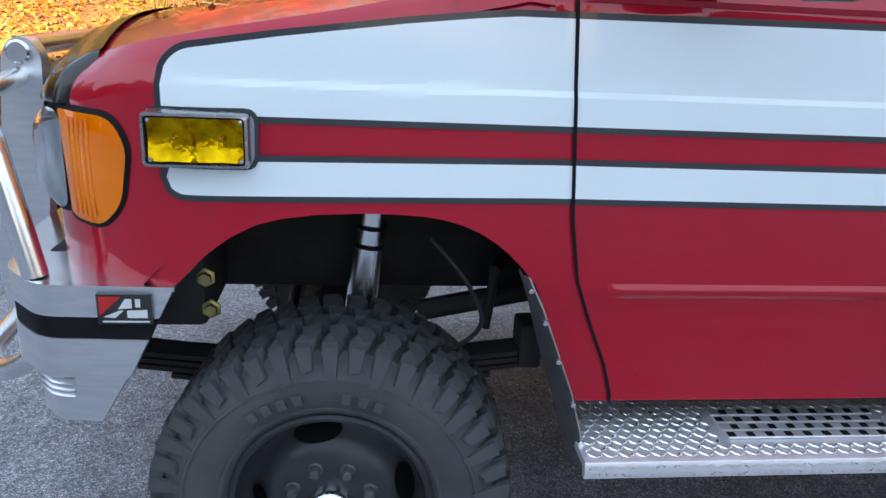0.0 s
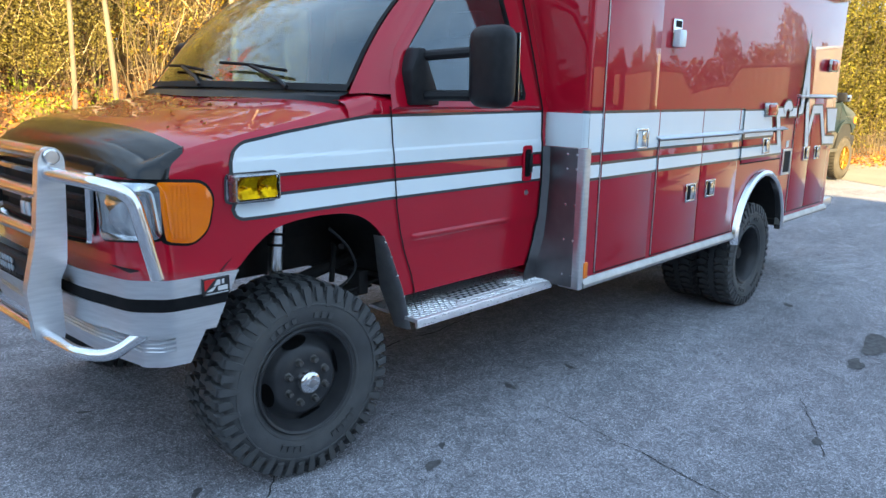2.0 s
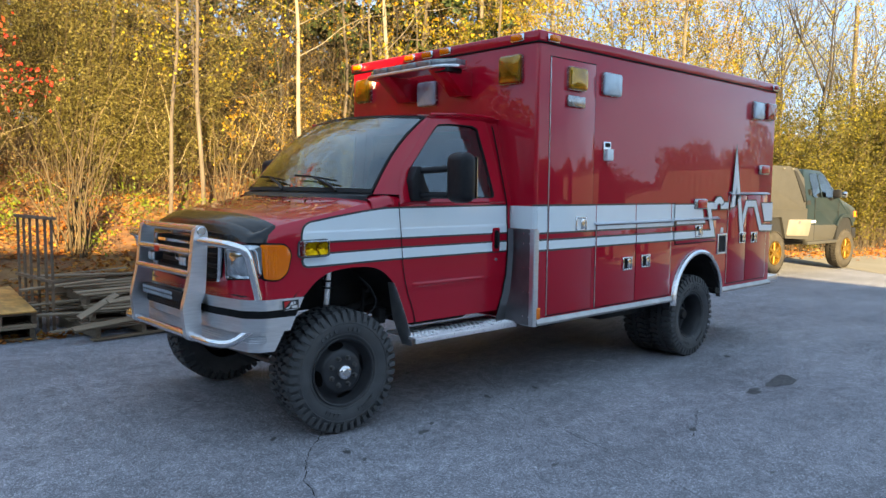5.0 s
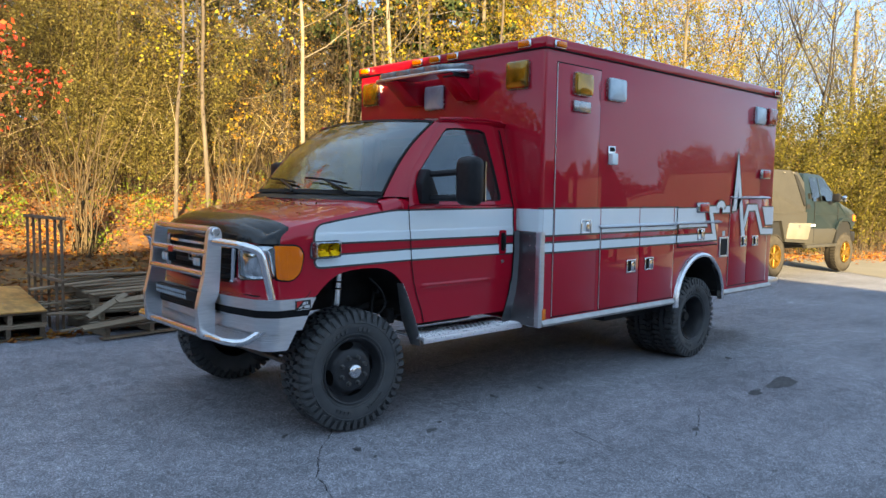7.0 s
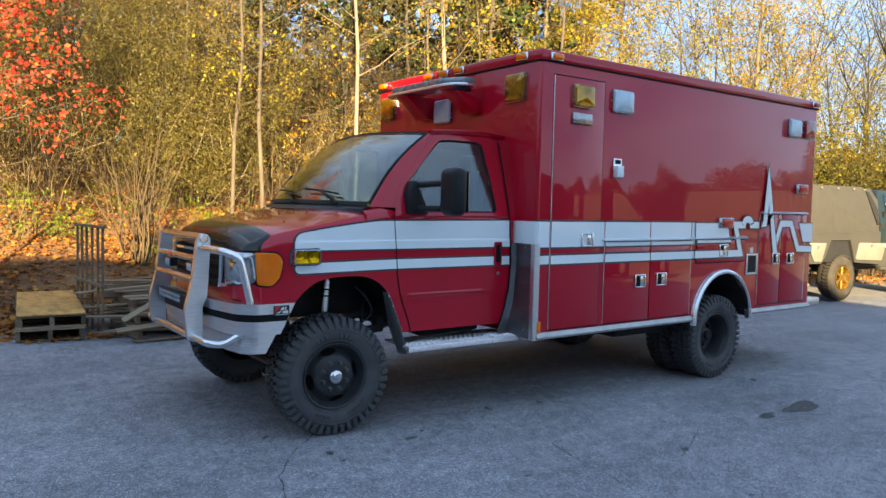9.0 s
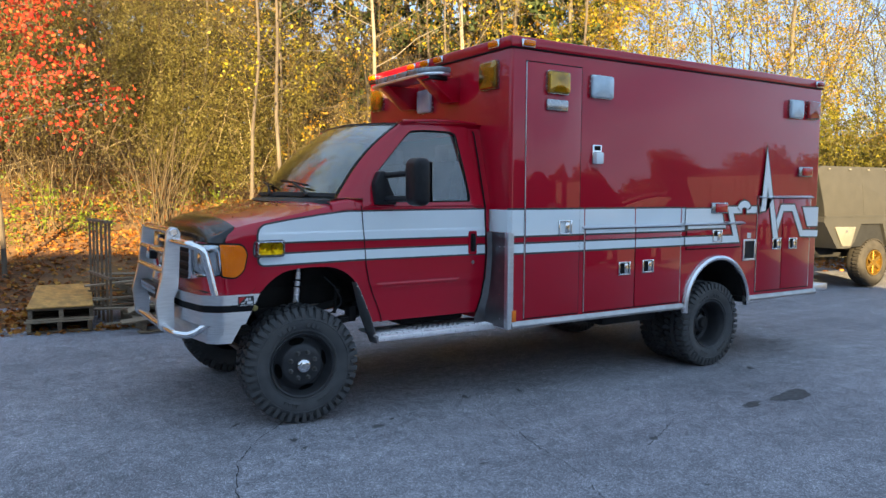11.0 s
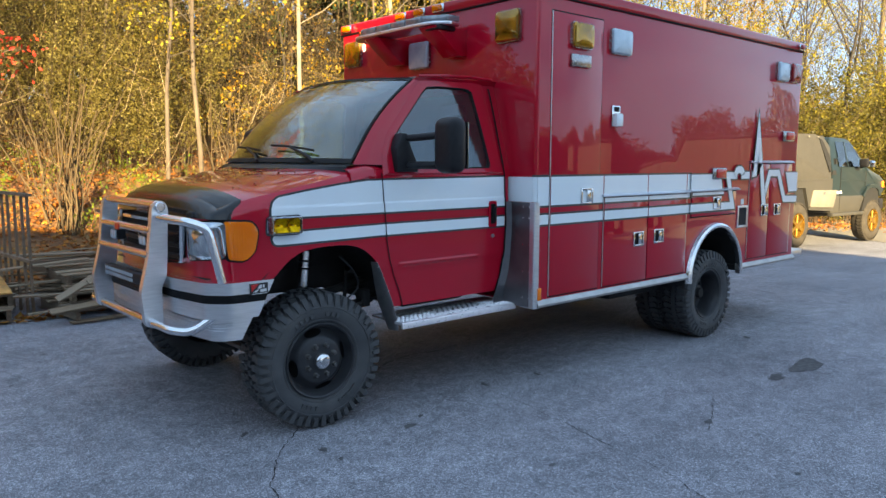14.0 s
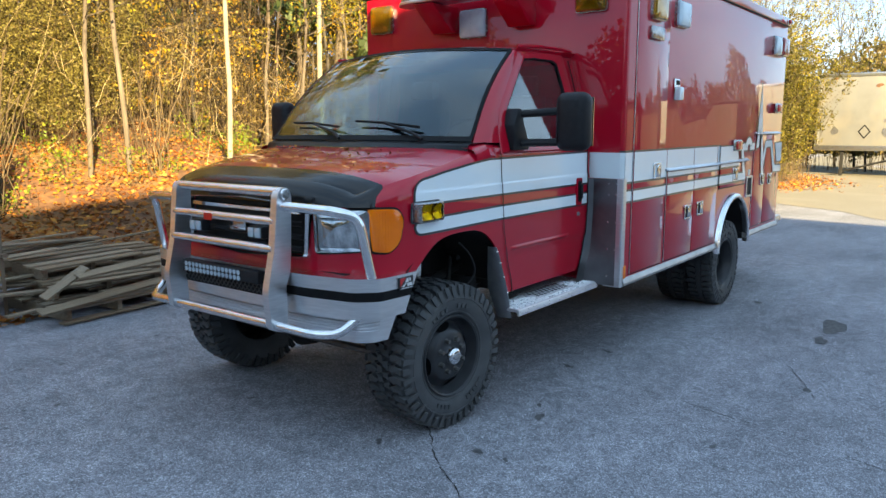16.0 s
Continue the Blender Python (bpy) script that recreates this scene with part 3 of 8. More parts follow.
def panel(name, x0, x1, z0, z1, d=0.010, label="", bright="lr"):
    """A flush door of the box with a dark gap round it and a bright edge."""
    b = bmesh.new()
    box(b, (x0 - 0.010, BY0 - 0.0025, z0 - 0.010), (x1 + 0.010, BY0 + 0.002, z1 + 0.010))
    gap = part("door_gasket", b, TRIM, amb)
    b = bmesh.new()
    box(b, (x0, BY0 - d, z0), (x1, BY0 + 0.001, z1), 0.004)
    door = part(name, b, RED, amb, label)
    for edge_, lo, hi in (("l", (x0 - 0.009, z0), (x0 - 0.003, z1)), ("r", (x1 + 0.003, z0), (x1 + 0.009, z1))):
        if edge_ not in bright:
            continue
        b = bmesh.new()
        box(b, (lo[0], BY0 - 0.007, lo[1]), (hi[0], BY0 - 0.001, hi[1]))
        part("edge_trim", b, ALU, door, "thin aluminium door edge")
    return door


def latch(x, z, parent):
    """A recessed paddle latch in a chrome frame."""
    b = bmesh.new()
    y = BY0 - 0.010
    for lo, hi in (((-0.075, -0.062), (-0.058, 0.062)), ((0.058, -0.062), (0.075, 0.062)), ((-0.058, -0.062), (0.058, -0.047)), ((-0.058, 0.047), (0.058, 0.062))):
        box(b, (x + lo[0], y - 0.012, z + lo[1]), (x + hi[0], y + 0.003, z + hi[1]), 0.004)
    fr = part("latch_frame", b, CHROME, parent, "chrome latch frame")
    b = bmesh.new()
    box(b, (x - 0.058, y - 0.002, z - 0.047), (x + 0.058, y + 0.002, z + 0.047))
    part("latch_recess", b, TRIM, fr)
    b = bmesh.new()
    box(b, (x - 0.002, y - 0.013, z - 0.045), (x + 0.045, y - 0.001, z + 0.045), 0.006)
    part("latch_paddle", b, CHROME, fr, "chrome latch paddle")


d1 = panel("access_door", 1.838, 2.43, 0.66, 2.765, label="tall red access door", bright="l")
d2 = panel("compartment_door", 2.503, 3.117, 0.66, 1.385, label="red compartment door", bright="l")
d3 = panel("compartment_door", 3.129, 3.742, 0.66, 1.385, label="red compartment door", bright="r")
d4 = panel("side_hatch", 3.835, 4.655, 1.165, 1.385, label="red hatch above the wheel", bright="")
d5 = panel("rear_compartment_door", 4.935, 5.36, 0.68, 1.655, label="red rear compartment door", bright="l")
d6 = panel("rear_compartment_door", 5.372, 5.875, 0.68, 1.655, label="red rear compartment door", bright="r")
for x, z, d in ((2.263, 1.408, d1), (2.983, 1.021, d2), (3.29, 1.027, d3), (4.277, 1.282, d4), (5.263, 1.173, d5), (5.555, 1.168, d6)):
    latch(x, z, d)
for x0, x1, z in ((2.47, 3.765, 1.402), (3.765, 4.70, 1.408), (4.92, 5.90, 1.672)):
    bm = bmesh.new()
    prism(bm, [(BY0, z - 0.008), (BY0 - 0.030, z - 0.010), (BY0 - 0.034, z - 0.002), (BY0, z + 0.016)], "x", x0, x1)
    part("drip_moulding", bm, ALU, amb, "aluminium drip moulding")

# stripes on the box
def flat(pts, y, material, label, d=0.0012):
    b = bmesh.new()
    prism(b, pts, "y", y - d, y)
    return part("stripe", b, material, amb, label)
LEVELS = [(1.70, 1.826, 0.0), (1.838, 2.43, 0.010), (2.442, 2.492, 0.0), (2.503, 3.117, 0.010), (3.129, 3.742, 0.010), (3.756, 3.822, 0.0)]
for x0, x1, d in LEVELS:
    for z0, z1 in ((1.35, 1.562), (1.209, 1.280)):
        zz = 1.385 if (z1 > 1.5 and x0 in (2.503, 3.129)) else z0
        flat([(x0, z0 - 0.016), (x1, z0 - 0.016), (x1, min(z1 + 0.016, 1.385 if d and x0 > 2.45 and z1 < 1.5 else 9)), (x0, z1 + 0.016)] if zz == z0 else [(x0, z0 - 0.016), (x1, z0 - 0.016), (x1, 1.385), (x0, 1.385)], BY0 - d, OUTLINE, "dark outline of the stripe")
        flat([(x0, z0), (x1, z0), (x1, z1), (x0, z1)] if zz == z0 else [(x0, z0), (x1, z0), (x1, 1.384), (x0, 1.384)], BY0 - d - 0.001, WHITE, "white vinyl stripe")
        if zz != z0:
            flat([(x0, 1.40), (x1, 1.40), (x1, z1 + 0.016), (x0, z1 + 0.016)], BY0, OUTLINE, "dark outline of the stripe")
            flat([(x0, 1.415), (x1, 1.415), (x1, z1), (x0, z1)], BY0 - 0.001, WHITE, "white vinyl stripe")

# ---- wheels ----
def wheel(x, y_out, turn, dished, far):
    """One wheel: y_out is the outer face. Its parts are built round the origin and then set in place."""
    w = 0.27 if dished else 0.31
    m = Matrix.Translation((x, y_out, 0.43 + gz(x, y_out))) @ Matrix.Rotation(turn, 4, "Z") @ (Matrix.Rotation(math.pi, 4, "Z") if far else Matrix())
    b = bmesh.new()
    R = 0.405
    prof = [(0.232, 0.035), (0.245, 0.020), (0.28, 0.004), (0.32, -0.006), (0.352, -0.004), (0.378, 0.010), (R - 0.006, 0.028), (R, 0.06), (R, w / 2), (R, w - 0.06), (R - 0.006, w - 0.028), (0.36, w), (0.30, w), (0.232, w - 0.03)]
    lathe(b, prof, 72)
    # raised rings on the sidewall
    lathe(b, [(0.252, 0.018), (0.256, 0.010), (0.264, 0.008), (0.268, 0.012)], 72)
    lathe(b, [(0.338, -0.003), (0.341, -0.009), (0.347, -0.009), (0.350, -0.003)], 72)
    n = 44
    tight = 36 / n
    lug_meshes = []
    for side in (0, 1):
        yy = (lambda v: v) if side == 0 else (lambda v: w - v)
        for long_ in (True, False):
            for kind_ in range(2):
                q = bmesh.new()
                if kind_ == 0:
                    e0 = 0.012 if long_ else 0.022
                    ring = [(-0.066, e0), (0.046, e0), (0.084, 0.036), (0.110, 0.064), (0.062, 0.106), (-0.036, 0.092), (-0.020, 0.056)]
                    low = [q.verts.new(((R - 0.012) * math.sin(a), yy(v), (R - 0.012) * math.cos(a))) for a, v in ((a_ * tight, v_) for a_, v_ in ring)]
                    top = [q.verts.new(((R + (0.020 if v < 0.03 else 0.026)) * math.sin(a * 0.9), yy(v + (0.006 if v < 0.03 else 0)), (R + (0.020 if v < 0.03 else 0.026)) * math.cos(a * 0.9))) for a, v in ((a_ * tight, v_) for a_, v_ in ring)]
                    q.faces.new(top)
                    for i in range(7):
                        q.faces.new((low[i], low[(i + 1) % 7], top[(i + 1) % 7], top[i]))
                    r0 = 0.340 if long_ else 0.366
                    sl = [q.verts.new((r * math.sin(a * tight), yy(v), r * math.cos(a * tight))) for a, r, v in ((-0.060, R + 0.012, 0.010), (0.052, R + 0.012, 0.010), (0.052, r0, 0.003), (-0.040, r0 - 0.010, 0.003))]
                    so = [q.verts.new((r * math.sin(a * tight), yy(v), r * math.cos(a * tight))) for a, r, v in ((-0.055, R + 0.016, 0.002), (0.047, R + 0.016, 0.002), (0.046, r0 + 0.006, -0.010), (-0.034, r0 - 0.004, -0.010))]
                    q.faces.new(so)
                    for i in range(4):
                        q.faces.new((sl[i], sl[(i + 1) % 4], so[(i + 1) % 4], so[i]))
                else:
                    ring = [(-0.066, 0.100), (0.006, 0.116), (0.072, 0.104), (0.040, 0.150), (-0.044, 0.156)]
                    low = [q.verts.new(((R - 0.01) * math.sin(a), yy(v), (R - 0.01) * math.cos(a))) for a, v in ((a_ * tight, v_) for a_, v_ in ring)]
                    top = [q.verts.new(((R + 0.026) * math.sin(a * 0.9), yy(v), (R + 0.026) * math.cos(a * 0.9))) for a, v in ((a_ * tight, v_) for a_, v_ in ring)]
                    q.faces.new(top)
                    for i in range(5):
                        q.faces.new((low[i], low[(i + 1) % 5], top[(i + 1) % 5], top[i]))
                bmesh.ops.recalc_face_normals(q, faces=q.faces[:])
                me = bpy.data.meshes.new("tread_lug")
                q.to_mesh(me)
                q.free()
                me.materials.append(RUBBER)
                lug_meshes.append((me, side, long_, 0.07 * tight * kind_))
    tyre_bm = b
    b = bmesh.new()
    if dished:
        rim = [(0.238, 0.030), (0.243, 0.018), (0.236, 0.012), (0.226, 0.018), (0.218, 0.04), (0.205, 0.06), (0.200, 0.12), (0.196, 0.19), (0.17, 0.20), (0.15, 0.185), (0.10, 0.185), (0.08, 0.18), (0.078, 0.13), (0.06, 0.12), (0.0, 0.12)]
    else:
        rim = [(0.238, 0.030), (0.243, 0.018), (0.236, 0.010), (0.226, 0.016), (0.216, 0.045), (0.205, 0.075), (0.196, 0.085), (0.185, 0.082), (0.165, 0.060), (0.150, 0.040), (0.135, 0.030), (0.085, 0.026), (0.0, 0.026)]
    lathe(b, rim[::-1], 64)
    tb = m
    def place(bm_):
        bm_.transform(tb)
        return bm_
    rim_ob = part("wheel", place(b), WHEEL, amb, "satin black steel wheel with an off-road tyre")
    tyre_ob = part("tyre", place(tyre_bm), RUBBER, amb, "black mud-terrain tyre with deep lugs", 28)
    for me, side, long_, extra in lug_meshes:
        for k in range(n):
            if (k % 2 == 0) != long_:
                continue
            o = new("tread_lug", me)
            o.parent = tyre_ob
            o.matrix_basis = m @ Matrix.Rotation(2 * math.pi * (k + 0.5 * side) / n + extra, 4, "Y")
    # raised markings on the sidewall
    for a0, count, step in ((-0.62, 4, 0.125), (0.12, 3, 0.125), (2.3, 5, 0.11), (3.3, 4, 0.11)):
        for k in range(count):
            b = bmesh.new()
            a1 = a0 + step * k
            vs = [[b.verts.new((rr * math.sin(a1 + da), yy, rr * math.cos(a1 + da))) for rr, da in ((0.287, -0.036), (0.312, -0.036), (0.312, 0.036), (0.287, 0.036))] for yy in (0.004, -0.0085)]
            b.faces.new(vs[1])
            for i in range(4):
                b.faces.new((vs[0][i], vs[0][(i + 1) % 4], vs[1][(i + 1) % 4], vs[1][i]))
            part("sidewall_marking", place(b), RUBBER, tyre_ob)
    # hand holes
    for k in range(4 if not dished else 6):
        b = bmesh.new()
        a = 2 * math.pi * (k - 0.13) / (4 if not dished else 6)
        rr, yy = (0.176, 0.069) if not dished else (0.125, 0.183)
        c = Vector((rr * math.sin(a), yy - 0.003, rr * math.cos(a)))
        t1 = Vector((math.cos(a), 0, -math.sin(a)))
        t2 = Vector((math.sin(a), 0.85 if not dished else 0, math.cos(a))).normalized()
        sx, sz = (0.052, 0.024) if not dished else (0.03, 0.018)
        vs = [b.verts.new(c + t1 * sx * math.cos(q) + t2 * sz * math.sin(q)) for q in [2 * math.pi * i / 18 for i in range(18)]]
        vo = [b.verts.new(c - Vector((0, 0.003, 0)) + t1 * sx * 1.12 * math.cos(q) + t2 * sz * 1.2 * math.sin(q)) for q in [2 * math.pi * i / 18 for i in range(18)]]
        b.faces.new(vs)
        for i in range(18):
            b.faces.new((vs[i], vs[(i + 1) % 18], vo[(i + 1) % 18], vo[i]))
        part("hand_hole", place(b), HOLE, rim_ob, "dark oval hand hole")
    y_lug = 0.026 if not dished else 0.185
    for k in range(8):
        a = 2 * math.pi * (k + 0.5) / 8
        r = 0.098 if not dished else 0.09
        b = bmesh.new()
        lathe(b, [(0.0, -0.024), (0.010, -0.024), (0.014, -0.018), (0.014, 0.0), (0.019, 0.002), (0.019, 0.006)], 8, (r * math.sin(a), y_lug - 0.003, r * math.cos(a)))
        part("lug_nut", place(b), NUT, rim_ob)
    b = bmesh.new()
    if dished:
        lathe(b, [(0.0, 0.085), (0.045, 0.085), (0.052, 0.095), (0.055, 0.19)], 24)
        part("axle_hub", place(b), UNDER, rim_ob)
    else:
        lathe(b, [(0.0, -0.022), (0.034, -0.022), (0.045, -0.016), (0.052, -0.006), (0.054, 0.03)], 28)
        part("hub_cap", place(b), CHROME, rim_ob, "chrome locking hub")
        b = bmesh.new()
        lathe(b, [(0.0, -0.027), (0.018, -0.027), (0.020, -0.022)], 16)
        box(b, (-0.030, -0.028, -0.006), (0.030, -0.022, 0.006), 0.003)
        part("hub_dial", place(b), STEEL, rim_ob)
    return rim_ob


wheel(0.0, 0.03, radians(-4), False, False)
wheel(0.0, 2.03, radians(-4), False, True)
wheel(4.28, -0.20, 0, True, False)
wheel(4.28, 2.26, 0, True, True)
wheel(4.28, 0.10, 0, True, False)
wheel(4.28, 1.96, 0, True, True)

# ---- ground ----
bm = bmesh.new()
xs = [-300, -120, -60, -40, -30, -20, -14, -10, -8, -6, -5, -4, -3, -2, -1, 0, 1, 2, 3, 4, 5, 6, 8, 10, 12, 14, 18, 24, 32, 45, 70, 120, 300]
ys = [-300, -120, -60, -30, -20, -14, -10, -8, -6, -5, -4, -3, -2, -1, 0, 1, 2, 3, 4, 5, 6, 8, 12, 20, 40, 100, 300]
grid(bm, [[(x, y, gz(x, y)) for x in xs] for y in ys])
tagged(part("ground", bm, ASPHALT), "worn grey asphalt lot with cracks and dark spots", "asphalt", kind="structure")


def edge_y(x):
    """Where the asphalt ends and the wooded bank begins."""
    base = lerp_table([(-60, 4.5), (2, 4.25), (4, 4.3), (9, 5.5), (13, 6.7), (16.5, 6.0), (18.5, 4.9), (21, 3.6), (25, 3.9), (30, 5.4), (60, 9.0)], x)
    return base + 0.2 * math.sin(x * 0.7) + 0.12 * math.sin(x * 2.3)


def bank(x, y):
    d = y - edge_y(x)
    if d < 0:
        return gz(x, y) - 0.05
    w = max(0.0, min(1.0, (4.0 - x) / 3.0))
    rise = (1 - w) * (0.13 * min(d, 1.2) + 0.23 * max(0, min(d - 0.8, 14))) + w * (0.02 * min(d, 2.2) + 0.30 * max(0, min(d - 2.0, 11)))
    return gz(x, edge_y(x)) - 0.03 + rise * (1 if x < 6 else max(0.25, 1 - (x - 6) * 0.1)) + 0.07 * math.sin(x * 1.9 + y) * min(1, d) * 0.6 + 0.05 * math.sin(3.1 * y - x * 2.2) * min(1, d)


bm = bmesh.new()
bx = [-60, -40, -30, -24] + [-20 + 0.4 * i for i in range(110)] + [26, 30, 40, 60, 90]
grid(bm, [[(x, edge_y(x) - 0.2 + d, bank(x, edge_y(x) - 0.2 + d)) for x in bx] for d in (0, 0.2, 0.4, 0.7, 1, 1.4, 1.8, 2.3, 3, 4, 5, 6, 7, 8, 10, 12, 15, 20, 30, 60)])
tagged(part("bank", bm, LITTER), "leaf-strewn earth bank rising into the woods", "ground", kind="structure")

# ---- ambulance: front end ----
AMBER = mat("amber_lens", (0.98, 0.215, 0.0), 0.12, second=(0.84, 0.15, 0.0), scale=5, coat=0.5, spec=0.4)
YELLOW = mat("yellow_lens", (0.50, 0.26, 0.006), 0.12, 0.7, second=(0.16, 0.07, 0.003), scale=9, coat=1.0, bump=0.0012, bump_scale=12)
CLEAR = mat("clear_lens", (0.52, 0.63, 0.70), 0.22, 0.15, second=(0.36, 0.46, 0.54), scale=9, coat=0.6, bump=0.0008, bump_scale=14)
REDLENS = mat("red_lens", (0.35, 0.01, 0.012), 0.12, second=(0.22, 0.006, 0.008), scale=20, coat=1.0)
REDSIDE = mat("bright_red_lens", (0.62, 0.012, 0.014), 0.2, second=(0.42, 0.008, 0.010), scale=26, coat=0.4)
ORANGE = mat("orange_reflector", (0.85, 0.20, 0.01), 0.25, second=(0.75, 0.16, 0.01), scale=30, coat=0.3)
DIAMOND = mat("diamond_plate", (0.90, 0.88, 0.89), 0.40, 0.7, second=(0.78, 0.76, 0.78), scale=16, rough2=0.5)
TREAD = mat("bright_tread", (0.95, 0.95, 0.95), 0.24, 1.0, second=(0.84, 0.84, 0.85), scale=20, rough2=0.34)
DECAL = mat("decal_black", (0.012, 0.012, 0.012), 0.3, second=(0.018, 0.018, 0.018), scale=20, coat=0.5)
DECALRED = mat("decal_red", (0.55, 0.012, 0.012), 0.3, second=(0.5, 0.01, 0.01), scale=20, coat=0.5)
PRINT = mat("decal_white", (0.7, 0.7, 0.7), 0.4, second=(0.62, 0.62, 0.62), scale=20)


def wrap(pts, off, n=10):
    """A patch on the cab side, from an outline of (x, z)."""
    b = bmesh.new()
    cx, cz = sum(p[0] for p in pts) / len(pts), sum(p[1] for p in pts) / len(pts)
    rows = []
    for k in range(n + 1):
        t = k / n
        rows.append([(cx + (p[0] - cx) * t, side_y(cx + (p[0] - cx) * t, cz + (p[1] - cz) * t) - off(t), cz + (p[1] - cz) * t) for p in pts + pts[:1]])
    grid(b, rows)
    bmesh.ops.remove_doubles(b, verts=b.verts[:], dist=1e-5)
    return b


def outline(pts, rad, n=4):
    """A closed outline with rounded corners, in the plane."""
    out = []
    m = len(pts)
    for i in range(m):
        a, b_, c = Vector(pts[i - 1]), Vector(pts[i]), Vector(pts[(i + 1) % m])
        r = min(rad, 0.45 * (a - b_).length, 0.45 * (c - b_).length)
        p, q = b_ + (a - b_).normalized() * r, b_ + (c - b_).normalized() * r
        out += [tuple(p * (1 - t) ** 2 + b_ * 2 * t * (1 - t) + q * t * t) for t in [k / n for k in range(n + 1)]]
    dense = []
    for a, b_ in zip(out, out[1:] + out[:1]):
        d = math.dist(a, b_)
        k = max(1, int(d / 0.02))
        dense += [tuple(a[j] + (b_[j] - a[j]) * i / k for j in range(len(a))) for i in range(k)]
    return dense


# corner turn lamps
o1 = outline([(-0.562, 1.31), (-0.562, 1.328), (-0.545, 1.329), (-0.43, 1.327), (-0.398, 1.27), (-0.420, 1.15), (-0.470, 1.098), (-0.530, 1.104), (-0.546, 1.110), (-0.549, 1.13)], 0.045)
both("lamp_seal", wrap([(-0.48 + (p[0] + 0.48) * 1.13, 1.215 + (p[1] - 1.215) * 1.10) for p in o1], lambda t: 0.009 * (1 - t ** 12) + 0.002), TRIM, amb)
both("turn_lamp", wrap(o1, lambda t: 0.010 + 0.008 * (1 - t ** 4)), AMBER, amb, "amber corner turn lamp")
ribs = bmesh.new()
for k in range(5):
    x = -0.530 + 0.012 * k
    grid(ribs, [[(x + dx, side_y(x + dx, z) - o, z) for z in [1.118 + 0.20 * j / 8 for j in range(9)]] for dx, o in ((-0.004, 0.018), (0.0, 0.0205), (0.004, 0.018))])
both("lens_ribs", ribs, AMBER, amb, "ribbed front edge of the turn lamp", 60)
# warning lamps on the fenders: bezel, two bowls with bulbs, screws
fx, fz, fw, fh = -0.250, 1.301, 0.099, 0.0525
LAMPGOLD = mat("yellow_reflector", (0.85, 0.50, 0.012), 0.16, 1.0, second=(0.34, 0.16, 0.004), scale=26, bump=0.004, bump_scale=40)
PLATE = mat("grey_backing", (0.30, 0.31, 0.34), 0.3, second=(0.26, 0.27, 0.30), scale=12, coat=0.5)
gk = outline([(-0.362, 1.238), (-0.138, 1.240), (-0.136, 1.361), (-0.358, 1.357)], 0.028)
both("lamp_gasket", wrap(gk, lambda t: 0.0105), OUTLINE, amb, "dark outline round the fender lamp")
both("lamp_backing", wrap([(fx + (p[0] - fx) * 0.93, fz + (p[1] - fz) * 0.88) for p in gk], lambda t: 0.012), PLATE, amb)
o2 = outline([(-1, -1), (1, -1), (1, 1), (-1, 1)], 0.14)
b = bmesh.new()
grid(b, [[(fx + p[0] * fw * sx, y, fz + p[1] * fh * sz) for p in o2 + o2[:1]] for sx, sz, y in ((1.0, 1.0, 0.06), (1.0, 1.0, -0.010), (0.985, 0.97, -0.017), (0.93, 0.87, -0.018), (0.915, 0.845, -0.010))])
fl_b = both("fender_lamp", b, BEZEL, amb, "chrome fender lamp with a yellow twin lens")
b = bmesh.new()
grid(b, [[(fx + p[0] * fw * sx, y, fz + p[1] * fh * sz) for p in o2 + o2[:1]] for sx, sz, y in ((0.925, 0.86, -0.0115), (0.90, 0.82, -0.0135), (0.885, 0.79, -0.011))])
for i, m_ in enumerate((b.copy(), mirrored(b, YC))):
    part("lens_gasket", m_, TRIM, fl_b[i])
for sx in (-1, 1):
    b = bmesh.new()
    hw, hh = fw * 0.445, fh * 0.80
    n = 12
    grid(b, [[(fx + sx * hw + hw * (2 * i / n - 1), -0.011 + 0.022 * max(0.0, 1 - ((2 * i / n - 1) ** 2 * 0.75 + (2 * j / n - 1) ** 2 * 0.8)) ** 0.8, fz + hh * (2 * j / n - 1)) for i in range(n + 1)] for j in range(n + 1)])
    for i, m_ in enumerate((b.copy(), mirrored(b, YC))):
        part("reflector_bowl", m_, LAMPGOLD, fl_b[i], "yellow mirrored bowl", 60)
    b = bmesh.new()
    box(b, (fx + sx * hw - 0.004, -0.002, fz - 0.004), (fx + sx * hw + 0.004, 0.020, fz + 0.004), 0.002)
    for i, m_ in enumerate((b.copy(), mirrored(b, YC))):
        part("bulb", m_, YELLOW, fl_b[i])
    for sz in (-1, 1):
        b = bmesh.new()
        lathe(b, [(0.0, -0.0155), (0.004, -0.015), (0.005, -0.010)], 8, (fx + sx * fw * 0.85, 0, fz + sz * fh * 0.72))
        for i, m_ in enumerate((b.copy(), mirrored(b, YC))):
            part("lamp_screw", m_, CHROME, fl_b[i])

# headlamps and grille on the nose
NOSEBYY = [(p.y, p.x) for p in NOSECURVE if p.y > 0.031]
def nose(y, z, out=0.0):
    yy = y if y <= YC else 2 * YC - y
    return (lerp_table(NOSEBYY, yy) - out, y, z)
def on_nose(o, out, inner=None):
    b = bmesh.new()
    cy, cz = sum(p[0] for p in o) / len(o), sum(p[1] for p in o) / len(o)
    grid(b, [[nose(cy + (p[0] - cy) * t, cz + (p[1] - cz) * t, out(t)) for p in o + o[:1]] for t in (0.001, 0.3, 0.6, 0.85, 1.0)])
    return b
hl = outline([(0.158, 1.115), (0.465, 1.085), (0.475, 1.318), (0.158, 1.325)], 0.03)
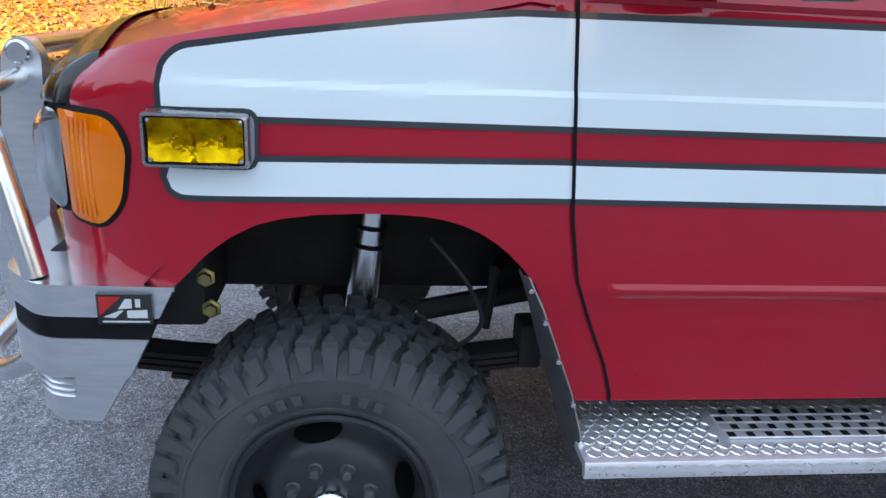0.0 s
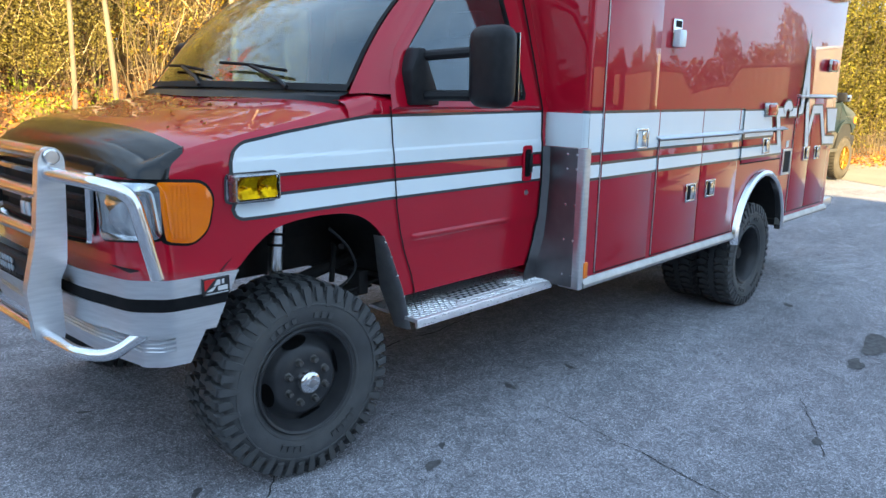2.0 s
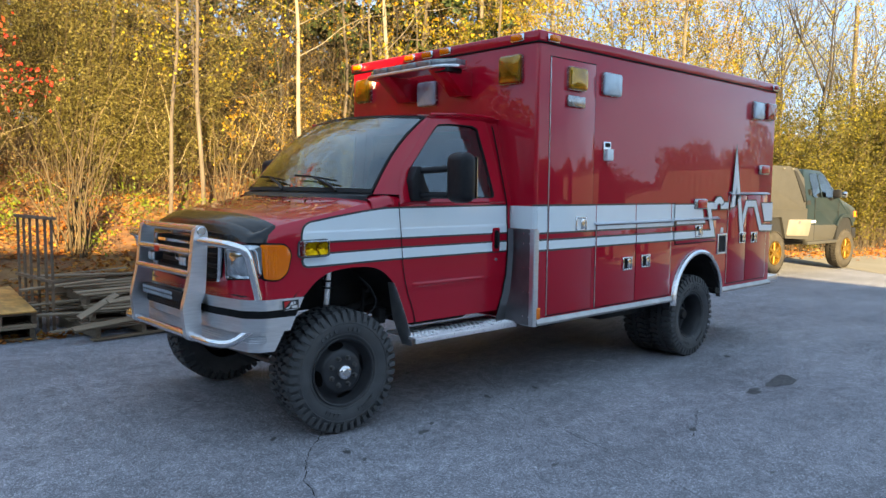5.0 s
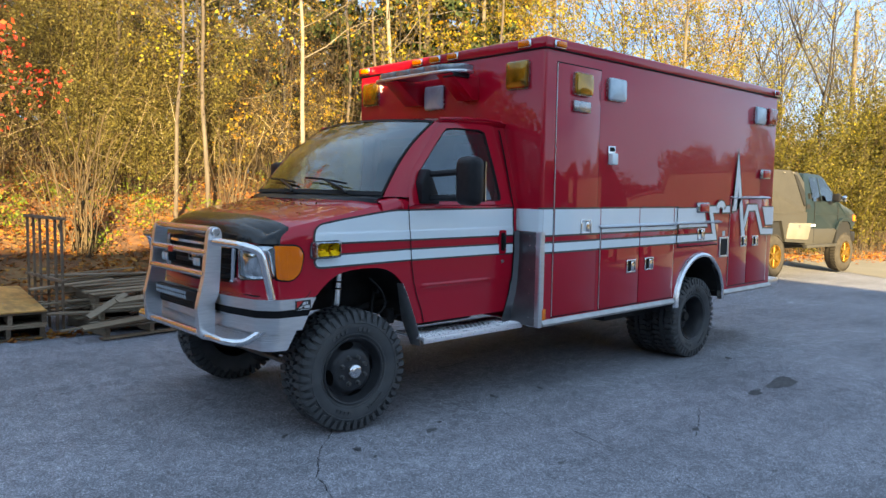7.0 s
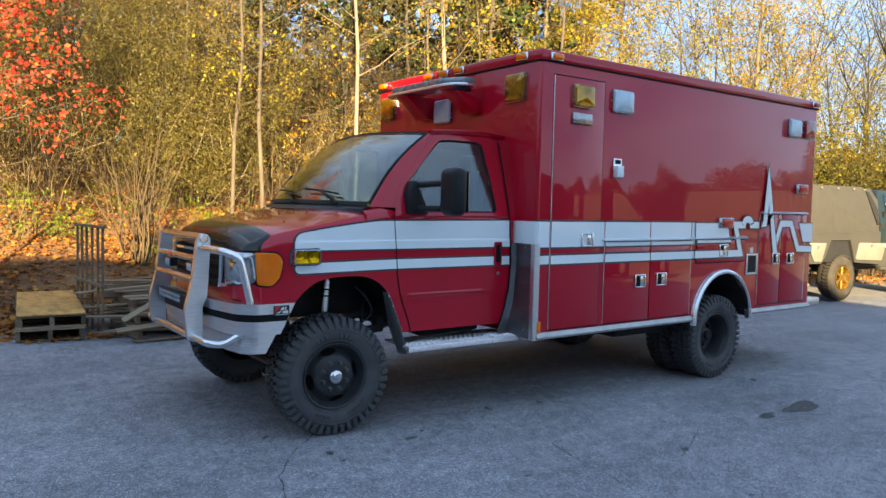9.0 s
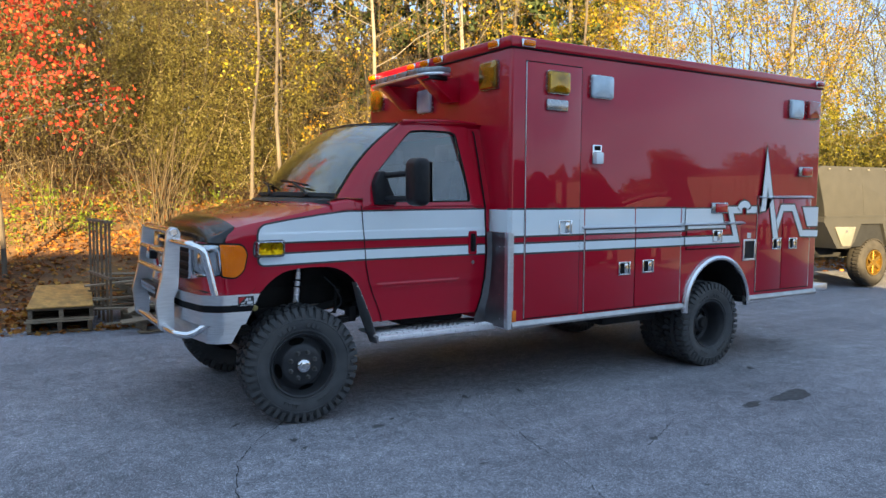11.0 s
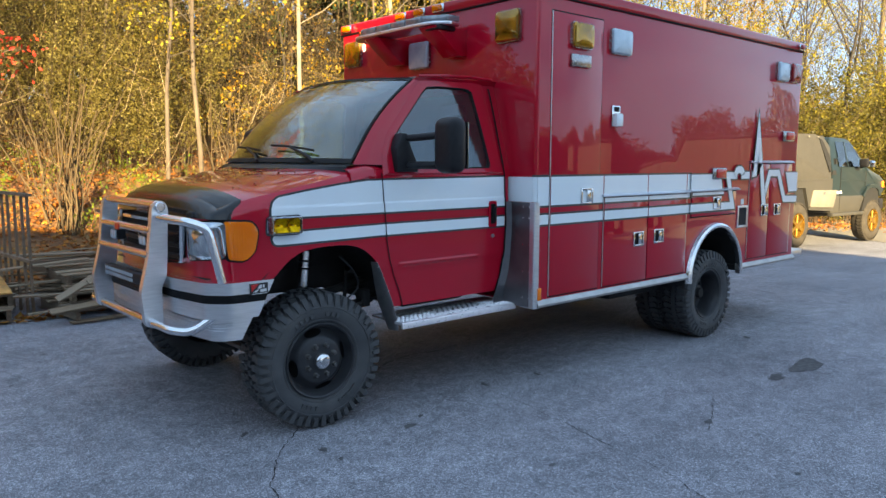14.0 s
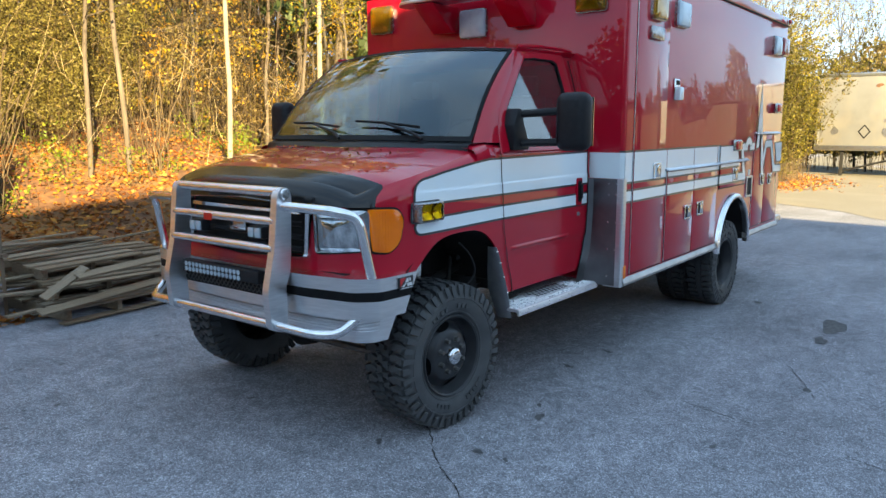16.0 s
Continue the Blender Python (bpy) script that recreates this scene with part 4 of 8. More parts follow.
both("headlamp_recess", on_nose([(0.305 + (p[0] - 0.305) * 1.05, 1.205 + (p[1] - 1.205) * 1.08) for p in hl], lambda t: 0.004), TRIM, amb)
HEADLENS = mat("headlamp_lens", (0.80, 0.84, 0.86), 0.07, 0.9, second=(0.16, 0.19, 0.21), scale=9, detail=2.0, coat=1.0, mapping=(1, 2.2, 0.7))
both("headlamp", on_nose(hl, lambda t: 0.012 + 0.035 * (1 - t ** 3)), HEADLENS, amb, "clear headlamp with a bright reflector")
gl = outline([(0.50, 1.06), (YC, 1.03), (1.56, 1.06), (1.58, 1.34), (YC, 1.365), (0.48, 1.34)], 0.03)
b = bmesh.new()
grid(b, [[nose(YC + (p[0] - YC) * s, 1.20 + (p[1] - 1.20) * s, d) for p in gl + gl[:1]] for s, d in ((1.0, 0.0), (1.0, 0.030), (0.975, 0.042), (0.945, 0.032), (0.94, 0.005))])
part("grille_frame", b, CHROME, amb, "chrome grille frame")
b = bmesh.new()
cg = [nose(YC + (p[0] - YC) * 0.93, 1.20 + (p[1] - 1.20) * 0.93, 0.006) for p in gl]
b.faces.new([b.verts.new(p) for p in cg])
part("grille_backing", b, UNDER, amb)
for z in (1.10, 1.165, 1.235, 1.30):
    b = bmesh.new()
    pts = [nose(0.54 + 0.98 * k / 16, z, 0.022) for k in range(17)]
    grid(b, [[(p[0] - (0.012 if j in (1, 2) else 0), p[1], p[2] + dz) for p in pts] for j, dz in enumerate((-0.016, -0.010, 0.010, 0.016))])
    part("grille_bar", b, CHROME if z > 1.29 else BLACK, amb)
b = bmesh.new()
box(b, (-0.735, YC - 0.07, 1.17), (-0.70, YC + 0.07, 1.25), 0.01)
part("grille_badge", b, CHROME, amb)

# ---- bumper ----
def bumper_plan(s):
    """The bumper's face from its end to the middle."""
    pts = [(-0.32, 0.035), (-0.60, 0.045), (-0.70, 0.15), (-0.755, 0.45), (-0.775, YC)]
    return rounded([(p[0], p[1], 0) for p in pts], 0.04, 5)
bp = bumper_plan(0)
def bumper_band(name, z0, z1, inset, material, label="", cutback=0.0, cut2=0.0):
    b = bmesh.new()
    n = len(bp)
    rows = []
    for z, shift in ((z0, cutback), (z1, cut2)):
        row = []
        for i, p in enumerate(bp):
            q = Vector((p.x, p.y, 0))
            d = Vector((0.0 if i < 3 else inset * min(1, max(0, (p.y - 0.05) / 0.15)), inset * max(0, 1 - max(0, (p.y - 0.05) / 0.15)), 0))
            q = q + d
            if i == 0:
                q.x -= shift
            row.append((q.x, q.y, z))
        rows.append(row)
    grid(b, rows)
    thick(b, 0.02)
    return both(name, b, material, amb, label)
bumper_band("bumper_face", 0.915, 0.985, 0.0, ALU, "brushed aluminium bumper", 0.035, 0.0)
bumper_band("bumper_strip", 0.862, 0.918, 0.004, TRIM, "black rubber bumper strip", 0.06, 0.035)
bumper_band("bumper_face", 0.775, 0.865, 0.0, ALU, "brushed aluminium bumper", 0.105, 0.06)
bumper_band("bumper_apron", 0.640, 0.778, 0.05, ALU, "ribbed aluminium apron", 0.19, 0.11)
for z in (0.70, 0.715, 0.73, 0.745):
    b = bmesh.new()
    pts = [(p.x + 0.05 * min(1, max(0, (p.y - 0.05) / 0.15)) - 0.002, p.y + 0.05 * max(0, 1 - max(0, (p.y - 0.05) / 0.15)) - 0.002, z) for p in bp[1:]]
    pts[0] = (pts[0][0], pts[0][1], z)
    tube(b, pts, 0.004, 6)
    both("apron_rib", b, ALU, amb)
b = bmesh.new()
grid(b, [[(p.x, p.y, 0.985) for p in bp], [(min(-0.36, max(p.x + 0.20, -0.46)), max(p.y, 0.20) if p.y < 0.3 else p.y, 0.99) for i, p in enumerate(bp)]])
thick(b, 0.01)
both("bumper_top", b, POLISHED, amb, "aluminium bumper top")
# the sticker: black plate with a red corner and pale strokes
b = bmesh.new()
box(b, (-0.475, 0.028, 0.905), (-0.365, 0.044, 0.972))
st, st2 = both("sticker", b, DECAL, amb, "small black sticker with red and white shapes")
for sgn, host in ((0, st), (1, st2)):
    for pts, mm in (([(-0.470, 0.967), (-0.425, 0.967), (-0.470, 0.925)], DECALRED), ([(-0.432, 0.940), (-0.418, 0.962), (-0.405, 0.962), (-0.405, 0.942)], PRINT), ([(-0.398, 0.962), (-0.388, 0.962), (-0.388, 0.944), (-0.398, 0.944)], PRINT),
                    ([(-0.462, 0.922), (-0.430, 0.936), (-0.422, 0.936), (-0.440, 0.920)], PRINT), ([(-0.415, 0.936), (-0.375, 0.938), (-0.375, 0.920), (-0.415, 0.920)], PRINT), ([(-0.465, 0.913), (-0.372, 0.913), (-0.372, 0.910), (-0.465, 0.910)], PRINT)):
        b = bmesh.new()
        prism(b, pts, "y", 0.0262, 0.0285)
        if sgn:
            b = mirrored(b, YC)
        part("sticker_shape", b, mm, host)

# ---- bull bar ----
def bpart(name, b_, *rest):
    b_.transform(Matrix.Translation((0.04, 0, 0)))
    return part(name, b_, *rest)
def bboth(name, b_, *rest):
    b_.transform(Matrix.Translation((0.04, 0, 0)))
    return both(name, b_, *rest)
for s in (0, 1):
    yy = 0.575 if s == 0 else 2 * YC - 0.575
    b = bmesh.new()
    prof = outline([(-0.845, 0.665), (-0.935, 0.690), (-0.955, 0.90), (-0.905, 1.10), (-0.87, 1.40), (-0.845, 1.44), (-0.80, 1.44), (-0.775, 1.40), (-0.79, 1.10), (-0.80, 0.98), (-0.83, 0.93), (-0.83, 0.70)], 0.03, 3)
    prism(b, prof, "y", yy - 0.024, yy + 0.024)
    bpart("bull_bar_upright", b, ALU, amb, "cast aluminium bull bar upright")
    for z, x, r in ((1.405, -0.825, 0.03), (1.385, -0.82, 0.026)):
        b = bmesh.new()
        yo = yy - 0.034 if s == 0 else yy + 0.034
        lathe(b, [(0.0, -0.006), (r * 0.8, -0.006), (r, 0.0), (r, 0.006)], 16, (x, yo, z))
        if z > 1.39:
            bpart("tube_cap", b, POLISHED, amb)
        else:
            b.free()
for z, x, r in ((1.415, -0.83, 0.027), (1.262, -0.865, 0.024), (1.118, -0.885, 0.024), (0.715, -0.90, 0.027)):
    b = bmesh.new()
    tube(b, [(x, 0.575, z), (x, 2 * YC - 0.575, z)], r, 14)
    bpart("bull_bar_tube", b, POLISHED, amb, "polished aluminium tube")
b = bmesh.new()
tube(b, rounded([(-0.84, 0.575, 1.345), (-0.80, 0.20, 1.335), (-0.72, 0.115, 1.30), (-0.655, 0.095, 0.985)], 0.16, 8), 0.026, 14)
bboth("headlamp_hoop", b, POLISHED, amb, "bent aluminium headlamp guard")
b = bmesh.new()
tube(b, rounded([(-0.90, 0.575, 0.715), (-0.88, 0.30, 0.705), (-0.80, 0.20, 0.70), (-0.66, 0.14, 0.80)], 0.14, 8), 0.025, 12)
bboth("lower_hoop", b, POLISHED, amb, "bent aluminium lower guard")
b = bmesh.new()
box(b, (-0.90, 0.70, 0.915), (-0.845, 1.40, 0.985), 0.008)
led = bpart("light_bar", b, BLACK, amb, "black housing of the front light bar")
for j in range(2):
    for i in range(15):
        b = bmesh.new()
        y, z = 0.86 + 0.035 * i, 0.934 + 0.031 * j
        lathe(b, [(0.0, 0.004), (0.010, 0.002), (0.0145, -0.004)], 10)
        b.transform(Matrix.Translation((-0.903, y, z)) @ Matrix.Rotation(radians(-90), 4, "Z"))
        bpart("light_cell", b, CLEAR, led)
MESHM = mat("expanded_metal", (0.05, 0.05, 0.05), 0.5, 0.6, second=(0.09, 0.09, 0.09), scale=40)
b = bmesh.new()
for i in range(26):
    for sgn in (-1, 1):
        y0 = 0.58 + 0.035 * i
        y1 = y0 + sgn * 0.06
        y1 = max(0.58, min(1.48, y1))
        tube(b, [(-0.838, y0, 0.85), (-0.838, y1, 0.915)], 0.0035, 4)
bpart("grille_mesh", b, MESHM, amb, "expanded metal mesh")
b = bmesh.new()
box(b, (-0.835, 0.57, 0.84), (-0.828, 1.49, 0.92))
bpart("mesh_backing", b, TRIM, amb)
for y in (0.76, 1.30):
    b = bmesh.new()
    box(b, (-0.86, y - 0.06, 1.155), (-0.80, y + 0.06, 1.225), 0.01)
    h = bpart("spot_lamp", b, BLACK, amb, "small twin spot lamp")
    for d in (-0.028, 0.028):
        b = bmesh.new()
        box(b, (-0.868, y + d - 0.024, 1.163), (-0.858, y + d + 0.024, 1.217), 0.006)
        bpart("spot_lens", b, CLEAR, h)
b = bmesh.new()
prism(b, [(1.10, 1.235), (1.17, 1.235), (1.17, 1.275), (1.10, 1.275)], "x", -0.893, -0.890)
bpart("bull_bar_badge", b, DECALRED, amb)

# ---- mirrors ----
b = bmesh.new()
box(b, (0.700, -0.415, 1.60), (0.835, -0.195, 1.955), 0.06, 4)
both("mirror_head", b, BLACK, amb, "black tow mirror head")
b = bmesh.new()
prism(b, [(0.575, 1.605), (0.76, 1.605), (0.74, 1.68), (0.70, 1.76), (0.66, 1.86), (0.62, 1.86), (0.575, 1.76)], "y", 0.0, 0.09, 0.01)
both("mirror_base", b, BLACK, amb, "black mirror mount")
for z0, z1 in ((1.825, 1.845), (1.645, 1.655)):
    b = bmesh.new()
    tube(b, [(0.66, 0.06, z0), (0.68, -0.04, z0 + 0.005), (0.76, -0.24, z1)], 0.024, 10)
    both("mirror_arm", b, BLACK, amb)
b = bmesh.new()
prism(b, [(-0.40, 1.63), (-0.21, 1.63), (-0.21, 1.925), (-0.40, 1.925)], "x", 0.834, 0.839)
both("mirror_glass", b, CHROME, amb, "mirror glass")

# ---- wipers ----
for y0, y1 in ((1.62, 1.05), (0.92, 0.42)):
    b = bmesh.new()
    s = lambda y, v: screen(min(1, (y - 0.15) / (YC - 0.15)) if y <= YC else min(1, (2 * YC - y - 0.15) / (YC - 0.15)), v)
    def at(y, v):
        p = s(y, v).copy()
        p.y = y
        return p + Vector((-0.03, 0, 0.02))
    tube(b, [at(y1, 0.0), at(y1 + 0.08, 0.05), at((y0 + y1) / 2 + 0.05, 0.13)], 0.010, 6)
    arm = part("wiper", b, BLACK, amb, "black windscreen wiper")
    b = bmesh.new()
    tube(b, [at(y1 + 0.05, 0.10), at((y0 + y1) / 2 + 0.05, 0.135), at(y0 + 0.05, 0.15)], 0.008, 6)
    part("wiper_blade", b, TRIM, arm)

# ---- door handle and keyhole ----
b = bmesh.new()
prism(b, outline([(1.445, 1.19), (1.525, 1.19), (1.525, 1.385), (1.445, 1.385)], 0.02), "y", 0.018, 0.034)
both("handle_plate", b, RED, amb)
b = bmesh.new()
prism(b, outline([(1.462, 1.215), (1.508, 1.215), (1.508, 1.365), (1.462, 1.365)], 0.015), "y", 0.012, 0.024)
both("handle_recess", b, TRIM, amb)
b = bmesh.new()
box(b, (1.482, -0.006, 1.235), (1.505, 0.014, 1.345), 0.008)
both("door_handle", b, BLACK, amb, "black door handle")
b = bmesh.new()
lathe(b, [(0.0, -0.006), (0.012, -0.006), (0.015, 0.0), (0.015, 0.012)], 16, (1.495, 0.028, 1.125))
both("door_lock", b, STEEL, amb)

# ---- mud flaps, steps, corner guards ----
b = bmesh.new()
curve = [(0.425, 1.02), (0.463, 0.945), (0.502, 0.85), (0.547, 0.74), (0.577, 0.64), (0.600, 0.535)]
grid(b, [[(x - 0.035 * (0.25 + 0.75 * (1 - abs(i - 3.2) / 3.5)), 0.03 + 0.12 * (0.35 + 0.65 * (1 - abs(i - 3.2) / 3.5)), z), (x - 0.012, 0.04, z), (x, 0.022, z)] for i, (x, z) in enumerate(curve)])
thick(b, 0.004)
fl = both("mud_flap", b, STEEL, amb, "bent aluminium mud flap")
for i in range(5):
    b = bmesh.new()
    x, z = curve[i][0] - 0.006, curve[i][1] - 0.03
    lathe(b, [(0.0, -0.004), (0.006, -0.003), (0.008, 0.002)], 8, (x + 0.01, 0.018, z))
    both("rivet", b, CHROME, amb)
SX0, SX1, SY0 = 0.572, 1.665, -0.055
b = bmesh.new()
prism(b, outline([(SY0, 0.560), (SY0 + 0.004, 0.603), (0.30, 0.610), (0.30, 0.595), (SY0 + 0.02, 0.585), (SY0 + 0.016, 0.560)], 0.006, 2), "x", SX0, SX1)
steps = both("running_board", b, DIAMOND, amb, "diamond plate running board")
def treads(nx, ny, x0, x1, y0, y1, z, skip):
    """Raised bars of the diamond plate, in alternating directions."""
    b = bmesh.new()
    for i in range(nx):
        for j in range(ny):
            cx, cy = x0 + (x1 - x0) * (i + 0.5) / nx, y0 + (y1 - y0) * (j + 0.5) / ny
            if skip(cx, cy):
                continue
            a = radians(45 if (i + j) % 2 else -45)
            l, w = 0.014, 0.0045
            c, s_ = math.cos(a), math.sin(a)
            base = [b.verts.new((cx + c * u - s_ * v, cy + s_ * u + c * v, z)) for u, v in ((-l, 0), (0, -w), (l, 0), (0, w))]
            tp = [b.verts.new((cx + c * u * 0.6 - s_ * v * 0.5, cy + s_ * u * 0.6 + c * v * 0.5, z + 0.003)) for u, v in ((-l, 0), (0, -w), (l, 0), (0, w))]
            b.faces.new(tp)
            for k in range(4):
                b.faces.new((base[k], base[(k + 1) % 4], tp[(k + 1) % 4], tp[k]))
    return b
b = treads(56, 13, SX0 + 0.01, SX1 - 0.01, SY0 + 0.012, 0.29, 0.6065, lambda x, y: 0.93 < x < 1.40 and 0.02 < y < 0.16)
pair = both("plate_tread", b, TREAD, amb, "raised diamond pattern")
for o in pair:
    o["kind"] = "stuff"
b = bmesh.new()
for i in range(56):
    cx = SX0 + 0.012 + (SX1 - SX0 - 0.02) * i / 55
    for j in range(2):
        z = 0.573 + 0.018 * j
        a = 1 if (i + j) % 2 else -1
        b.faces.new([b.verts.new(p) for p in ((cx - 0.010, SY0 - 0.0015, z - 0.006 * a), (cx, SY0 - 0.003, z - 0.003), (cx + 0.010, SY0 - 0.0015, z + 0.006 * a), (cx, SY0 - 0.003, z + 0.003))])
pair = both("edge_tread", b, TREAD, amb, "raised diamond pattern")
for o in pair:
    o["kind"] = "stuff"
for j in range(4):
    y = 0.030 + 0.034 * j
    b = bmesh.new()
    box(b, (0.95, y, 0.607), (1.39, y + 0.024, 0.612))
    g1 = both("step_grip", b, DIAMOND, amb, "black and bright step grip")
    for side in (0, 1):
        for i in range(9):
            b = bmesh.new()
            x = 0.952 + 0.049 * i + (0.024 if j % 2 else 0)
            box(b, (x, y + 0.001, 0.610), (min(1.389, x + 0.020), y + 0.021, 0.614), 0.002, 1)
            if side:
                b = mirrored(b, YC)
            part("grip_tooth", b, TRIM, g1[side])
# filler between cab and box, with a bright corner guard
b = bmesh.new()
rows = []
for k in range(13):
    z = 0.590 + (1.375 - 0.590) * k / 12
    u = min(1.0, max(0.0, (z - 0.60) / 0.26))
    u = u * u * (3 - 2 * u)
    xs_ = lerp_table(REARGAP, max(0.66, z))
    rows.append([(xs_ + 0.008, 0.045, z), (1.650 + (xs_ + 0.05 - 1.650) * u, 0.055 - 0.055 * u, z), (1.655, -0.10, z), (1.662, -0.222, z)])
grid(b, rows)
thick(b, 0.003)
both("filler_panel", b, FILLER, amb, "dull steel filler panel behind the cab")
b = bmesh.new()
prism(b, outline([(1.660, -0.10), (1.656, -0.234), (1.662, -0.240), (1.715, -0.240), (1.715, -0.2355), (1.672, -0.232), (1.668, -0.10)], 0.002, 1), "z", 0.582, 1.375)
gd = both("corner_guard", b, ALU, amb, "aluminium corner guard")
for z in (0.66, 0.86, 1.06, 1.26, 1.34):
    for y in (-0.13, -0.19):
        b = bmesh.new()
        box(b, (1.652, y - 0.006, z - 0.006), (1.658, y + 0.006, z + 0.006), 0.003)
        both("rivet", b, CHROME, amb)
b = bmesh.new()
prism(b, [(-0.20, 1.376), (0.06, 1.376), (0.06, 1.562), (-0.20, 1.562)], "x", 1.6765, 1.679)
both("stripe", b, WHITE, amb, "white vinyl stripe on the box front")
for z0, z1, mm, off in ((1.376, 1.562, WHITE, 0.0022), (1.376, 1.578, OUTLINE, 0.0012)):
    b = bmesh.new()
    grid(b, [[(BX0 + 0.036 - (0.036 + off) * math.cos(a), BY0 + 0.036 - (0.036 + off) * math.sin(a), z) for a in [math.pi / 2 * k / 10 for k in range(11)]] for z in (z0, z1)])
    both("stripe", b, mm, amb, "white vinyl stripe round the box corner" if mm is WHITE else "dark outline of the stripe", 60)
b = bmesh.new()
box(b, (1.700, BY0 - 0.018, 0.64), (1.745, BY0 - 0.001, 0.735), 0.005)
part("side_marker", b, ORANGE, amb, "orange side marker")

# ---- lower rail and fender arches ----
for x0, x1 in ((1.70, 3.84), (4.76, 6.03)):
    b = bmesh.new()
    prism(b, outline([(BY0 + 0.02, 0.585), (BY0 - 0.022, 0.585), (BY0 - 0.026, 0.605), (BY0 - 0.012, 0.630), (BY0 - 0.004, 0.642), (BY0 + 0.02, 0.642)], 0.004, 2), "x", x0, x1)
    both("rub_rail", b, RAIL, amb, "aluminium rub rail")
b = bmesh.new()
rows = []
for k in range(41):
    a = math.pi * (-0.02 + 1.04 * k / 40)
    ca, sa = math.cos(a), math.sin(a)
    rows.append([(4.30 + r * ca * (0.98 if sa > 0 else 0.98), y, 0.575 + r * sa * 0.98) for r, y in ((0.478, BY0 + 0.02), (0.472, BY0 - 0.030), (0.480, BY0 - 0.044), (0.498, BY0 - 0.046), (0.520, BY0 - 0.032), (0.528, BY0 - 0.004))])
grid(b, rows)
both("fender_arch", b, POLISHED, amb, "polished aluminium wheel arch trim")
b = bmesh.new()
box(b, (6.03, BY0 + 0.02, 0.60), (6.33, BY1 - 0.02, 0.68), 0.012)
part("rear_step", b, ALU, amb, "aluminium rear step bumper")

# ---- lamps and fittings on the box ----
def warn(at, size, face, lens, label):
    """A warning lamp in a bezel with four screws, facing -y or -x."""
    hw, hh = size[0] / 2, size[1] / 2
    def put(bm_):
        if face == "x":
            bm_.transform(Matrix.Rotation(radians(-90), 4, "Z"))
        bm_.transform(Matrix.Translation(at))
        return bm_
    o = outline([(-hw, -hh), (hw, -hh), (hw, hh), (-hw, hh)], 0.03)
    b = bmesh.new()
    prism(b, o, "y", -0.022, 0.002)
    base = part("warning_lamp", put(b), BEZEL, amb, label)
    b = bmesh.new()
    n = len(o)
    grid(b, [[(p[0] * s, d, p[1] * s) for p in o + o[:1]] for s, d in ((0.965, -0.020), (0.95, -0.036), (0.86, -0.046), (0.40, -0.051), (0.02, -0.052))])
    part("lens", put(b), lens, base)
    for sx in (-1, 1):
        for sz in (-1, 1):
            b = bmesh.new()
            lathe(b, [(0.0, -0.044), (0.007, -0.043), (0.009, -0.034)], 8, (sx * (hw - 0.028), 0, sz * (hh - 0.028)))
            part("screw", put(b), STEEL, base)
warn((2.150, BY0 - 0.010, 2.618), (0.25, 0.19), "y", YELLOW, "yellow warning lamp in a chrome bezel")
warn((2.655, BY0, 2.622), (0.27, 0.20), "y", CLEAR, "clear scene lamp in a chrome bezel")
warn((5.514, BY0, 2.614), (0.25, 0.20), "y", CLEAR, "clear scene lamp in a chrome bezel")
warn((5.828, BY0, 2.622), (0.24, 0.20), "y", REDLENS, "dark red warning lamp")
warn((BX0, 0.055, 2.672), (0.25, 0.235), "x", YELLOW, "yellow warning lamp on the box front")
warn((BX0, 2.07, 2.672), (0.25, 0.235), "x", YELLOW, "yellow warning lamp on the box front")
warn((BX0, 1.09, 2.562), (0.26, 0.225), "x", CLEAR, "clear lamp on the box front")
b = bmesh.new()
box(b, (2.03, BY0 - 0.035, 2.385), (2.262, BY0 - 0.008, 2.478), 0.008)
part("courtesy_lamp", b, BEZEL, amb, "chrome courtesy lamp")
for x, z in ((4.295, 1.562), (5.736, 1.948)):
    b = bmesh.new()
    box(b, (x - 0.125, BY0 - 0.030, z - 0.055), (x + 0.125, BY0, z + 0.055), 0.012)
    m_ = part("red_side_lamp", b, BEZEL, amb, "red lamp in a chrome housing")
    b = bmesh.new()
    box(b, (x - 0.075, BY0 - 0.042, z - 0.043), (x + 0.100, BY0 - 0.02, z + 0.043), 0.010)
    part("lens", b, REDSIDE, m_)
b = bmesh.new()
box(b, (2.565, BY0 - 0.016, 1.955), (2.675, BY0, 2.125), 0.008)
lk = part("door_latch", b, CHROME, amb, "chrome latch with a keypad")
b = bmesh.new()
box(b, (2.575, BY0 - 0.055, 1.955), (2.665, BY0 - 0.012, 2.06), 0.012)
part("latch_box", b, WHITE, lk)
b = bmesh.new()
box(b, (2.585, BY0 - 0.019, 2.075), (2.655, BY0 - 0.014, 2.112))
part("keypad", b, TRIM, lk)
b = bmesh.new()
for lo, hi in (((4.705, 1.012), (4.728, 1.235)), ((4.888, 1.012), (4.912, 1.235)), ((4.728, 1.012), (4.888, 1.034)), ((4.728, 1.213), (4.888, 1.235))):
    box(b, (lo[0], BY0 - 0.012, lo[1]), (hi[0], BY0, hi[1]), 0.003)
vt = part("fuel_recess_frame", b, ALU, amb, "aluminium framed recess")
b = bmesh.new()
box(b, (4.728, BY0 - 0.004, 1.034), (4.888, BY0 + 0.0, 1.213))
part("fuel_recess", b, UNDER, vt)
b = bmesh.new()
box(b, (4.775, BY0 - 0.003, 1.245), (4.835, BY0, 1.30))
part("fuel_label", b, PRINT, amb, "small white label")
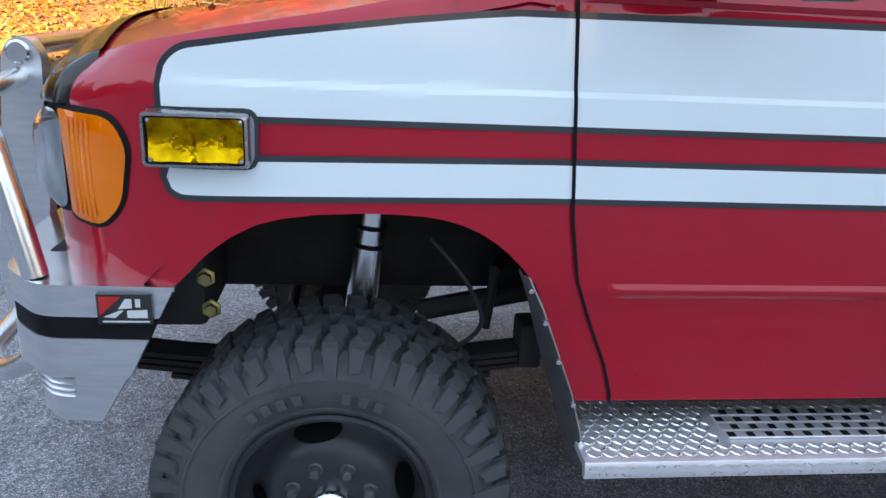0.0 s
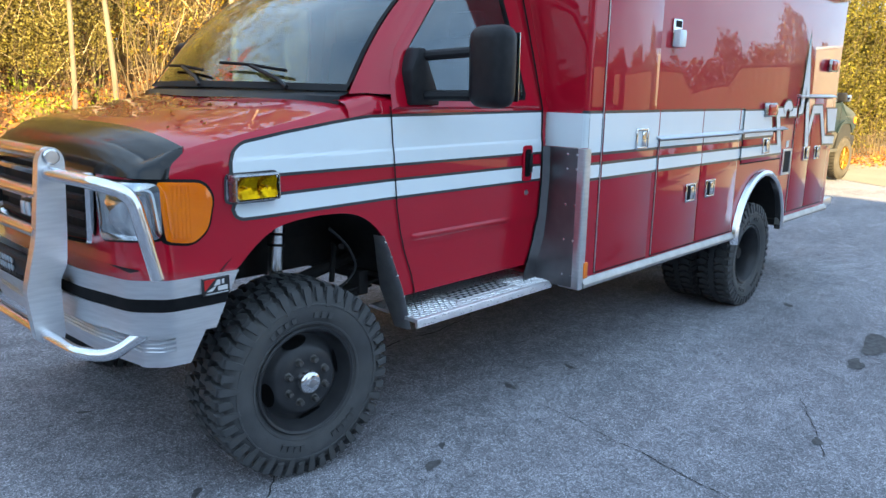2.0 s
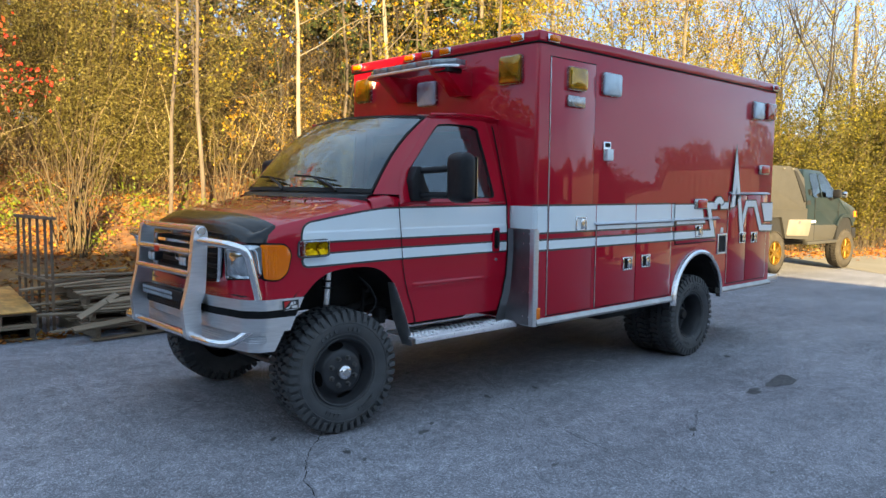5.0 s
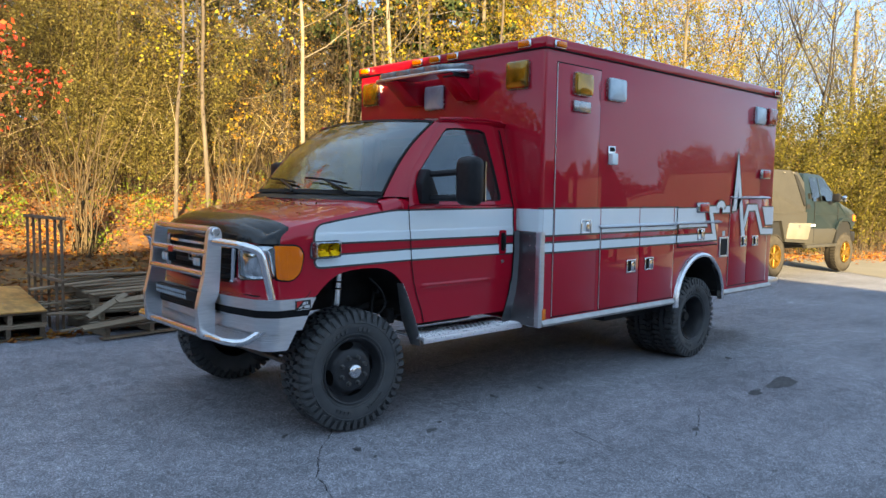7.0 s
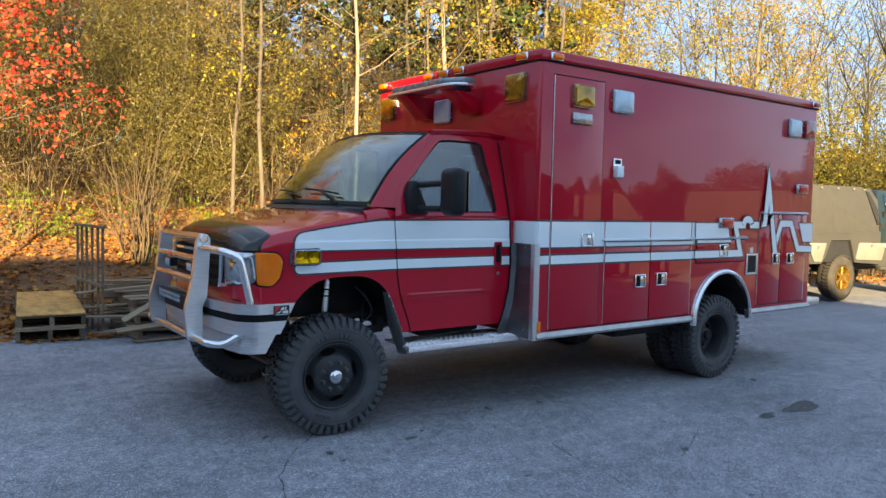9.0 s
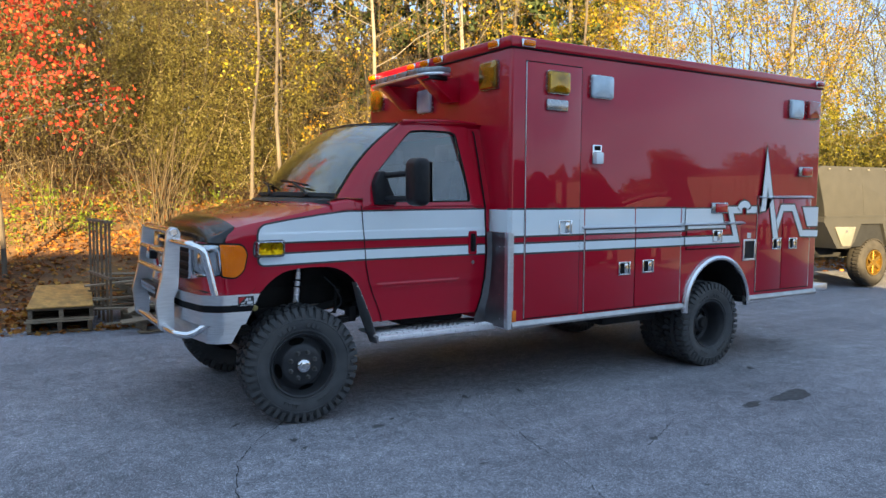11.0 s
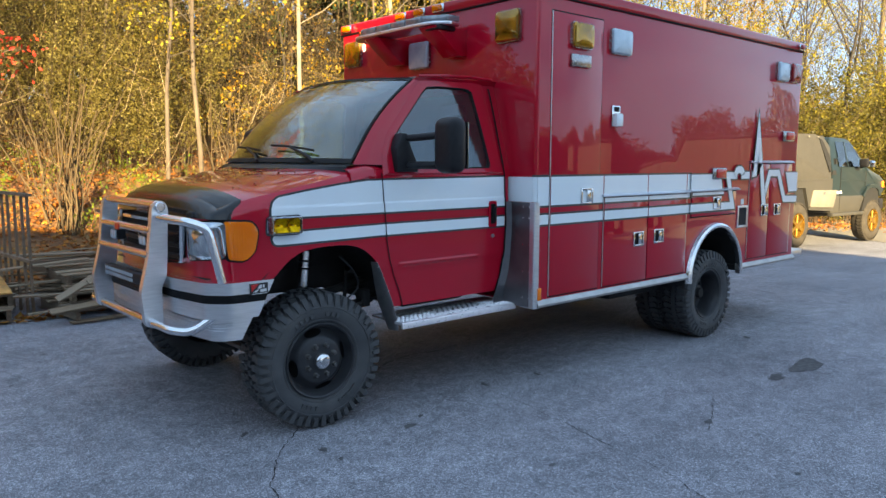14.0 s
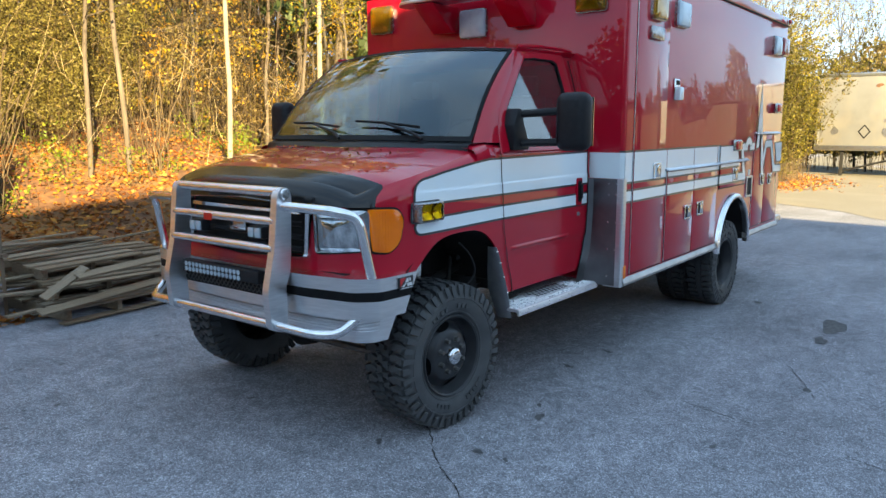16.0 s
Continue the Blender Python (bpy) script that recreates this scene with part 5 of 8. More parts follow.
def marker(at, face):
    b = bmesh.new()
    d = Vector((0, -1, 0)) if face == "y" else Vector((-1, 0, 0))
    w = Vector((1, 0, 0)) if face == "y" else Vector((0, 1, 0))
    c = Vector(at)
    a, e = c - w * 0.07 - Vector((0, 0, 0.032)), c + w * 0.07 + Vector((0, 0, 0.032)) + d * 0.02
    box(b, tuple(min(a[i], e[i]) for i in range(3)), tuple(max(a[i], e[i]) for i in range(3)), 0.008)
    m_ = part("marker_lamp", b, CHROME, amb, "small roof marker lamp")
    b = bmesh.new()
    a, e = c - w * 0.052 - Vector((0, 0, 0.024)), c + w * 0.052 + Vector((0, 0, 0.024)) + d * 0.045
    box(b, tuple(min(a[i], e[i]) for i in range(3)), tuple(max(a[i], e[i]) for i in range(3)), 0.012)
    part("lens", b, AMBER if at[0] < 4 else REDLENS, m_, "")
for y in (2.16, 1.33, 1.08, 0.84, -0.02):
    marker((BX0 - 0.014, y, 2.915), "x")
marker((1.83, BY0 - 0.014, 2.905), "y")
marker((5.93, BY0 - 0.014, 2.905), "y")
# roof light bar over the cab with its red brackets
BARLENS = mat("smoky_bar_lens", (0.30, 0.32, 0.34), 0.12, 0.3, second=(0.15, 0.16, 0.18), scale=18, coat=1.0)
b = bmesh.new()
prism(b, outline([(1.56, 0.46), (1.44, 0.44), (1.34, 0.54), (1.32, 0.66), (1.32, 1.46), (1.34, 1.58), (1.44, 1.68), (1.56, 1.66)], 0.03, 3), "z", 2.712, 2.738, 0.006)
lb = part("warning_light_bar", b, ALU, amb, "grey warning light bar over the cab")
for i in range(6):
    b = bmesh.new()
    y0 = 0.47 + 0.198 * i
    y1 = y0 + 0.19
    f0, f1 = (1.43 if i == 0 else 1.325), (1.43 if i == 5 else 1.325)
    prism(b, [(f0, y0), (f1, y1), (1.555, y1), (1.555, y0)], "z", 2.738, 2.79, 0.010)
    part("bar_lens", b, BARLENS, lb, "smoky lens of the light bar")
b = bmesh.new()
box(b, (1.36, 0.50, 2.676), (1.54, 0.66, 2.712), 0.008)
part("bar_foot", b, BLACK, lb)
for y in (0.52, 1.25):
    b = bmesh.new()
    prism(b, [(1.34, 2.705), (BX0 + 0.002, 2.705), (BX0 + 0.002, 2.50), (1.60, 2.50)], "y", y, y + 0.20, 0.006)
    part("bar_bracket", b, RED, amb, "red light bar bracket")

# ---- heartbeat line ----
def ribbon(pts, w):
    """A mitred band along a line in the (x, z) plane."""
    l, r = [], []
    pts = [Vector(p) for p in pts]
    for i, p in enumerate(pts):
        d0 = (p - pts[i - 1]).normalized() if i else (pts[1] - p).normalized()
        d1 = (pts[i + 1] - p).normalized() if i < len(pts) - 1 else d0
        n0, n1 = Vector((-d0.y, d0.x)), Vector((-d1.y, d1.x))
        m_ = n0 + n1
        m_ = m_ / max(0.45, m_.length_squared) * 2 if m_.length > 1e-4 else n0
        m_ = m_ * (w / 2)
        l.append(p + m_)
        r.append(p - m_)
    return l, r
def ribbon_part(pts, w, y, material, label):
    l, r = ribbon(pts, w)
    b = bmesh.new()
    grid(b, [[(p.x, y, p.y) for p in l], [(p.x, y, p.y) for p in r]])
    part("stripe", b, material, amb, label)
arc = [(4.695 + 0.075 * math.cos(a), 1.545 + 0.055 * math.sin(a)) for a in [math.pi * (1 - k / 8) for k in range(9)]]
beat1 = [(4.36, 1.245), (4.58, 1.245), (4.47, 1.54), (4.62, 1.54)] + arc + [(4.77, 1.54), (4.905, 1.54)]
b_off = BY0 - 0.0135
for w, dy, mm, tag in ((0.098, 0.0, OUTLINE, "dark outline of the heartbeat line"), (0.068, 0.0012, WHITE, "white heartbeat line")):
    ribbon_part(beat1, w, b_off - dy, mm, tag)
    ribbon_part([(4.94, 1.54), (4.99, 1.54)], w, b_off - dy, mm, tag)
    ribbon_part([(5.232, 1.30), (5.345, 1.556), (5.548, 1.556), (5.712, 1.275), (6.02, 1.265)], w, b_off - dy, mm, tag)
for g, dy, mm in ((0.014, 0.0024, OUTLINE), (0.0, 0.0036, WHITE)):
    for pts in ([(4.948 - g, 1.518 - g), (5.051 + g, 1.528 - g), (5.073, 1.774 - 4 * g), (5.106 - g, 1.655), (5.200 - g, 1.231 - g), (5.285 + g, 1.231 - g), (5.172 + g, 1.658), (5.044, 2.177 + 4 * g), (4.978 - g, 1.578 + g), (4.948 - g, 1.578 + g)],):
        b = bmesh.new()
        f = b.faces.new([b.verts.new((p[0], b_off - dy, p[1])) for p in pts])
        bmesh.ops.triangulate(b, faces=[f])
        part("stripe", b, mm, amb, "white heartbeat spike" if mm is WHITE else "dark outline of the heartbeat spike")
for pts, mm, dy in (([(3.80, 1.345), (4.42, 1.345), (4.34, 1.57), (3.80, 1.57)], OUTLINE, 0.012), ([(3.80, 1.415), (4.375, 1.415), (4.33, 1.557), (3.80, 1.557)], WHITE, 0.013), ([(3.835, 1.362), (4.41, 1.362), (4.40, 1.390), (3.835, 1.390)], WHITE, 0.0135),
                    ([(3.80, 1.193), (4.40, 1.193), (4.40, 1.296), (3.80, 1.296)], OUTLINE, 0.012), ([(3.80, 1.211), (4.42, 1.211), (4.42, 1.280), (3.80, 1.280)], WHITE, 0.0145),
                    ([(5.70, 1.572), (6.02, 1.572), (6.02, 1.335), (5.81, 1.335)], OUTLINE, 0.012), ([(5.725, 1.56), (6.02, 1.56), (6.02, 1.35), (5.82, 1.35)], WHITE, 0.0135)):
    b = bmesh.new()
    prism(b, pts, "y", BY0 - dy, BY0 - dy + 0.004)
    part("stripe", b, mm, amb, "white vinyl stripe" if mm is WHITE else "dark outline of the stripe")

# ---- chassis ----
def liner(y0, y1):
    b = bmesh.new()
    rows = [[(0.06 + 0.60 * math.cos(a), y, 0.60 + 0.575 * math.sin(a)) for y in (y0, y1)] for a in [math.pi * (0.05 + 0.72 * k / 24) for k in range(25)]]
    grid(b, rows)
    return b
both("wheel_well_liner", liner(0.05, 0.55), UNDER, amb, "black inner fender")
b = bmesh.new()
box(b, (-0.45, 0.52, 0.93), (0.64, 1.54, 1.42), 0.03)
part("engine_bay", b, UNDER, amb, "dark engine bay")
b = bmesh.new()
box(b, (-0.62, 0.52, 0.80), (6.0, 0.60, 0.96), 0.01)
both("frame_rail", b, UNDER, amb, "black frame rail")
b = bmesh.new()
box(b, (-0.66, 0.24, 0.80), (-0.30, 0.52, 0.99), 0.02)
both("bumper_bracket", b, UNDER, amb)
for x, z0 in ((-0.30, 0.93), (-0.29, 0.85)):
    b = bmesh.new()
    lathe(b, [(0.0, -0.012), (0.014, -0.012), (0.016, 0.0), (0.024, 0.002), (0.024, 0.008)], 6, (x, 0.236, z0))
    both("bolt", b, mat("brass_bolt", (0.45, 0.36, 0.14), 0.35, 0.9, second=(0.3, 0.24, 0.1), scale=40), amb)
for i, l in enumerate((0.60, 0.56, 0.48, 0.40)):
    b = bmesh.new()
    pts = [(-l + 2 * l * k / 16, 0) for k in range(17)]
    grid(b, [[(x, y, 0.735 - 0.018 * i - 0.05 * (1 - (x / 0.6) ** 2) + dz) for x, _ in pts] for y, dz in ((0.26, 0), (0.34, 0), (0.34, 0.012), (0.26, 0.012), (0.26, 0))])
    both("leaf_spring", b, UNDER, amb, "black leaf spring")
for x in (-0.52, 0.50):
    b = bmesh.new()
    box(b, (x - 0.03, 0.25, 0.68), (x + 0.03, 0.35, 0.80), 0.01)
    both("spring_shackle", b, UNDER, amb)
b = bmesh.new()
tube(b, [(0.0, 0.25, 0.43), (0.0, 1.81, 0.43)], 0.055, 14)
lathe(b, [(0.04, -0.17), (0.13, -0.10), (0.16, 0.0), (0.13, 0.10), (0.04, 0.17)], 20, (0.0, 1.30, 0.43))
part("front_axle", b, UNDER, amb, "black front axle")
b = bmesh.new()
tube(b, [(-0.20, 0.30, 0.42), (-0.20, 1.76, 0.42)], 0.022, 10)
part("tie_rod", b, NUT, amb, "dull steel tie rod")
b = bmesh.new()
tube(b, [(4.24, 0.15, 0.40), (4.24, 1.91, 0.40)], 0.07, 14)
lathe(b, [(0.05, -0.2), (0.16, -0.12), (0.19, 0.0), (0.16, 0.12), (0.05, 0.2)], 20, (4.24, 1.03, 0.40))
part("rear_axle", b, UNDER, amb, "black rear axle")
b = bmesh.new()
tube(b, [(0.105, 0.38, 1.16), (0.095, 0.38, 1.08)], 0.018, 10)
tube(b, [(0.095, 0.38, 1.09), (0.045, 0.38, 0.62)], 0.040, 16)
sh = both("shock_absorber", b, POLISHED, amb, "bright aluminium shock absorber")
for z in (1.03, 0.98):
    b = bmesh.new()
    tube(b, [(0.095 - (1.09 - z) * 0.106, 0.38, z), (0.095 - (1.09 - z + 0.012) * 0.106, 0.38, z - 0.012)], 0.0415, 16)
    both("shock_band", b, TRIM, amb)
b = bmesh.new()
tube(b, rounded([(0.22, 0.16, 1.06), (0.30, 0.13, 0.98), (0.36, 0.13, 0.86), (0.28, 0.15, 0.78), (0.18, 0.2, 0.76)], 0.08, 6), 0.006, 8)
both("brake_hose", b, BLACK, amb, "black brake hose")
b = bmesh.new()
tube(b, [(0.22, 0.40, 0.78), (0.75, 0.46, 0.86)], 0.03, 10)
both("radius_rod", b, UNDER, amb)
b = bmesh.new()
tube(b, [(0.40, 0.38, 0.74), (0.42, 0.38, 0.93)], 0.014, 8)
tube(b, [(0.40, 0.30, 0.93), (0.45, 0.42, 0.935)], 0.016, 8)
both("sway_link", b, UNDER, amb)
b = bmesh.new()
box(b, (1.2, 0.75, 0.50), (1.9, 1.35, 0.85), 0.05)
tube(b, [(1.9, 1.03, 0.62), (4.1, 1.03, 0.45)], 0.045, 12)
part("transmission", b, UNDER, amb, "dark transmission and driveshaft")
b = bmesh.new()
box(b, (3.0, 0.05, 0.44), (3.75, 0.45, 0.60), 0.04)
part("underbody_tank", b, UNDER, amb, "dark underbody tank")

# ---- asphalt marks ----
CRACK = mat("crack_shade", (0.018, 0.018, 0.018), 0.95, second=(0.06, 0.06, 0.06), scale=25, spec=0.1)
STAIN = mat("oil_stain", (0.040, 0.040, 0.043), 0.7, second=(0.105, 0.105, 0.108), scale=26, rough2=0.85)
rnd = random.Random(5)
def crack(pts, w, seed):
    """A ragged crack in the asphalt, its shaded depth painted as a dark ribbon."""
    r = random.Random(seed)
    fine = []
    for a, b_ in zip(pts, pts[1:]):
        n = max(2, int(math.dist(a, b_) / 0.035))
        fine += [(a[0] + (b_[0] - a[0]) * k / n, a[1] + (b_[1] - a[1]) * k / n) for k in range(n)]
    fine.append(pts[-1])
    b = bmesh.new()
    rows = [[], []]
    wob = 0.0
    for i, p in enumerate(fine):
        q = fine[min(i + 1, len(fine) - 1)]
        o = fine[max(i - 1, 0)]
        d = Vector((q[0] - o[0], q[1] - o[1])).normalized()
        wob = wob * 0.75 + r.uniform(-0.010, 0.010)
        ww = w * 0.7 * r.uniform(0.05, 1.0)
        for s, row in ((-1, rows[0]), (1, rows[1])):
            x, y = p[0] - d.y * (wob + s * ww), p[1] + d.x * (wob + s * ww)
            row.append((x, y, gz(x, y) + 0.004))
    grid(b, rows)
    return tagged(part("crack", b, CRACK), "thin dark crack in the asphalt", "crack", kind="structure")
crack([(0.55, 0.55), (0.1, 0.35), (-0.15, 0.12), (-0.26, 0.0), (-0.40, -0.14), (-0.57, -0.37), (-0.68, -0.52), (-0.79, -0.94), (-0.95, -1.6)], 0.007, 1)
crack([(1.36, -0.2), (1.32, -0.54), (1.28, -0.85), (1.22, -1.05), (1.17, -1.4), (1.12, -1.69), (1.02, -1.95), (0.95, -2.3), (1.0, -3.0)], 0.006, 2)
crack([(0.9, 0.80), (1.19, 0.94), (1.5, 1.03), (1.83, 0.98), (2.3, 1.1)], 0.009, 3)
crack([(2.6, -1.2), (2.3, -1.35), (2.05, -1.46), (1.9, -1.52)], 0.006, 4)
def spot(x, y, rx, ry, seed):
    r = random.Random(seed)
    n = 18
    b = bmesh.new()
    ph = [r.uniform(0, 6.28) for _ in range(3)]
    a0 = r.uniform(0, 3.14)
    vs = []
    for k in range(n):
        a = 2 * math.pi * k / n
        s = 1 + 0.22 * math.sin(2 * a + ph[0]) + 0.16 * math.sin(3 * a + ph[1]) + 0.10 * math.sin(5 * a + ph[2])
        px, py = rx * s * math.cos(a), ry * s * math.sin(a)
        px, py = x + px * math.cos(a0 * (rx < 0.1)) - py * math.sin(a0 * (rx < 0.1)), y + px * math.sin(a0 * (rx < 0.1)) + py * math.cos(a0 * (rx < 0.1))
        vs.append(b.verts.new((px, py, gz(px, py) + 0.0042)))
    b.faces.new(vs)
    return tagged(part("stain", b, STAIN, recalc=False), "dark oil spot on the asphalt", "stain", kind="structure")
spot(4.02, -1.27, 0.23, 0.12, 1)
spot(3.45, -1.27, 0.12, 0.05, 2)
for i, (x, y, s) in enumerate(((2.05, -1.46, 0.045), (1.43, 0.04, 0.045), (0.44, -0.29, 0.05), (-0.49, 1.3, 0.03), (0.7, -1.26, 0.03), (4.57, -0.46, 0.06), (1.96, -0.02, 0.04), (0.61, -0.19, 0.03), (-0.45, 0.22, 0.035), (-0.2, -0.28, 0.04))):
    spot(x, y, s, s * 0.55, 10 + i)
for i in range(46):
    spot(rnd.uniform(-3, 7), rnd.uniform(-4, 3.3), rnd.uniform(0.010, 0.028), rnd.uniform(0.008, 0.018), 100 + i)

# ---- leaves and woods ----
def leafmat(name, cols, rough=0.55, trans=0.3):
    m = mat(name, cols[0], rough, island=cols, spec=0.25)
    nt = m.node_tree
    p = nt.nodes["Principled BSDF"]
    t = nt.nodes.new("ShaderNodeBsdfTranslucent")
    src = p.inputs["Base Color"].links[0].from_socket
    nt.links.new(src, t.inputs[0])
    x = nt.nodes.new("ShaderNodeMixShader")
    x.inputs[0].default_value = trans
    nt.links.new(p.outputs[0], x.inputs[1])
    nt.links.new(t.outputs[0], x.inputs[2])
    nt.links.new(x.outputs[0], nt.nodes["Material Output"].inputs[0])
    return m
YELLOWS = leafmat("yellow_leaves", [(0.425, 0.246, 0.017), (0.306, 0.153, 0.012), (0.493, 0.323, 0.043), (0.187, 0.076, 0.013), (0.153, 0.136, 0.021), (0.374, 0.255, 0.017), (0.119, 0.076, 0.017)])
LIMES = leafmat("yellow_green_leaves", [(0.288, 0.238, 0.014), (0.187, 0.173, 0.014), (0.374, 0.302, 0.022), (0.101, 0.094, 0.013), (0.331, 0.216, 0.014), (0.065, 0.061, 0.011), (0.245, 0.216, 0.022)])
OLIVEGREENS = leafmat("olive_green_leaves", [(0.144, 0.119, 0.027), (0.207, 0.169, 0.041), (0.077, 0.065, 0.018), (0.27, 0.225, 0.077), (0.108, 0.097, 0.023), (0.171, 0.137, 0.031), (0.032, 0.029, 0.011), (0.09, 0.07, 0.022)])
OLIVES = leafmat("olive_brown_leaves", [(0.16, 0.112, 0.030), (0.24, 0.172, 0.055), (0.08, 0.058, 0.020), (0.30, 0.225, 0.085), (0.12, 0.098, 0.028), (0.20, 0.140, 0.036), (0.035, 0.026, 0.012), (0.11, 0.068, 0.024)])
GREENS = leafmat("green_yellow_leaves", [(0.07, 0.08, 0.014), (0.14, 0.13, 0.02), (0.05, 0.06, 0.014), (0.34, 0.27, 0.02), (0.10, 0.10, 0.018), (0.42, 0.32, 0.02)])
BUSHES = leafmat("dark_olive_leaves", [(0.075, 0.070, 0.014), (0.125, 0.110, 0.018), (0.045, 0.044, 0.012), (0.20, 0.165, 0.020), (0.095, 0.080, 0.018), (0.030, 0.028, 0.010), (0.16, 0.118, 0.020)])
GOLDS = leafmat("golden_olive_leaves", [(0.34, 0.20, 0.016), (0.22, 0.16, 0.016), (0.42, 0.27, 0.02), (0.14, 0.105, 0.014), (0.30, 0.13, 0.016), (0.24, 0.20, 0.018)])
REDS = leafmat("red_leaves", [(0.48, 0.035, 0.022), (0.38, 0.022, 0.018), (0.54, 0.085, 0.035), (0.28, 0.025, 0.016), (0.50, 0.14, 0.04)])
FRESH = leafmat("fresh_green_leaves", [(0.10, 0.16, 0.015), (0.16, 0.20, 0.02), (0.07, 0.11, 0.015), (0.24, 0.24, 0.02)])
PINE = leafmat("pine_needles", [(0.035, 0.055, 0.02), (0.06, 0.08, 0.025), (0.03, 0.045, 0.018)], trans=0.1)
LITTERLEAF = leafmat("fallen_leaves", [(0.42, 0.15, 0.03), (0.30, 0.10, 0.025), (0.48, 0.20, 0.04), (0.18, 0.065, 0.022), (0.52, 0.27, 0.045), (0.34, 0.11, 0.03), (0.12, 0.05, 0.02)], trans=0.15)
BARK = mat("pale_bark", (0.12, 0.092, 0.065), 0.9, second=(0.06, 0.047, 0.035), scale=11, bump=0.01, bump_scale=40, mapping=(1, 1, 0.25), third=(0.17, 0.14, 0.10), scale3=2)
WHITEBARK = mat("white_bark", (0.30, 0.25, 0.185), 0.85, second=(0.15, 0.12, 0.09), scale=7, bump=0.006, bump_scale=30, mapping=(1, 1, 0.4))
LITTERTWIG = mat("dry_needles", (0.42, 0.24, 0.08), 0.8, second=(0.30, 0.16, 0.05), scale=20)
GREYBARK = mat("dark_grey_bark", (0.055, 0.045, 0.035), 0.9, second=(0.03, 0.025, 0.020), scale=11, bump=0.01, bump_scale=40, mapping=(1, 1, 0.25))
TWIG = mat("dry_stems", (0.30, 0.22, 0.12), 0.9, island=[(0.08, 0.052, 0.025), (0.035, 0.024, 0.014), (0.13, 0.088, 0.042), (0.022, 0.016, 0.011), (0.06, 0.038, 0.018)])

# near-black bark tones that also paint in the shade deep inside the brush
SHADETWIG = mat("shade_dark_twigs", (0.02, 0.015, 0.01), 0.9, island=[(0.018, 0.013, 0.009), (0.035, 0.024, 0.014), (0.012, 0.009, 0.007), (0.05, 0.034, 0.02)])
CANE = mat("shrub_stems", (0.15, 0.11, 0.06), 0.9, second=(0.07, 0.05, 0.03), scale=14, bump=0.004, bump_scale=60, objrand=[(1.0, 0.95, 0.85), (0.5, 0.48, 0.45), (1.2, 1.1, 0.95)])
PALETWIG = mat("pale_dry_canes", (0.40, 0.30, 0.17), 0.85, island=[(0.36, 0.26, 0.14), (0.24, 0.17, 0.09), (0.46, 0.36, 0.21), (0.17, 0.12, 0.065)])


def leaf_mesh(name, centres, size, seed, material, droop=0.0, flat=False, jitter=0.35, corners=4):
    """Many small leaves, as one mesh; the tiniest have three corners."""
    g = np.random.default_rng(seed)
    n = len(centres)
    c = np.asarray(centres, float)
    a = g.normal(size=(n, 3))
    if flat:
        a[:, 2] *= 0.25
    if droop:
        a[:, 2] -= droop
    a /= np.linalg.norm(a, axis=1)[:, None]
    b = np.cross(a, g.normal(size=(n, 3)))
    if flat:
        b[:, 2] *= 0.4
    b /= np.linalg.norm(b, axis=1)[:, None] + 1e-9
    s = size * (1 + jitter * g.normal(size=(n, 1))).clip(0.4, 2.0)
    v = np.empty((n, corners, 3))
    v[:, 0], v[:, 1], v[:, 2] = c - a * s * 0.6, c + b * s * 0.42, c + a * s * 0.6
    if corners == 4:
        v[:, 3] = c - b * s * 0.42
    else:
        v[:, 1] = c + b * s * 0.62
    me = bpy.data.meshes.new(name)
    me.vertices.add(n * corners)
    me.vertices.foreach_set("co", v.reshape(-1))
    me.loops.add(n * corners)
    me.loops.foreach_set("vertex_index", np.arange(n * corners, dtype=np.int32))
    me.polygons.add(n)
    me.polygons.foreach_set("loop_start", np.arange(0, n * corners, corners, dtype=np.int32))
    me.update(calc_edges=True)
    me.materials.append(material)
    return me


def stems_mesh(name, lines, radii, material, sides=3):
    """Thin tapered stems along polylines of equal length, as one mesh."""
    P = np.asarray(lines, float)
    n, k, _ = P.shape
    r = np.asarray(radii, float)[:, None] * np.linspace(1, 0.35, k)[None]
    d = np.gradient(P, axis=1)
    d /= np.linalg.norm(d, axis=2, keepdims=True) + 1e-9
    u = np.cross(d, np.array([0.31, 0.95, 0.02]))
    u /= np.linalg.norm(u, axis=2, keepdims=True) + 1e-9
    w = np.cross(d, u)
    ang = 2 * np.pi * np.arange(sides) / sides
    v = P[:, :, None] + r[:, :, None, None] * (u[:, :, None] * np.cos(ang)[None, None, :, None] + w[:, :, None] * np.sin(ang)[None, None, :, None])
    base = (np.arange(n) * k * sides)[:, None, None] + (np.arange(k - 1) * sides)[None, :, None]
    j = np.arange(sides)[None, None]
    q = np.stack([base + j, base + (j + 1) % sides, base + sides + (j + 1) % sides, base + sides + j], -1).reshape(-1, 4)
    me = bpy.data.meshes.new(name)
    me.vertices.add(n * k * sides)
    me.vertices.foreach_set("co", v.reshape(-1))
    me.loops.add(q.size)
    me.loops.foreach_set("vertex_index", q.reshape(-1).astype(np.int32))
    me.polygons.add(len(q))
    me.polygons.foreach_set("loop_start", np.arange(0, q.size, 4, dtype=np.int32))
    me.update(calc_edges=True)
    me.polygons.foreach_set("use_smooth", [True] * len(me.polygons))
    me.materials.append(material)
    return me


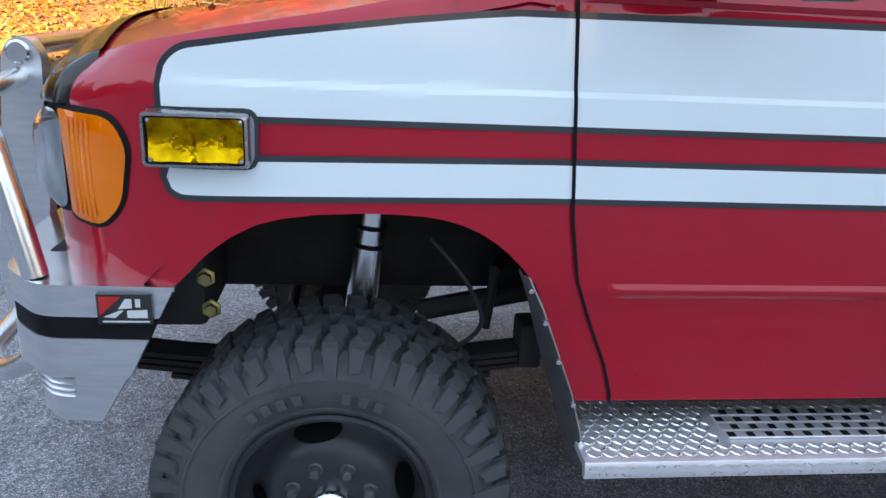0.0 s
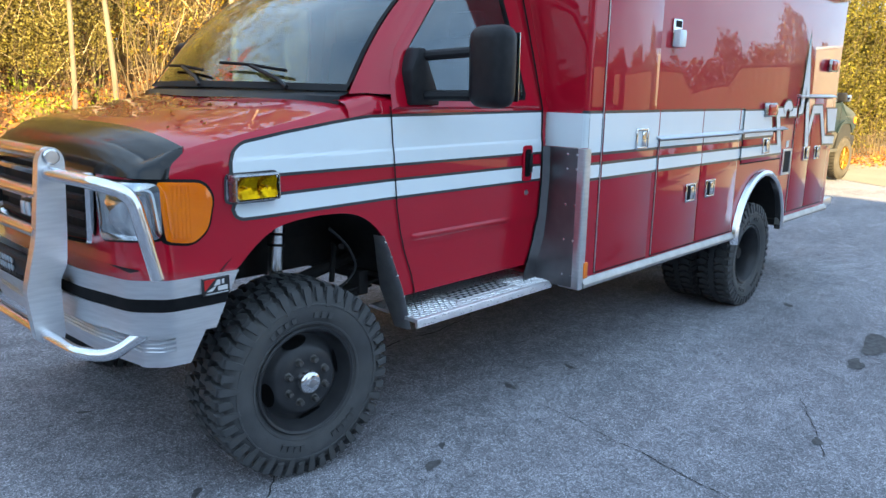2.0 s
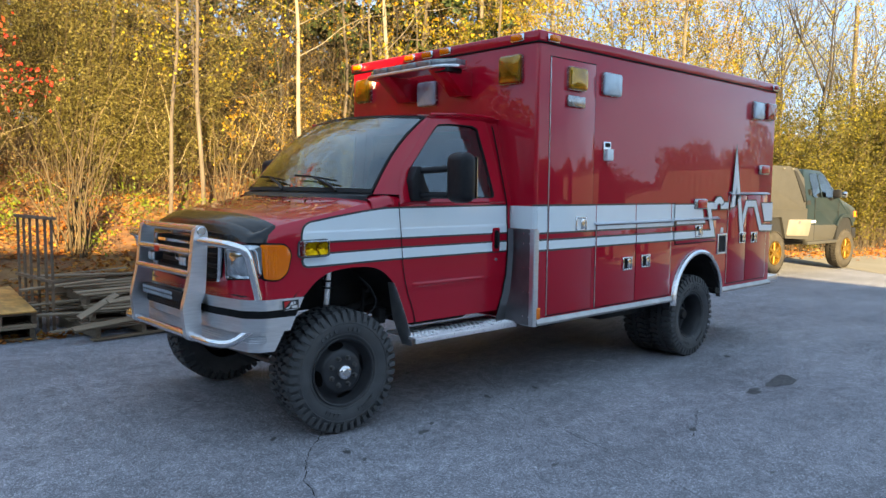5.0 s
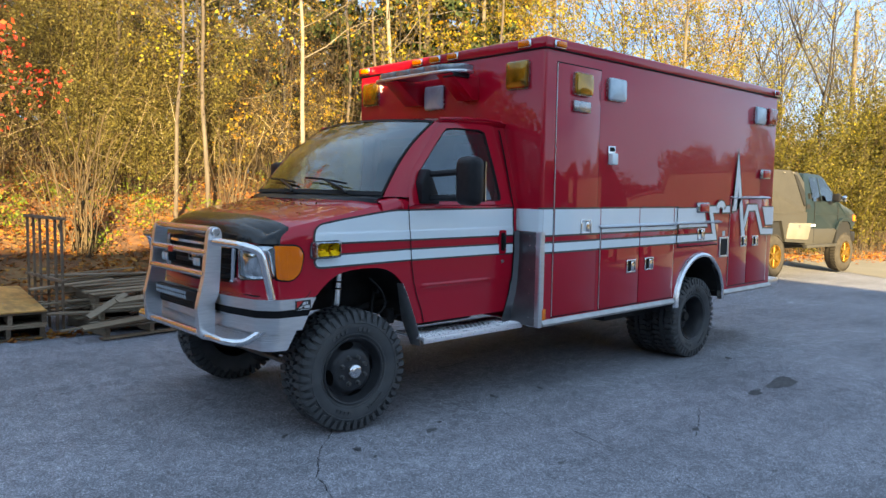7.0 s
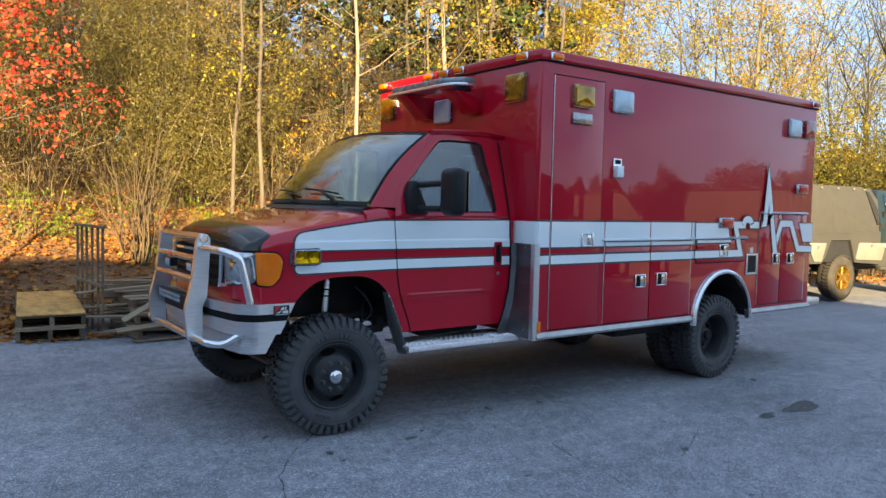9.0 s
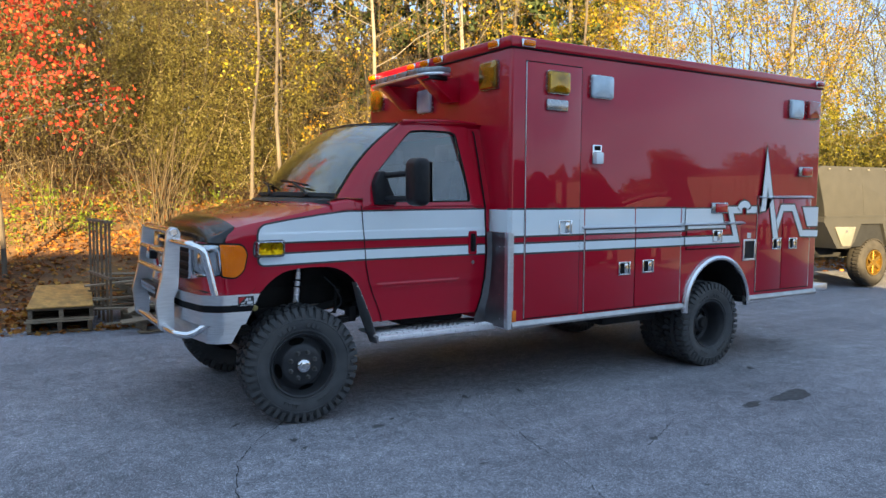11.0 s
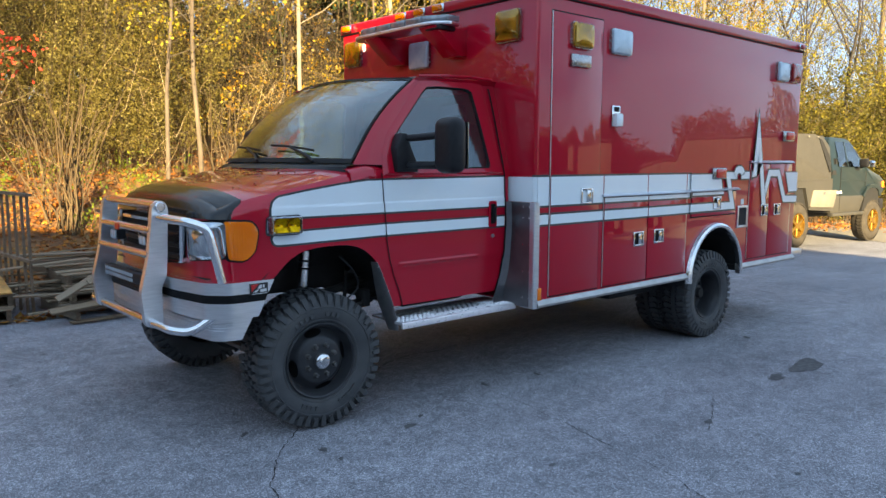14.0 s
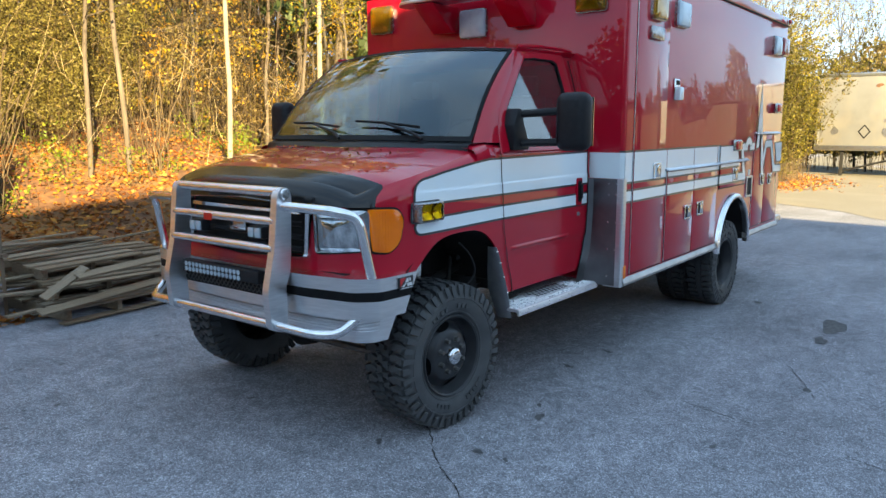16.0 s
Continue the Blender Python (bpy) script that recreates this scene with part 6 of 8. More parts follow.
def make_tree(seed, h, r, leafmaterial, nleaf, leafsize, bark, first=0.25, spread=0.28, limbs=22, label="", category="tree", conifer=False):
    """A tapered, slightly bent trunk with limbs, side twigs and loose leaves."""
    g = random.Random(seed)
    gn = np.random.default_rng(seed)
    t = thing("tree", (0, 0, 0), label, category, group="trees of the wood")
    bx_, by_ = g.uniform(-0.04, 0.04), g.uniform(-0.04, 0.04)
    ph = g.uniform(0, 6)
    def axis(z):
        return Vector((bx_ * z + 0.09 * math.sin(z * 0.7 + ph) + 0.03 * math.sin(z * 2.1), by_ * z + 0.09 * math.cos(z * 0.6 + ph) + 0.03 * math.cos(z * 1.9), z))
    b = bmesh.new()
    zs = [h * k / 14 for k in range(15)]
    pts = [axis(z) for z in zs]
    pts[0].z = -0.4
    tube(b, pts, r, 9, r * 0.15)
    part("trunk", b, bark, t)
    lines, rad, tips = [], [], []
    for i in range(limbs):
        z = h * (first + (1 - first) * (i + g.random()) / limbs)
        o = axis(z)
        a = g.uniform(0, 2 * math.pi)
        L = h * spread * (1.15 - 0.75 * z / h) * g.uniform(0.6, 1.2)
        up = g.uniform(0.15, 0.8) if not conifer else g.uniform(-0.25, 0.1)
        d = Vector((math.cos(a), math.sin(a), up)).normalized()
        line = [o + d * L * q + Vector((0, 0, 0.10 * L * q * q)) + Vector((g.uniform(-1, 1), g.uniform(-1, 1), g.uniform(-1, 1))) * 0.05 * L * q for q in (0, 0.25, 0.5, 0.75, 1.0)]
        lines.append(line)
        rad.append(max(0.006, r * 0.30 * (1.1 - z / h)))
        for s in range(3):
            q = g.uniform(0.3, 1.0)
            o2 = o + d * L * q
            d2 = (d + Vector((g.uniform(-1, 1), g.uniform(-1, 1), g.uniform(-0.5, 0.7)))).normalized()
            L2 = L * g.uniform(0.25, 0.5)
            l2 = [o2 + d2 * L2 * k / 4 + Vector((g.uniform(-1, 1), g.uniform(-1, 1), g.uniform(-1, 1))) * 0.03 * L2 * k for k in range(5)]
            lines.append(l2)
            rad.append(0.006)
            tips += l2[1:]
        tips += line[2:]
    ob = new("branchwork", stems_mesh("branchwork", lines, rad, bark, 3))
    ob.parent = t
    tips = np.array([tuple(p) for p in tips])
    pick = tips[gn.integers(0, len(tips), nleaf)] + gn.normal(size=(nleaf, 3)) * (0.16 if not conifer else 0.10)
    ob = new("crown", leaf_mesh("crown", pick, leafsize, seed, leafmaterial))
    ob.parent = t
    return t


def bare_tree(seed, h, r, leafmaterial, nleaf, leafsize, bark, label):
    """A forked tree whose limbs divide again and again, with few leaves left."""
    g = random.Random(seed)
    gn_ = np.random.default_rng(seed)
    t = thing("tree", (0, 0, 0), label, "tree", group="trees of the wood")
    lines, rad, tips = [], [], []

    def grow(o, d, length, radius, level):
        pts, p, dd = [o], o, d.copy()
        for k in range(4):
            dd = (dd + Vector((g.uniform(-1, 1), g.uniform(-1, 1), g.uniform(-0.5, 0.9))) * 0.16).normalized()
            p = p + dd * length / 4
            pts.append(p)
        lines.append([tuple(q) for q in pts])
        rad.append(radius)
        if level == 4:
            tips.extend(pts[1:])
            return
        for j in range((4, 4, 3, 2)[level]):
            q = pts[g.choice((2, 3, 4, 4))]
            side = Vector((g.uniform(-1, 1), g.uniform(-1, 1), g.uniform(-0.25, 0.8))).normalized()
            grow(q, (dd * 0.75 + side * 0.75).normalized(), length * g.uniform(0.5, 0.8), max(0.004, radius * g.uniform(0.4, 0.6)), level + 1)

    b_ = bmesh.new()
    trunk = [Vector((0.06 * math.sin(k * 1.3 + seed), 0.06 * math.cos(k * 1.1 + seed), h * 0.42 * k / 6 - (0.4 if k == 0 else 0))) for k in range(7)]
    tube(b_, trunk, r, 9, r * 0.62)
    part("trunk", b_, bark, t)
    for j in range(3):
        grow(trunk[-1 - (j % 2)], Vector((g.uniform(-0.55, 0.55), g.uniform(-0.55, 0.55), 1)).normalized(), h * g.uniform(0.24, 0.36), r * 0.58, 1)
    ob = new("branchwork", stems_mesh("branchwork", lines, rad, bark, 3))
    ob.parent = t
    tips = np.array([tuple(p) for p in tips])
    pick = tips[gn_.integers(0, len(tips), nleaf)] + gn_.normal(size=(nleaf, 3)) * 0.10
    ob = new("crown", leaf_mesh("crown", pick, leafsize, seed, leafmaterial))
    ob.parent = t
    return t


protos = [
    make_tree(1, 11, 0.05, YELLOWS, 1100, 0.058, BARK, 0.30, 0.24, 26, "slender tree with sparse yellow autumn leaves"),
    make_tree(2, 13, 0.06, YELLOWS, 800, 0.072, WHITEBARK, 0.3, 0.20, 22, "pale-barked tree with a few yellow leaves"),
    make_tree(3, 9, 0.045, OLIVES, 3000, 0.046, BARK, 0.1, 0.26, 30, "thin tree with small olive-brown leaves"),
    make_tree(4, 12, 0.075, OLIVES, 2600, 0.050, BARK, 0.2, 0.24, 28, "tall tree with thinning brown leaves"),
    make_tree(5, 10, 0.045, LIMES, 2600, 0.050, BARK, 0.25, 0.22, 30, "young tree with bright yellow-green leaves"),
    make_tree(6, 14, 0.15, PINE, 5200, 0.20, BARK, 0.20, 0.22, 46, "dark green pine in the wood", conifer=True),
    make_tree(7, 8, 0.07, GREENS, 3000, 0.080, BARK, 0.08, 0.30, 30, "leafy tree turning from green to yellow"),
    bare_tree(8, 11, 0.070, LIMES, 1100, 0.050, GREYBARK, "nearly bare tree with forked grey branches"),
    make_tree(9, 12, 0.14, GOLDS, 9000, 0.056, BARK, 0.2, 0.30, 44, "broad tree with golden olive leaves"),
    bare_tree(18, 9, 0.052, LIMES, 800, 0.050, GREYBARK, "thin bare tree with a few yellow leaves"),
]
fixed = [(7.2, 9.0, 1, 1.0), (5.15, 9.0, 1, 0.85), (3.2, 9.0, 0, 0.9), (2.6, 9.1, 4, 0.9), (11.4, 9.6, 0, 1.1), (7.6, 11.0, 0, 0.9), (9.6, 12.4, 3, 1.0),
         (11.5, 12.0, 0, 1.0), (13.5, 13.0, 4, 1.0), (-2.4, 12.8, 3, 1.0), (0.2, 12.6, 3, 1.0), (2.2, 11.0, 4, 0.9), (6.8, 9.0, 4, 0.85), (11.0, 12.2, 5, 0.9), (13.2, 13.0, 5, 0.95), (15.6, 14.2, 5, 0.9), (12.4, 10.6, 4, 0.95), (16.2, 11.6, 8, 0.95), (9.4, 11.0, 9, 1.0), (19.0, 9.8, 4, 1.15), (17.6, 9.2, 4, 0.9), (21.0, 10.5, 0, 1.1), (14.6, 9.6, 4, 1.0), (16.0, 9.0, 0, 1.0), (20.5, 9.0, 4, 0.8), (13.2, 10.4, 4, 0.9), (8.5, 15.5, 5, 0.95), (10.5, 16.5, 5, 1.0), (12.5, 15.5, 5, 0.9), (6.2, 15.5, 5, 0.9), (35.5, 5.6, 9, 1.0), (37.0, 3.9, 7, 0.9), (34.5, 3.0, 9, 0.9), (33.0, 7.0, 0, 0.9), (38.5, 5.0, 7, 1.0)]
g = random.Random(11)
spots = list(fixed)
for i in range(52):
    x = g.uniform(-11, 14)
    y = edge_y(min(x, 14)) + (g.uniform(4.2, 17) if x > 3.5 else g.uniform(8.8, 17))
    k = g.choice([0, 2, 2, 2, 3, 3, 4, 9] if x > 4 else [2, 2, 2, 3, 3, 9, 9])
    spots.append((x, y, k, g.uniform(0.75, 1.15)))
for i in range(9):
    x = g.uniform(12, 19)
    spots.append((x, edge_y(x) + g.uniform(2.0, 9), g.choice([4, 4, 0, 6, 8]), g.uniform(0.8, 1.1)))
for i in range(30):
    x = g.uniform(18, 44)
    spots.append((x, edge_y(x) + g.uniform(1.0, 10), g.choice([7, 7, 9, 9]), g.uniform(0.9, 1.25)))
for i in range(10):
    x = g.uniform(17, 32)
    spots.append((x, edge_y(x) + g.uniform(0.6, 3.5), 6, g.uniform(0.45, 0.65)))
for i in range(14):
    spots.append((g.uniform(20, 80), g.uniform(-60, -48), g.choice([7, 7, 3, 9]), g.uniform(0.7, 1.0)))
used = set()
for x, y, k, s in spots:
    m = Matrix.Translation((x, y, (bank(x, y) if y > 0 else gz(x, y)) - 0.02)) @ Matrix.Rotation(g.uniform(0, 6.28), 4, "Z") @ Matrix.Scale(s, 4)
    if k not in used:
        used.add(k)
        protos[k].matrix_basis = m
    else:
        copy_thing(protos[k], m).scale = (s, s, s)
red = make_tree(21, 5.9, 0.04, REDS, 5200, 0.048, BARK, 0.25, 0.29, 24, "small tree with bright red leaves")
red.matrix_basis = Matrix.Translation((-1.6, 7.4, bank(-1.6, 7.4)))

# thicket of stems and small leaves on the bank
gn = np.random.default_rng(3)
def ground_of(x, y):
    return np.array([bank(float(a), float(b_)) for a, b_ in zip(x, y)])
def thicket(name, n, xr, dr, hr, nleaf, leafsize, leafmaterial, label, seed, lean=0.22, stem=(0.004, 0.014), corners=3):
    q = np.random.default_rng(seed)
    x = q.uniform(*xr, n)
    clump = np.sin(x * 1.7 + seed) + np.sin(x * 0.63 + 2 * seed)
    y = np.array([edge_y(float(a)) for a in x]) + q.uniform(*dr, n)
    z = ground_of(x, y)
    h = q.uniform(*hr, n) * (1 + 0.22 * clump)
    dx, dy = q.normal(0, lean, n), q.normal(0, lean, n)
    k = 6
    t_ = np.linspace(0, 1, k)
    P = np.empty((n, k, 3))
    P[:, :, 0] = x[:, None] + dx[:, None] * h[:, None] * t_ ** 1.5 + q.normal(0, 0.025, (n, k)) * h[:, None] * t_
    P[:, :, 1] = y[:, None] + dy[:, None] * h[:, None] * t_ ** 1.5 + q.normal(0, 0.025, (n, k)) * h[:, None] * t_
    P[:, :, 2] = z[:, None] - 0.05 + h[:, None] * t_ * (1 - 0.12 * t_ * (np.abs(dx) + np.abs(dy))[:, None])
    ob = new(name + "_stems", stems_mesh(name + "_stems", P, q.uniform(*stem, n), TWIG))
    tagged(ob, label, "brush", kind="stuff")
    if nleaf:
        per = 12
        ns = nleaf // per
        i = q.integers(0, n, ns)
        f = q.uniform(0.25, 1.0, ns)
        a = np.minimum((f * (k - 1)).astype(int), k - 2)
        c = P[i, a] + (P[i, a + 1] - P[i, a]) * (f * (k - 1) - a)[:, None] + q.normal(0, 0.10, (ns, 3))
        c = np.repeat(c, per, 0) + q.normal(0, 0.075, (ns * per, 3)) * np.array([1, 1, 0.7])
        ob = new(name + "_leaves", leaf_mesh(name + "_leaves", c, leafsize, seed, leafmaterial, corners=corners))
        tagged(ob, "small leaves of the brush on the bank", "leaves", kind="stuff")
thicket("tall_brush", 1500, (-12, 14), (6.6, 12.0), (1.6, 5.4), 230000, 0.034, OLIVES, "dense dry brush with small olive-brown leaves", 31, 0.30, (0.002, 0.008))
thicket("olive_brush", 560, (-6.0, 2.8), (6.2, 9.2), (3.0, 6.0), 330000, 0.029, OLIVEGREENS, "tall dense shrubs with tiny olive leaves", 35, 0.24, (0.002, 0.009))
thicket("leaning_brush", 90, (0.6, 4.2), (5.6, 6.6), (2.6, 4.6), 52000, 0.030, OLIVEGREENS, "slender shrubs with tiny olive leaves before the trunks", 39, 0.20, (0.002, 0.006))
thicket("low_brush", 300, (-12, 13), (3.6, 7.5), (0.3, 1.3), 7000, 0.04, OLIVES, "tangle of dry pale stems on the bank", 32, 0.45, (0.002, 0.006))
thicket("leafy_undergrowth", 80, (-3.0, 6.5), (3.8, 6.5), (0.3, 0.9), 5000, 0.04, FRESH, "low fresh green shrubs on the bank", 36, 0.3, (0.003, 0.006))
thicket("yellow_brush", 160, (3.6, 13), (5.5, 9.5), (1.5, 5.5), 7000, 0.058, YELLOWS, "saplings with yellow leaves", 33)
thicket("green_brush", 900, (16, 40), (-0.2, 6.0), (1.6, 3.4), 90000, 0.058, BUSHES, "thick dark olive bushes", 34)
thicket("tall_bushes", 420, (16.8, 24.0), (0.0, 2.8), (3.0, 4.9), 140000, 0.052, BUSHES, "tall rounded olive-green bushes beside the yard", 37, 0.30, (0.004, 0.012))
thicket("yard_bushes", 200, (24.0, 28.6), (-0.4, 1.7), (3.8, 5.0), 44000, 0.060, BUSHES, "tall olive bushes beside the trailer", 61, 0.14, (0.004, 0.012))
thicket("yard_bushes", 110, (24.0, 28.8), (-0.2, 1.8), (3.8, 5.3), 26000, 0.060, LIMES, "yellow-green bushes beside the trailer", 62, 0.14, (0.004, 0.012))
thicket("back_bushes", 120, (33.5, 38.0), (-4.5, 0.5), (4.2, 5.4), 26000, 0.085, BUSHES, "olive bushes behind the trailer", 63, 0.16, (0.005, 0.014))
thicket("lime_brush", 420, (11.5, 22), (2.2, 7.5), (4.0, 7.6), 110000, 0.052, LIMES, "tall brush with yellow-green leaves behind the van", 38, 0.22, (0.004, 0.014))


def tangle(name, n, xr, dr, zr, material, label, seed, thick_=(0.0018, 0.0055)):
    """Fine crooked twigs crossing each other in all directions above the bank."""
    q = np.random.default_rng(seed)
    x = q.uniform(*xr, n)
    y = np.array([edge_y(float(a)) for a in x]) + q.uniform(*dr, n)
    o = np.stack([x, y, ground_of(x, y) + q.uniform(*zr, n)], 1)
    d = q.normal(0, 1, (n, 3)) + np.array([0, 0, 0.5])
    d /= np.linalg.norm(d, axis=1, keepdims=True)
    length = q.uniform(0.35, 1.5, n)
    P = np.empty((n, 4, 3))
    for k in range(4):
        P[:, k] = o + d * (length * k / 3)[:, None] + q.normal(0, 0.05, (n, 3)) * length[:, None] * k / 3
    tagged(new(name, stems_mesh(name, P, q.uniform(*thick_, n), material)), label, "twigs", kind="stuff")


tangle("twig_tangle", 6000, (-9, 13), (5.6, 9.5), (0.3, 4.6), TWIG, "crossing dry twigs of the brush", 51)
tangle("dark_twigs", 5000, (-9, 13), (7.4, 11.0), (0.2, 4.2), SHADETWIG, "inner twigs coloured dark for the shade within the brush", 53, (0.003, 0.009))
tangle("pale_twigs", 900, (-8, 13), (4.6, 7.5), (0.1, 2.0), PALETWIG, "pale sunlit dry twigs and canes", 52)
n = 70000
x = gn.uniform(-10, 14, n)
y = np.array([edge_y(float(a)) for a in x]) + np.abs(gn.normal(0, 1, n)) * 4.2 + 0.15
c = np.stack([x, y, ground_of(x, y) + gn.uniform(0.0, 0.05, n)], 1)
tagged(new("fallen_leaves", leaf_mesh("fallen_leaves", c, 0.056, 41, LITTERLEAF, flat=True)), "orange and brown fallen leaves covering the bank", "leaves", kind="stuff")
n = 4500
x = gn.uniform(14, 30, n)
y = np.array([edge_y(float(a)) for a in x]) + gn.normal(0, 1, n) * 0.7 - 0.3
c = np.stack([x, y, np.maximum(ground_of(x, y), -0.01 * x + 0.018 * np.minimum(y, 8)) + gn.uniform(0.01, 0.05, n)], 1)
tagged(new("fallen_leaves", leaf_mesh("fallen_leaves", c, 0.07, 46, LITTERLEAF, flat=True)), "brown fallen leaves along the foot of the bushes", "leaves", kind="stuff")
# far woods
def woods(name, n, axis, lo, hi, near, depth, base, top, size, seed, material, label):
    """A distant belt of leaves whose height follows top(position along it)."""
    q = np.random.default_rng(seed)
    a = q.uniform(lo, hi, n)
    d = near + depth * q.uniform(0, 1, n)
    z = base + q.uniform(0, 1, n) ** 0.9 * top(a)
    c = np.stack([a, d, z] if axis == "x" else [d, a, z], 1)
    tagged(new(name, leaf_mesh(name, c, size, seed, material)), label, "woods", kind="stuff")
def ripple(a):
    return 2.0 * np.sin(a * 0.35) + 1.4 * np.sin(a * 0.9 + 1) + 0.7 * np.sin(a * 2.3)
woods("far_woods", 90000, "x", -40, 22, 25, 8, 1.0, lambda a: 11.5 + 1.2 * ripple(a) - 0.30 * np.clip(a - 5, 0, 40), 0.25, 42, OLIVES, "distant autumn woods")
woods("far_woods", 34000, "x", 20, 60, 20, 6, 0.0, lambda a: 5.5 + 0.5 * ripple(a), 0.20, 47, GREENS, "low distant woods behind the bushes")
woods("far_woods", 52000, "y", -60, 16, 56, 8, -0.6, lambda a: 6.4 + 0.7 * ripple(a) + 3.2 * np.exp(-((a + 15.5) / 1.8) ** 2) + 1.6 * np.exp(-((a + 25) / 5) ** 2), 0.32, 43, OLIVES, "distant autumn woods beyond the lot")
woods("far_woods", 70000, "x", 10, 100, -54, 8, -0.6, lambda a: 4.8 + 4.2 * np.exp(-((a - 54) / 9) ** 2) + 0.35 * ripple(a), 0.36, 44, OLIVES, "distant wooded hill across the road")
woods("far_woods", 26000, "y", -14, 30, -35, 9, -0.3, lambda a: 8.0 + ripple(a), 0.45, 45, OLIVES, "distant autumn woods closing the end of the lot")
lines, rad = [], []
for i in range(90):
    xx = gn.uniform(-45, 24)
    yy = 24 + gn.uniform(0, 8) - 0.05 * xx
    hh = gn.uniform(7, 15)
    lines.append([(xx + gn.normal(0, 0.15) * k, yy, 0.5 + hh * k / 5) for k in range(6)])
    rad.append(gn.uniform(0.06, 0.16))
tagged(new("far_trunks", stems_mesh("far_trunks", lines, rad, BARK, 5)), "distant bare trunks", "woods", kind="stuff")

# leaves and needles lying on the hood
qh = np.random.default_rng(8)
pts = []
for i in range(190):
    xx, uu = qh.uniform(-0.42, 0.30), qh.uniform(0.12, 1.88)
    yy = 0.14 + (YC - 0.14) * uu
    pts.append((xx, yy, hood_z(xx, uu if uu <= 1 else 2 - uu) + 0.004))
tagged(new("hood_leaves", leaf_mesh("hood_leaves", pts, 0.015, 8, LITTERLEAF, flat=True)), "small dry leaves lying on the hood", "leaves", kind="stuff")
lines, rad = [], []
for i in range(26):
    xx, uu, a = qh.uniform(-0.25, 0.10), qh.uniform(0.3, 1.7), qh.uniform(0, 6.28)
    yy = 0.14 + (YC - 0.14) * uu
    line = []
    for k in range(4):
        px, py = xx + math.cos(a + 0.25 * k) * 0.035 * k, yy + math.sin(a + 0.25 * k) * 0.035 * k
        u2 = (py - 0.14) / (YC - 0.14)
        line.append((px, py, hood_z(px, max(0.0, min(1.0, u2 if u2 <= 1 else 2 - u2))) + 0.005))
    lines.append(line)
    rad.append(0.0018)
tagged(new("hood_needles", stems_mesh("hood_needles", lines, rad, LITTERTWIG, 3)), "dry pine needles and twigs lying on the hood", "twigs", kind="stuff")

# ---- multi-stemmed shrub behind the pallets ----
def clump(x, y, seed, n, h):
    q = np.random.default_rng(seed)
    t_ = thing("shrub", (x, y, bank(x, y)), "leafless shrub with many pale stems", "shrub", group="shrubs on the bank")
    lines, rad = [], []
    for i in range(n):
        a, l = q.uniform(0, 6.28), q.uniform(0.1, 0.5)
        hh = h * q.uniform(0.5, 1.0)
        o = np.array([x + q.normal(0, 0.14), y + q.normal(0, 0.14), bank(x, y) - 0.1])
        lines.append([o + np.array([math.cos(a) * l * hh * k / 5 * (0.5 + 0.1 * k), math.sin(a) * l * hh * k / 5 * (0.5 + 0.1 * k), hh * k / 5]) + q.normal(0, 0.035, 3) for k in range(6)])
        rad.append(q.uniform(0.004, 0.017))
    for line, r_ in zip(lines, rad):
        ob = new("stem", stems_mesh("stem", [line], [r_], CANE, 6))
        ob.parent = t_
        ob.matrix_parent_inverse = t_.matrix_basis.inverted()
clump(0.70, 8.35, 1, 46, 2.5)
clump(-2.2, 8.4, 2, 14, 1.8)
clump(3.6, 9.0, 3, 14, 2.4)
clump(-0.9, 9.2, 4, 12, 2.2)

# ---- pallets and boards ----
WOOD = mat("weathered_wood", (0.32, 0.255, 0.185), 0.85, second=(0.16, 0.125, 0.09), scale=7, bump=0.004, bump_scale=60, mapping=(0.25, 3, 3), objrand=[(1.0, 0.95, 0.88), (0.55, 0.53, 0.50), (1.6, 1.52, 1.38), (0.80, 0.72, 0.60), (1.25, 1.2, 1.1), (0.45, 0.40, 0.35)])
PLY = mat("plywood", (0.70, 0.38, 0.12), 0.85, second=(0.50, 0.27, 0.085), scale=9, bump=0.002, bump_scale=40, mapping=(3, 0.8, 3), third=(0.34, 0.19, 0.075), scale3=2.6, spec=0.2)
def board_mesh():
    b = bmesh.new()
    box(b, (-0.5, -0.5, -0.5), (0.5, 0.5, 0.5))
    me = bpy.data.meshes.new("board")
    b.to_mesh(me)
    b.free()
    me.materials.append(WOOD)
    return me
BOARD = board_mesh()
DARKWOOD = mat("dark_damp_wood", (0.27, 0.19, 0.125), 0.85, second=(0.14, 0.098, 0.065), scale=7, bump=0.004, bump_scale=60, mapping=(3, 3, 0.3))
DARKBOARD = BOARD.copy()
DARKBOARD.materials.clear()
DARKBOARD.materials.append(DARKWOOD)
def board(parent, m, size, name="board"):
    o = new(name, BOARD)
    o.parent = parent
    o.matrix_basis = m @ Matrix.Diagonal((*size, 1))
    return o
def pallet(at, rot, label, tilt=0.0, ply=False, skew=0):
    t_ = thing("pallet", at, label, "pallet", group="wooden pallets")
    t_.matrix_basis = Matrix.Translation(at) @ Matrix.Rotation(rot, 4, "Z") @ Matrix.Rotation(tilt, 4, "X")
    r = random.Random(int(abs(at[0] * 100)) + skew)
    for z in (0.010, 0.125):
        n = 3 if z < 0.05 else 7
        for i in range(n):
            y = -0.5 + 1.0 * i / (n - 1)
            board(t_, pose(r.uniform(-0.02, 0.02), y, z, 0, 0, r.uniform(-1.5, 1.5)), (1.05 + r.uniform(-0.06, 0.05), 0.10, 0.018), "slat")
    for x in (-0.48, 0.0, 0.48):
        board(t_, pose(x, 0, 0.067), (0.045, 1.04, 0.092), "stringer")
    return t_
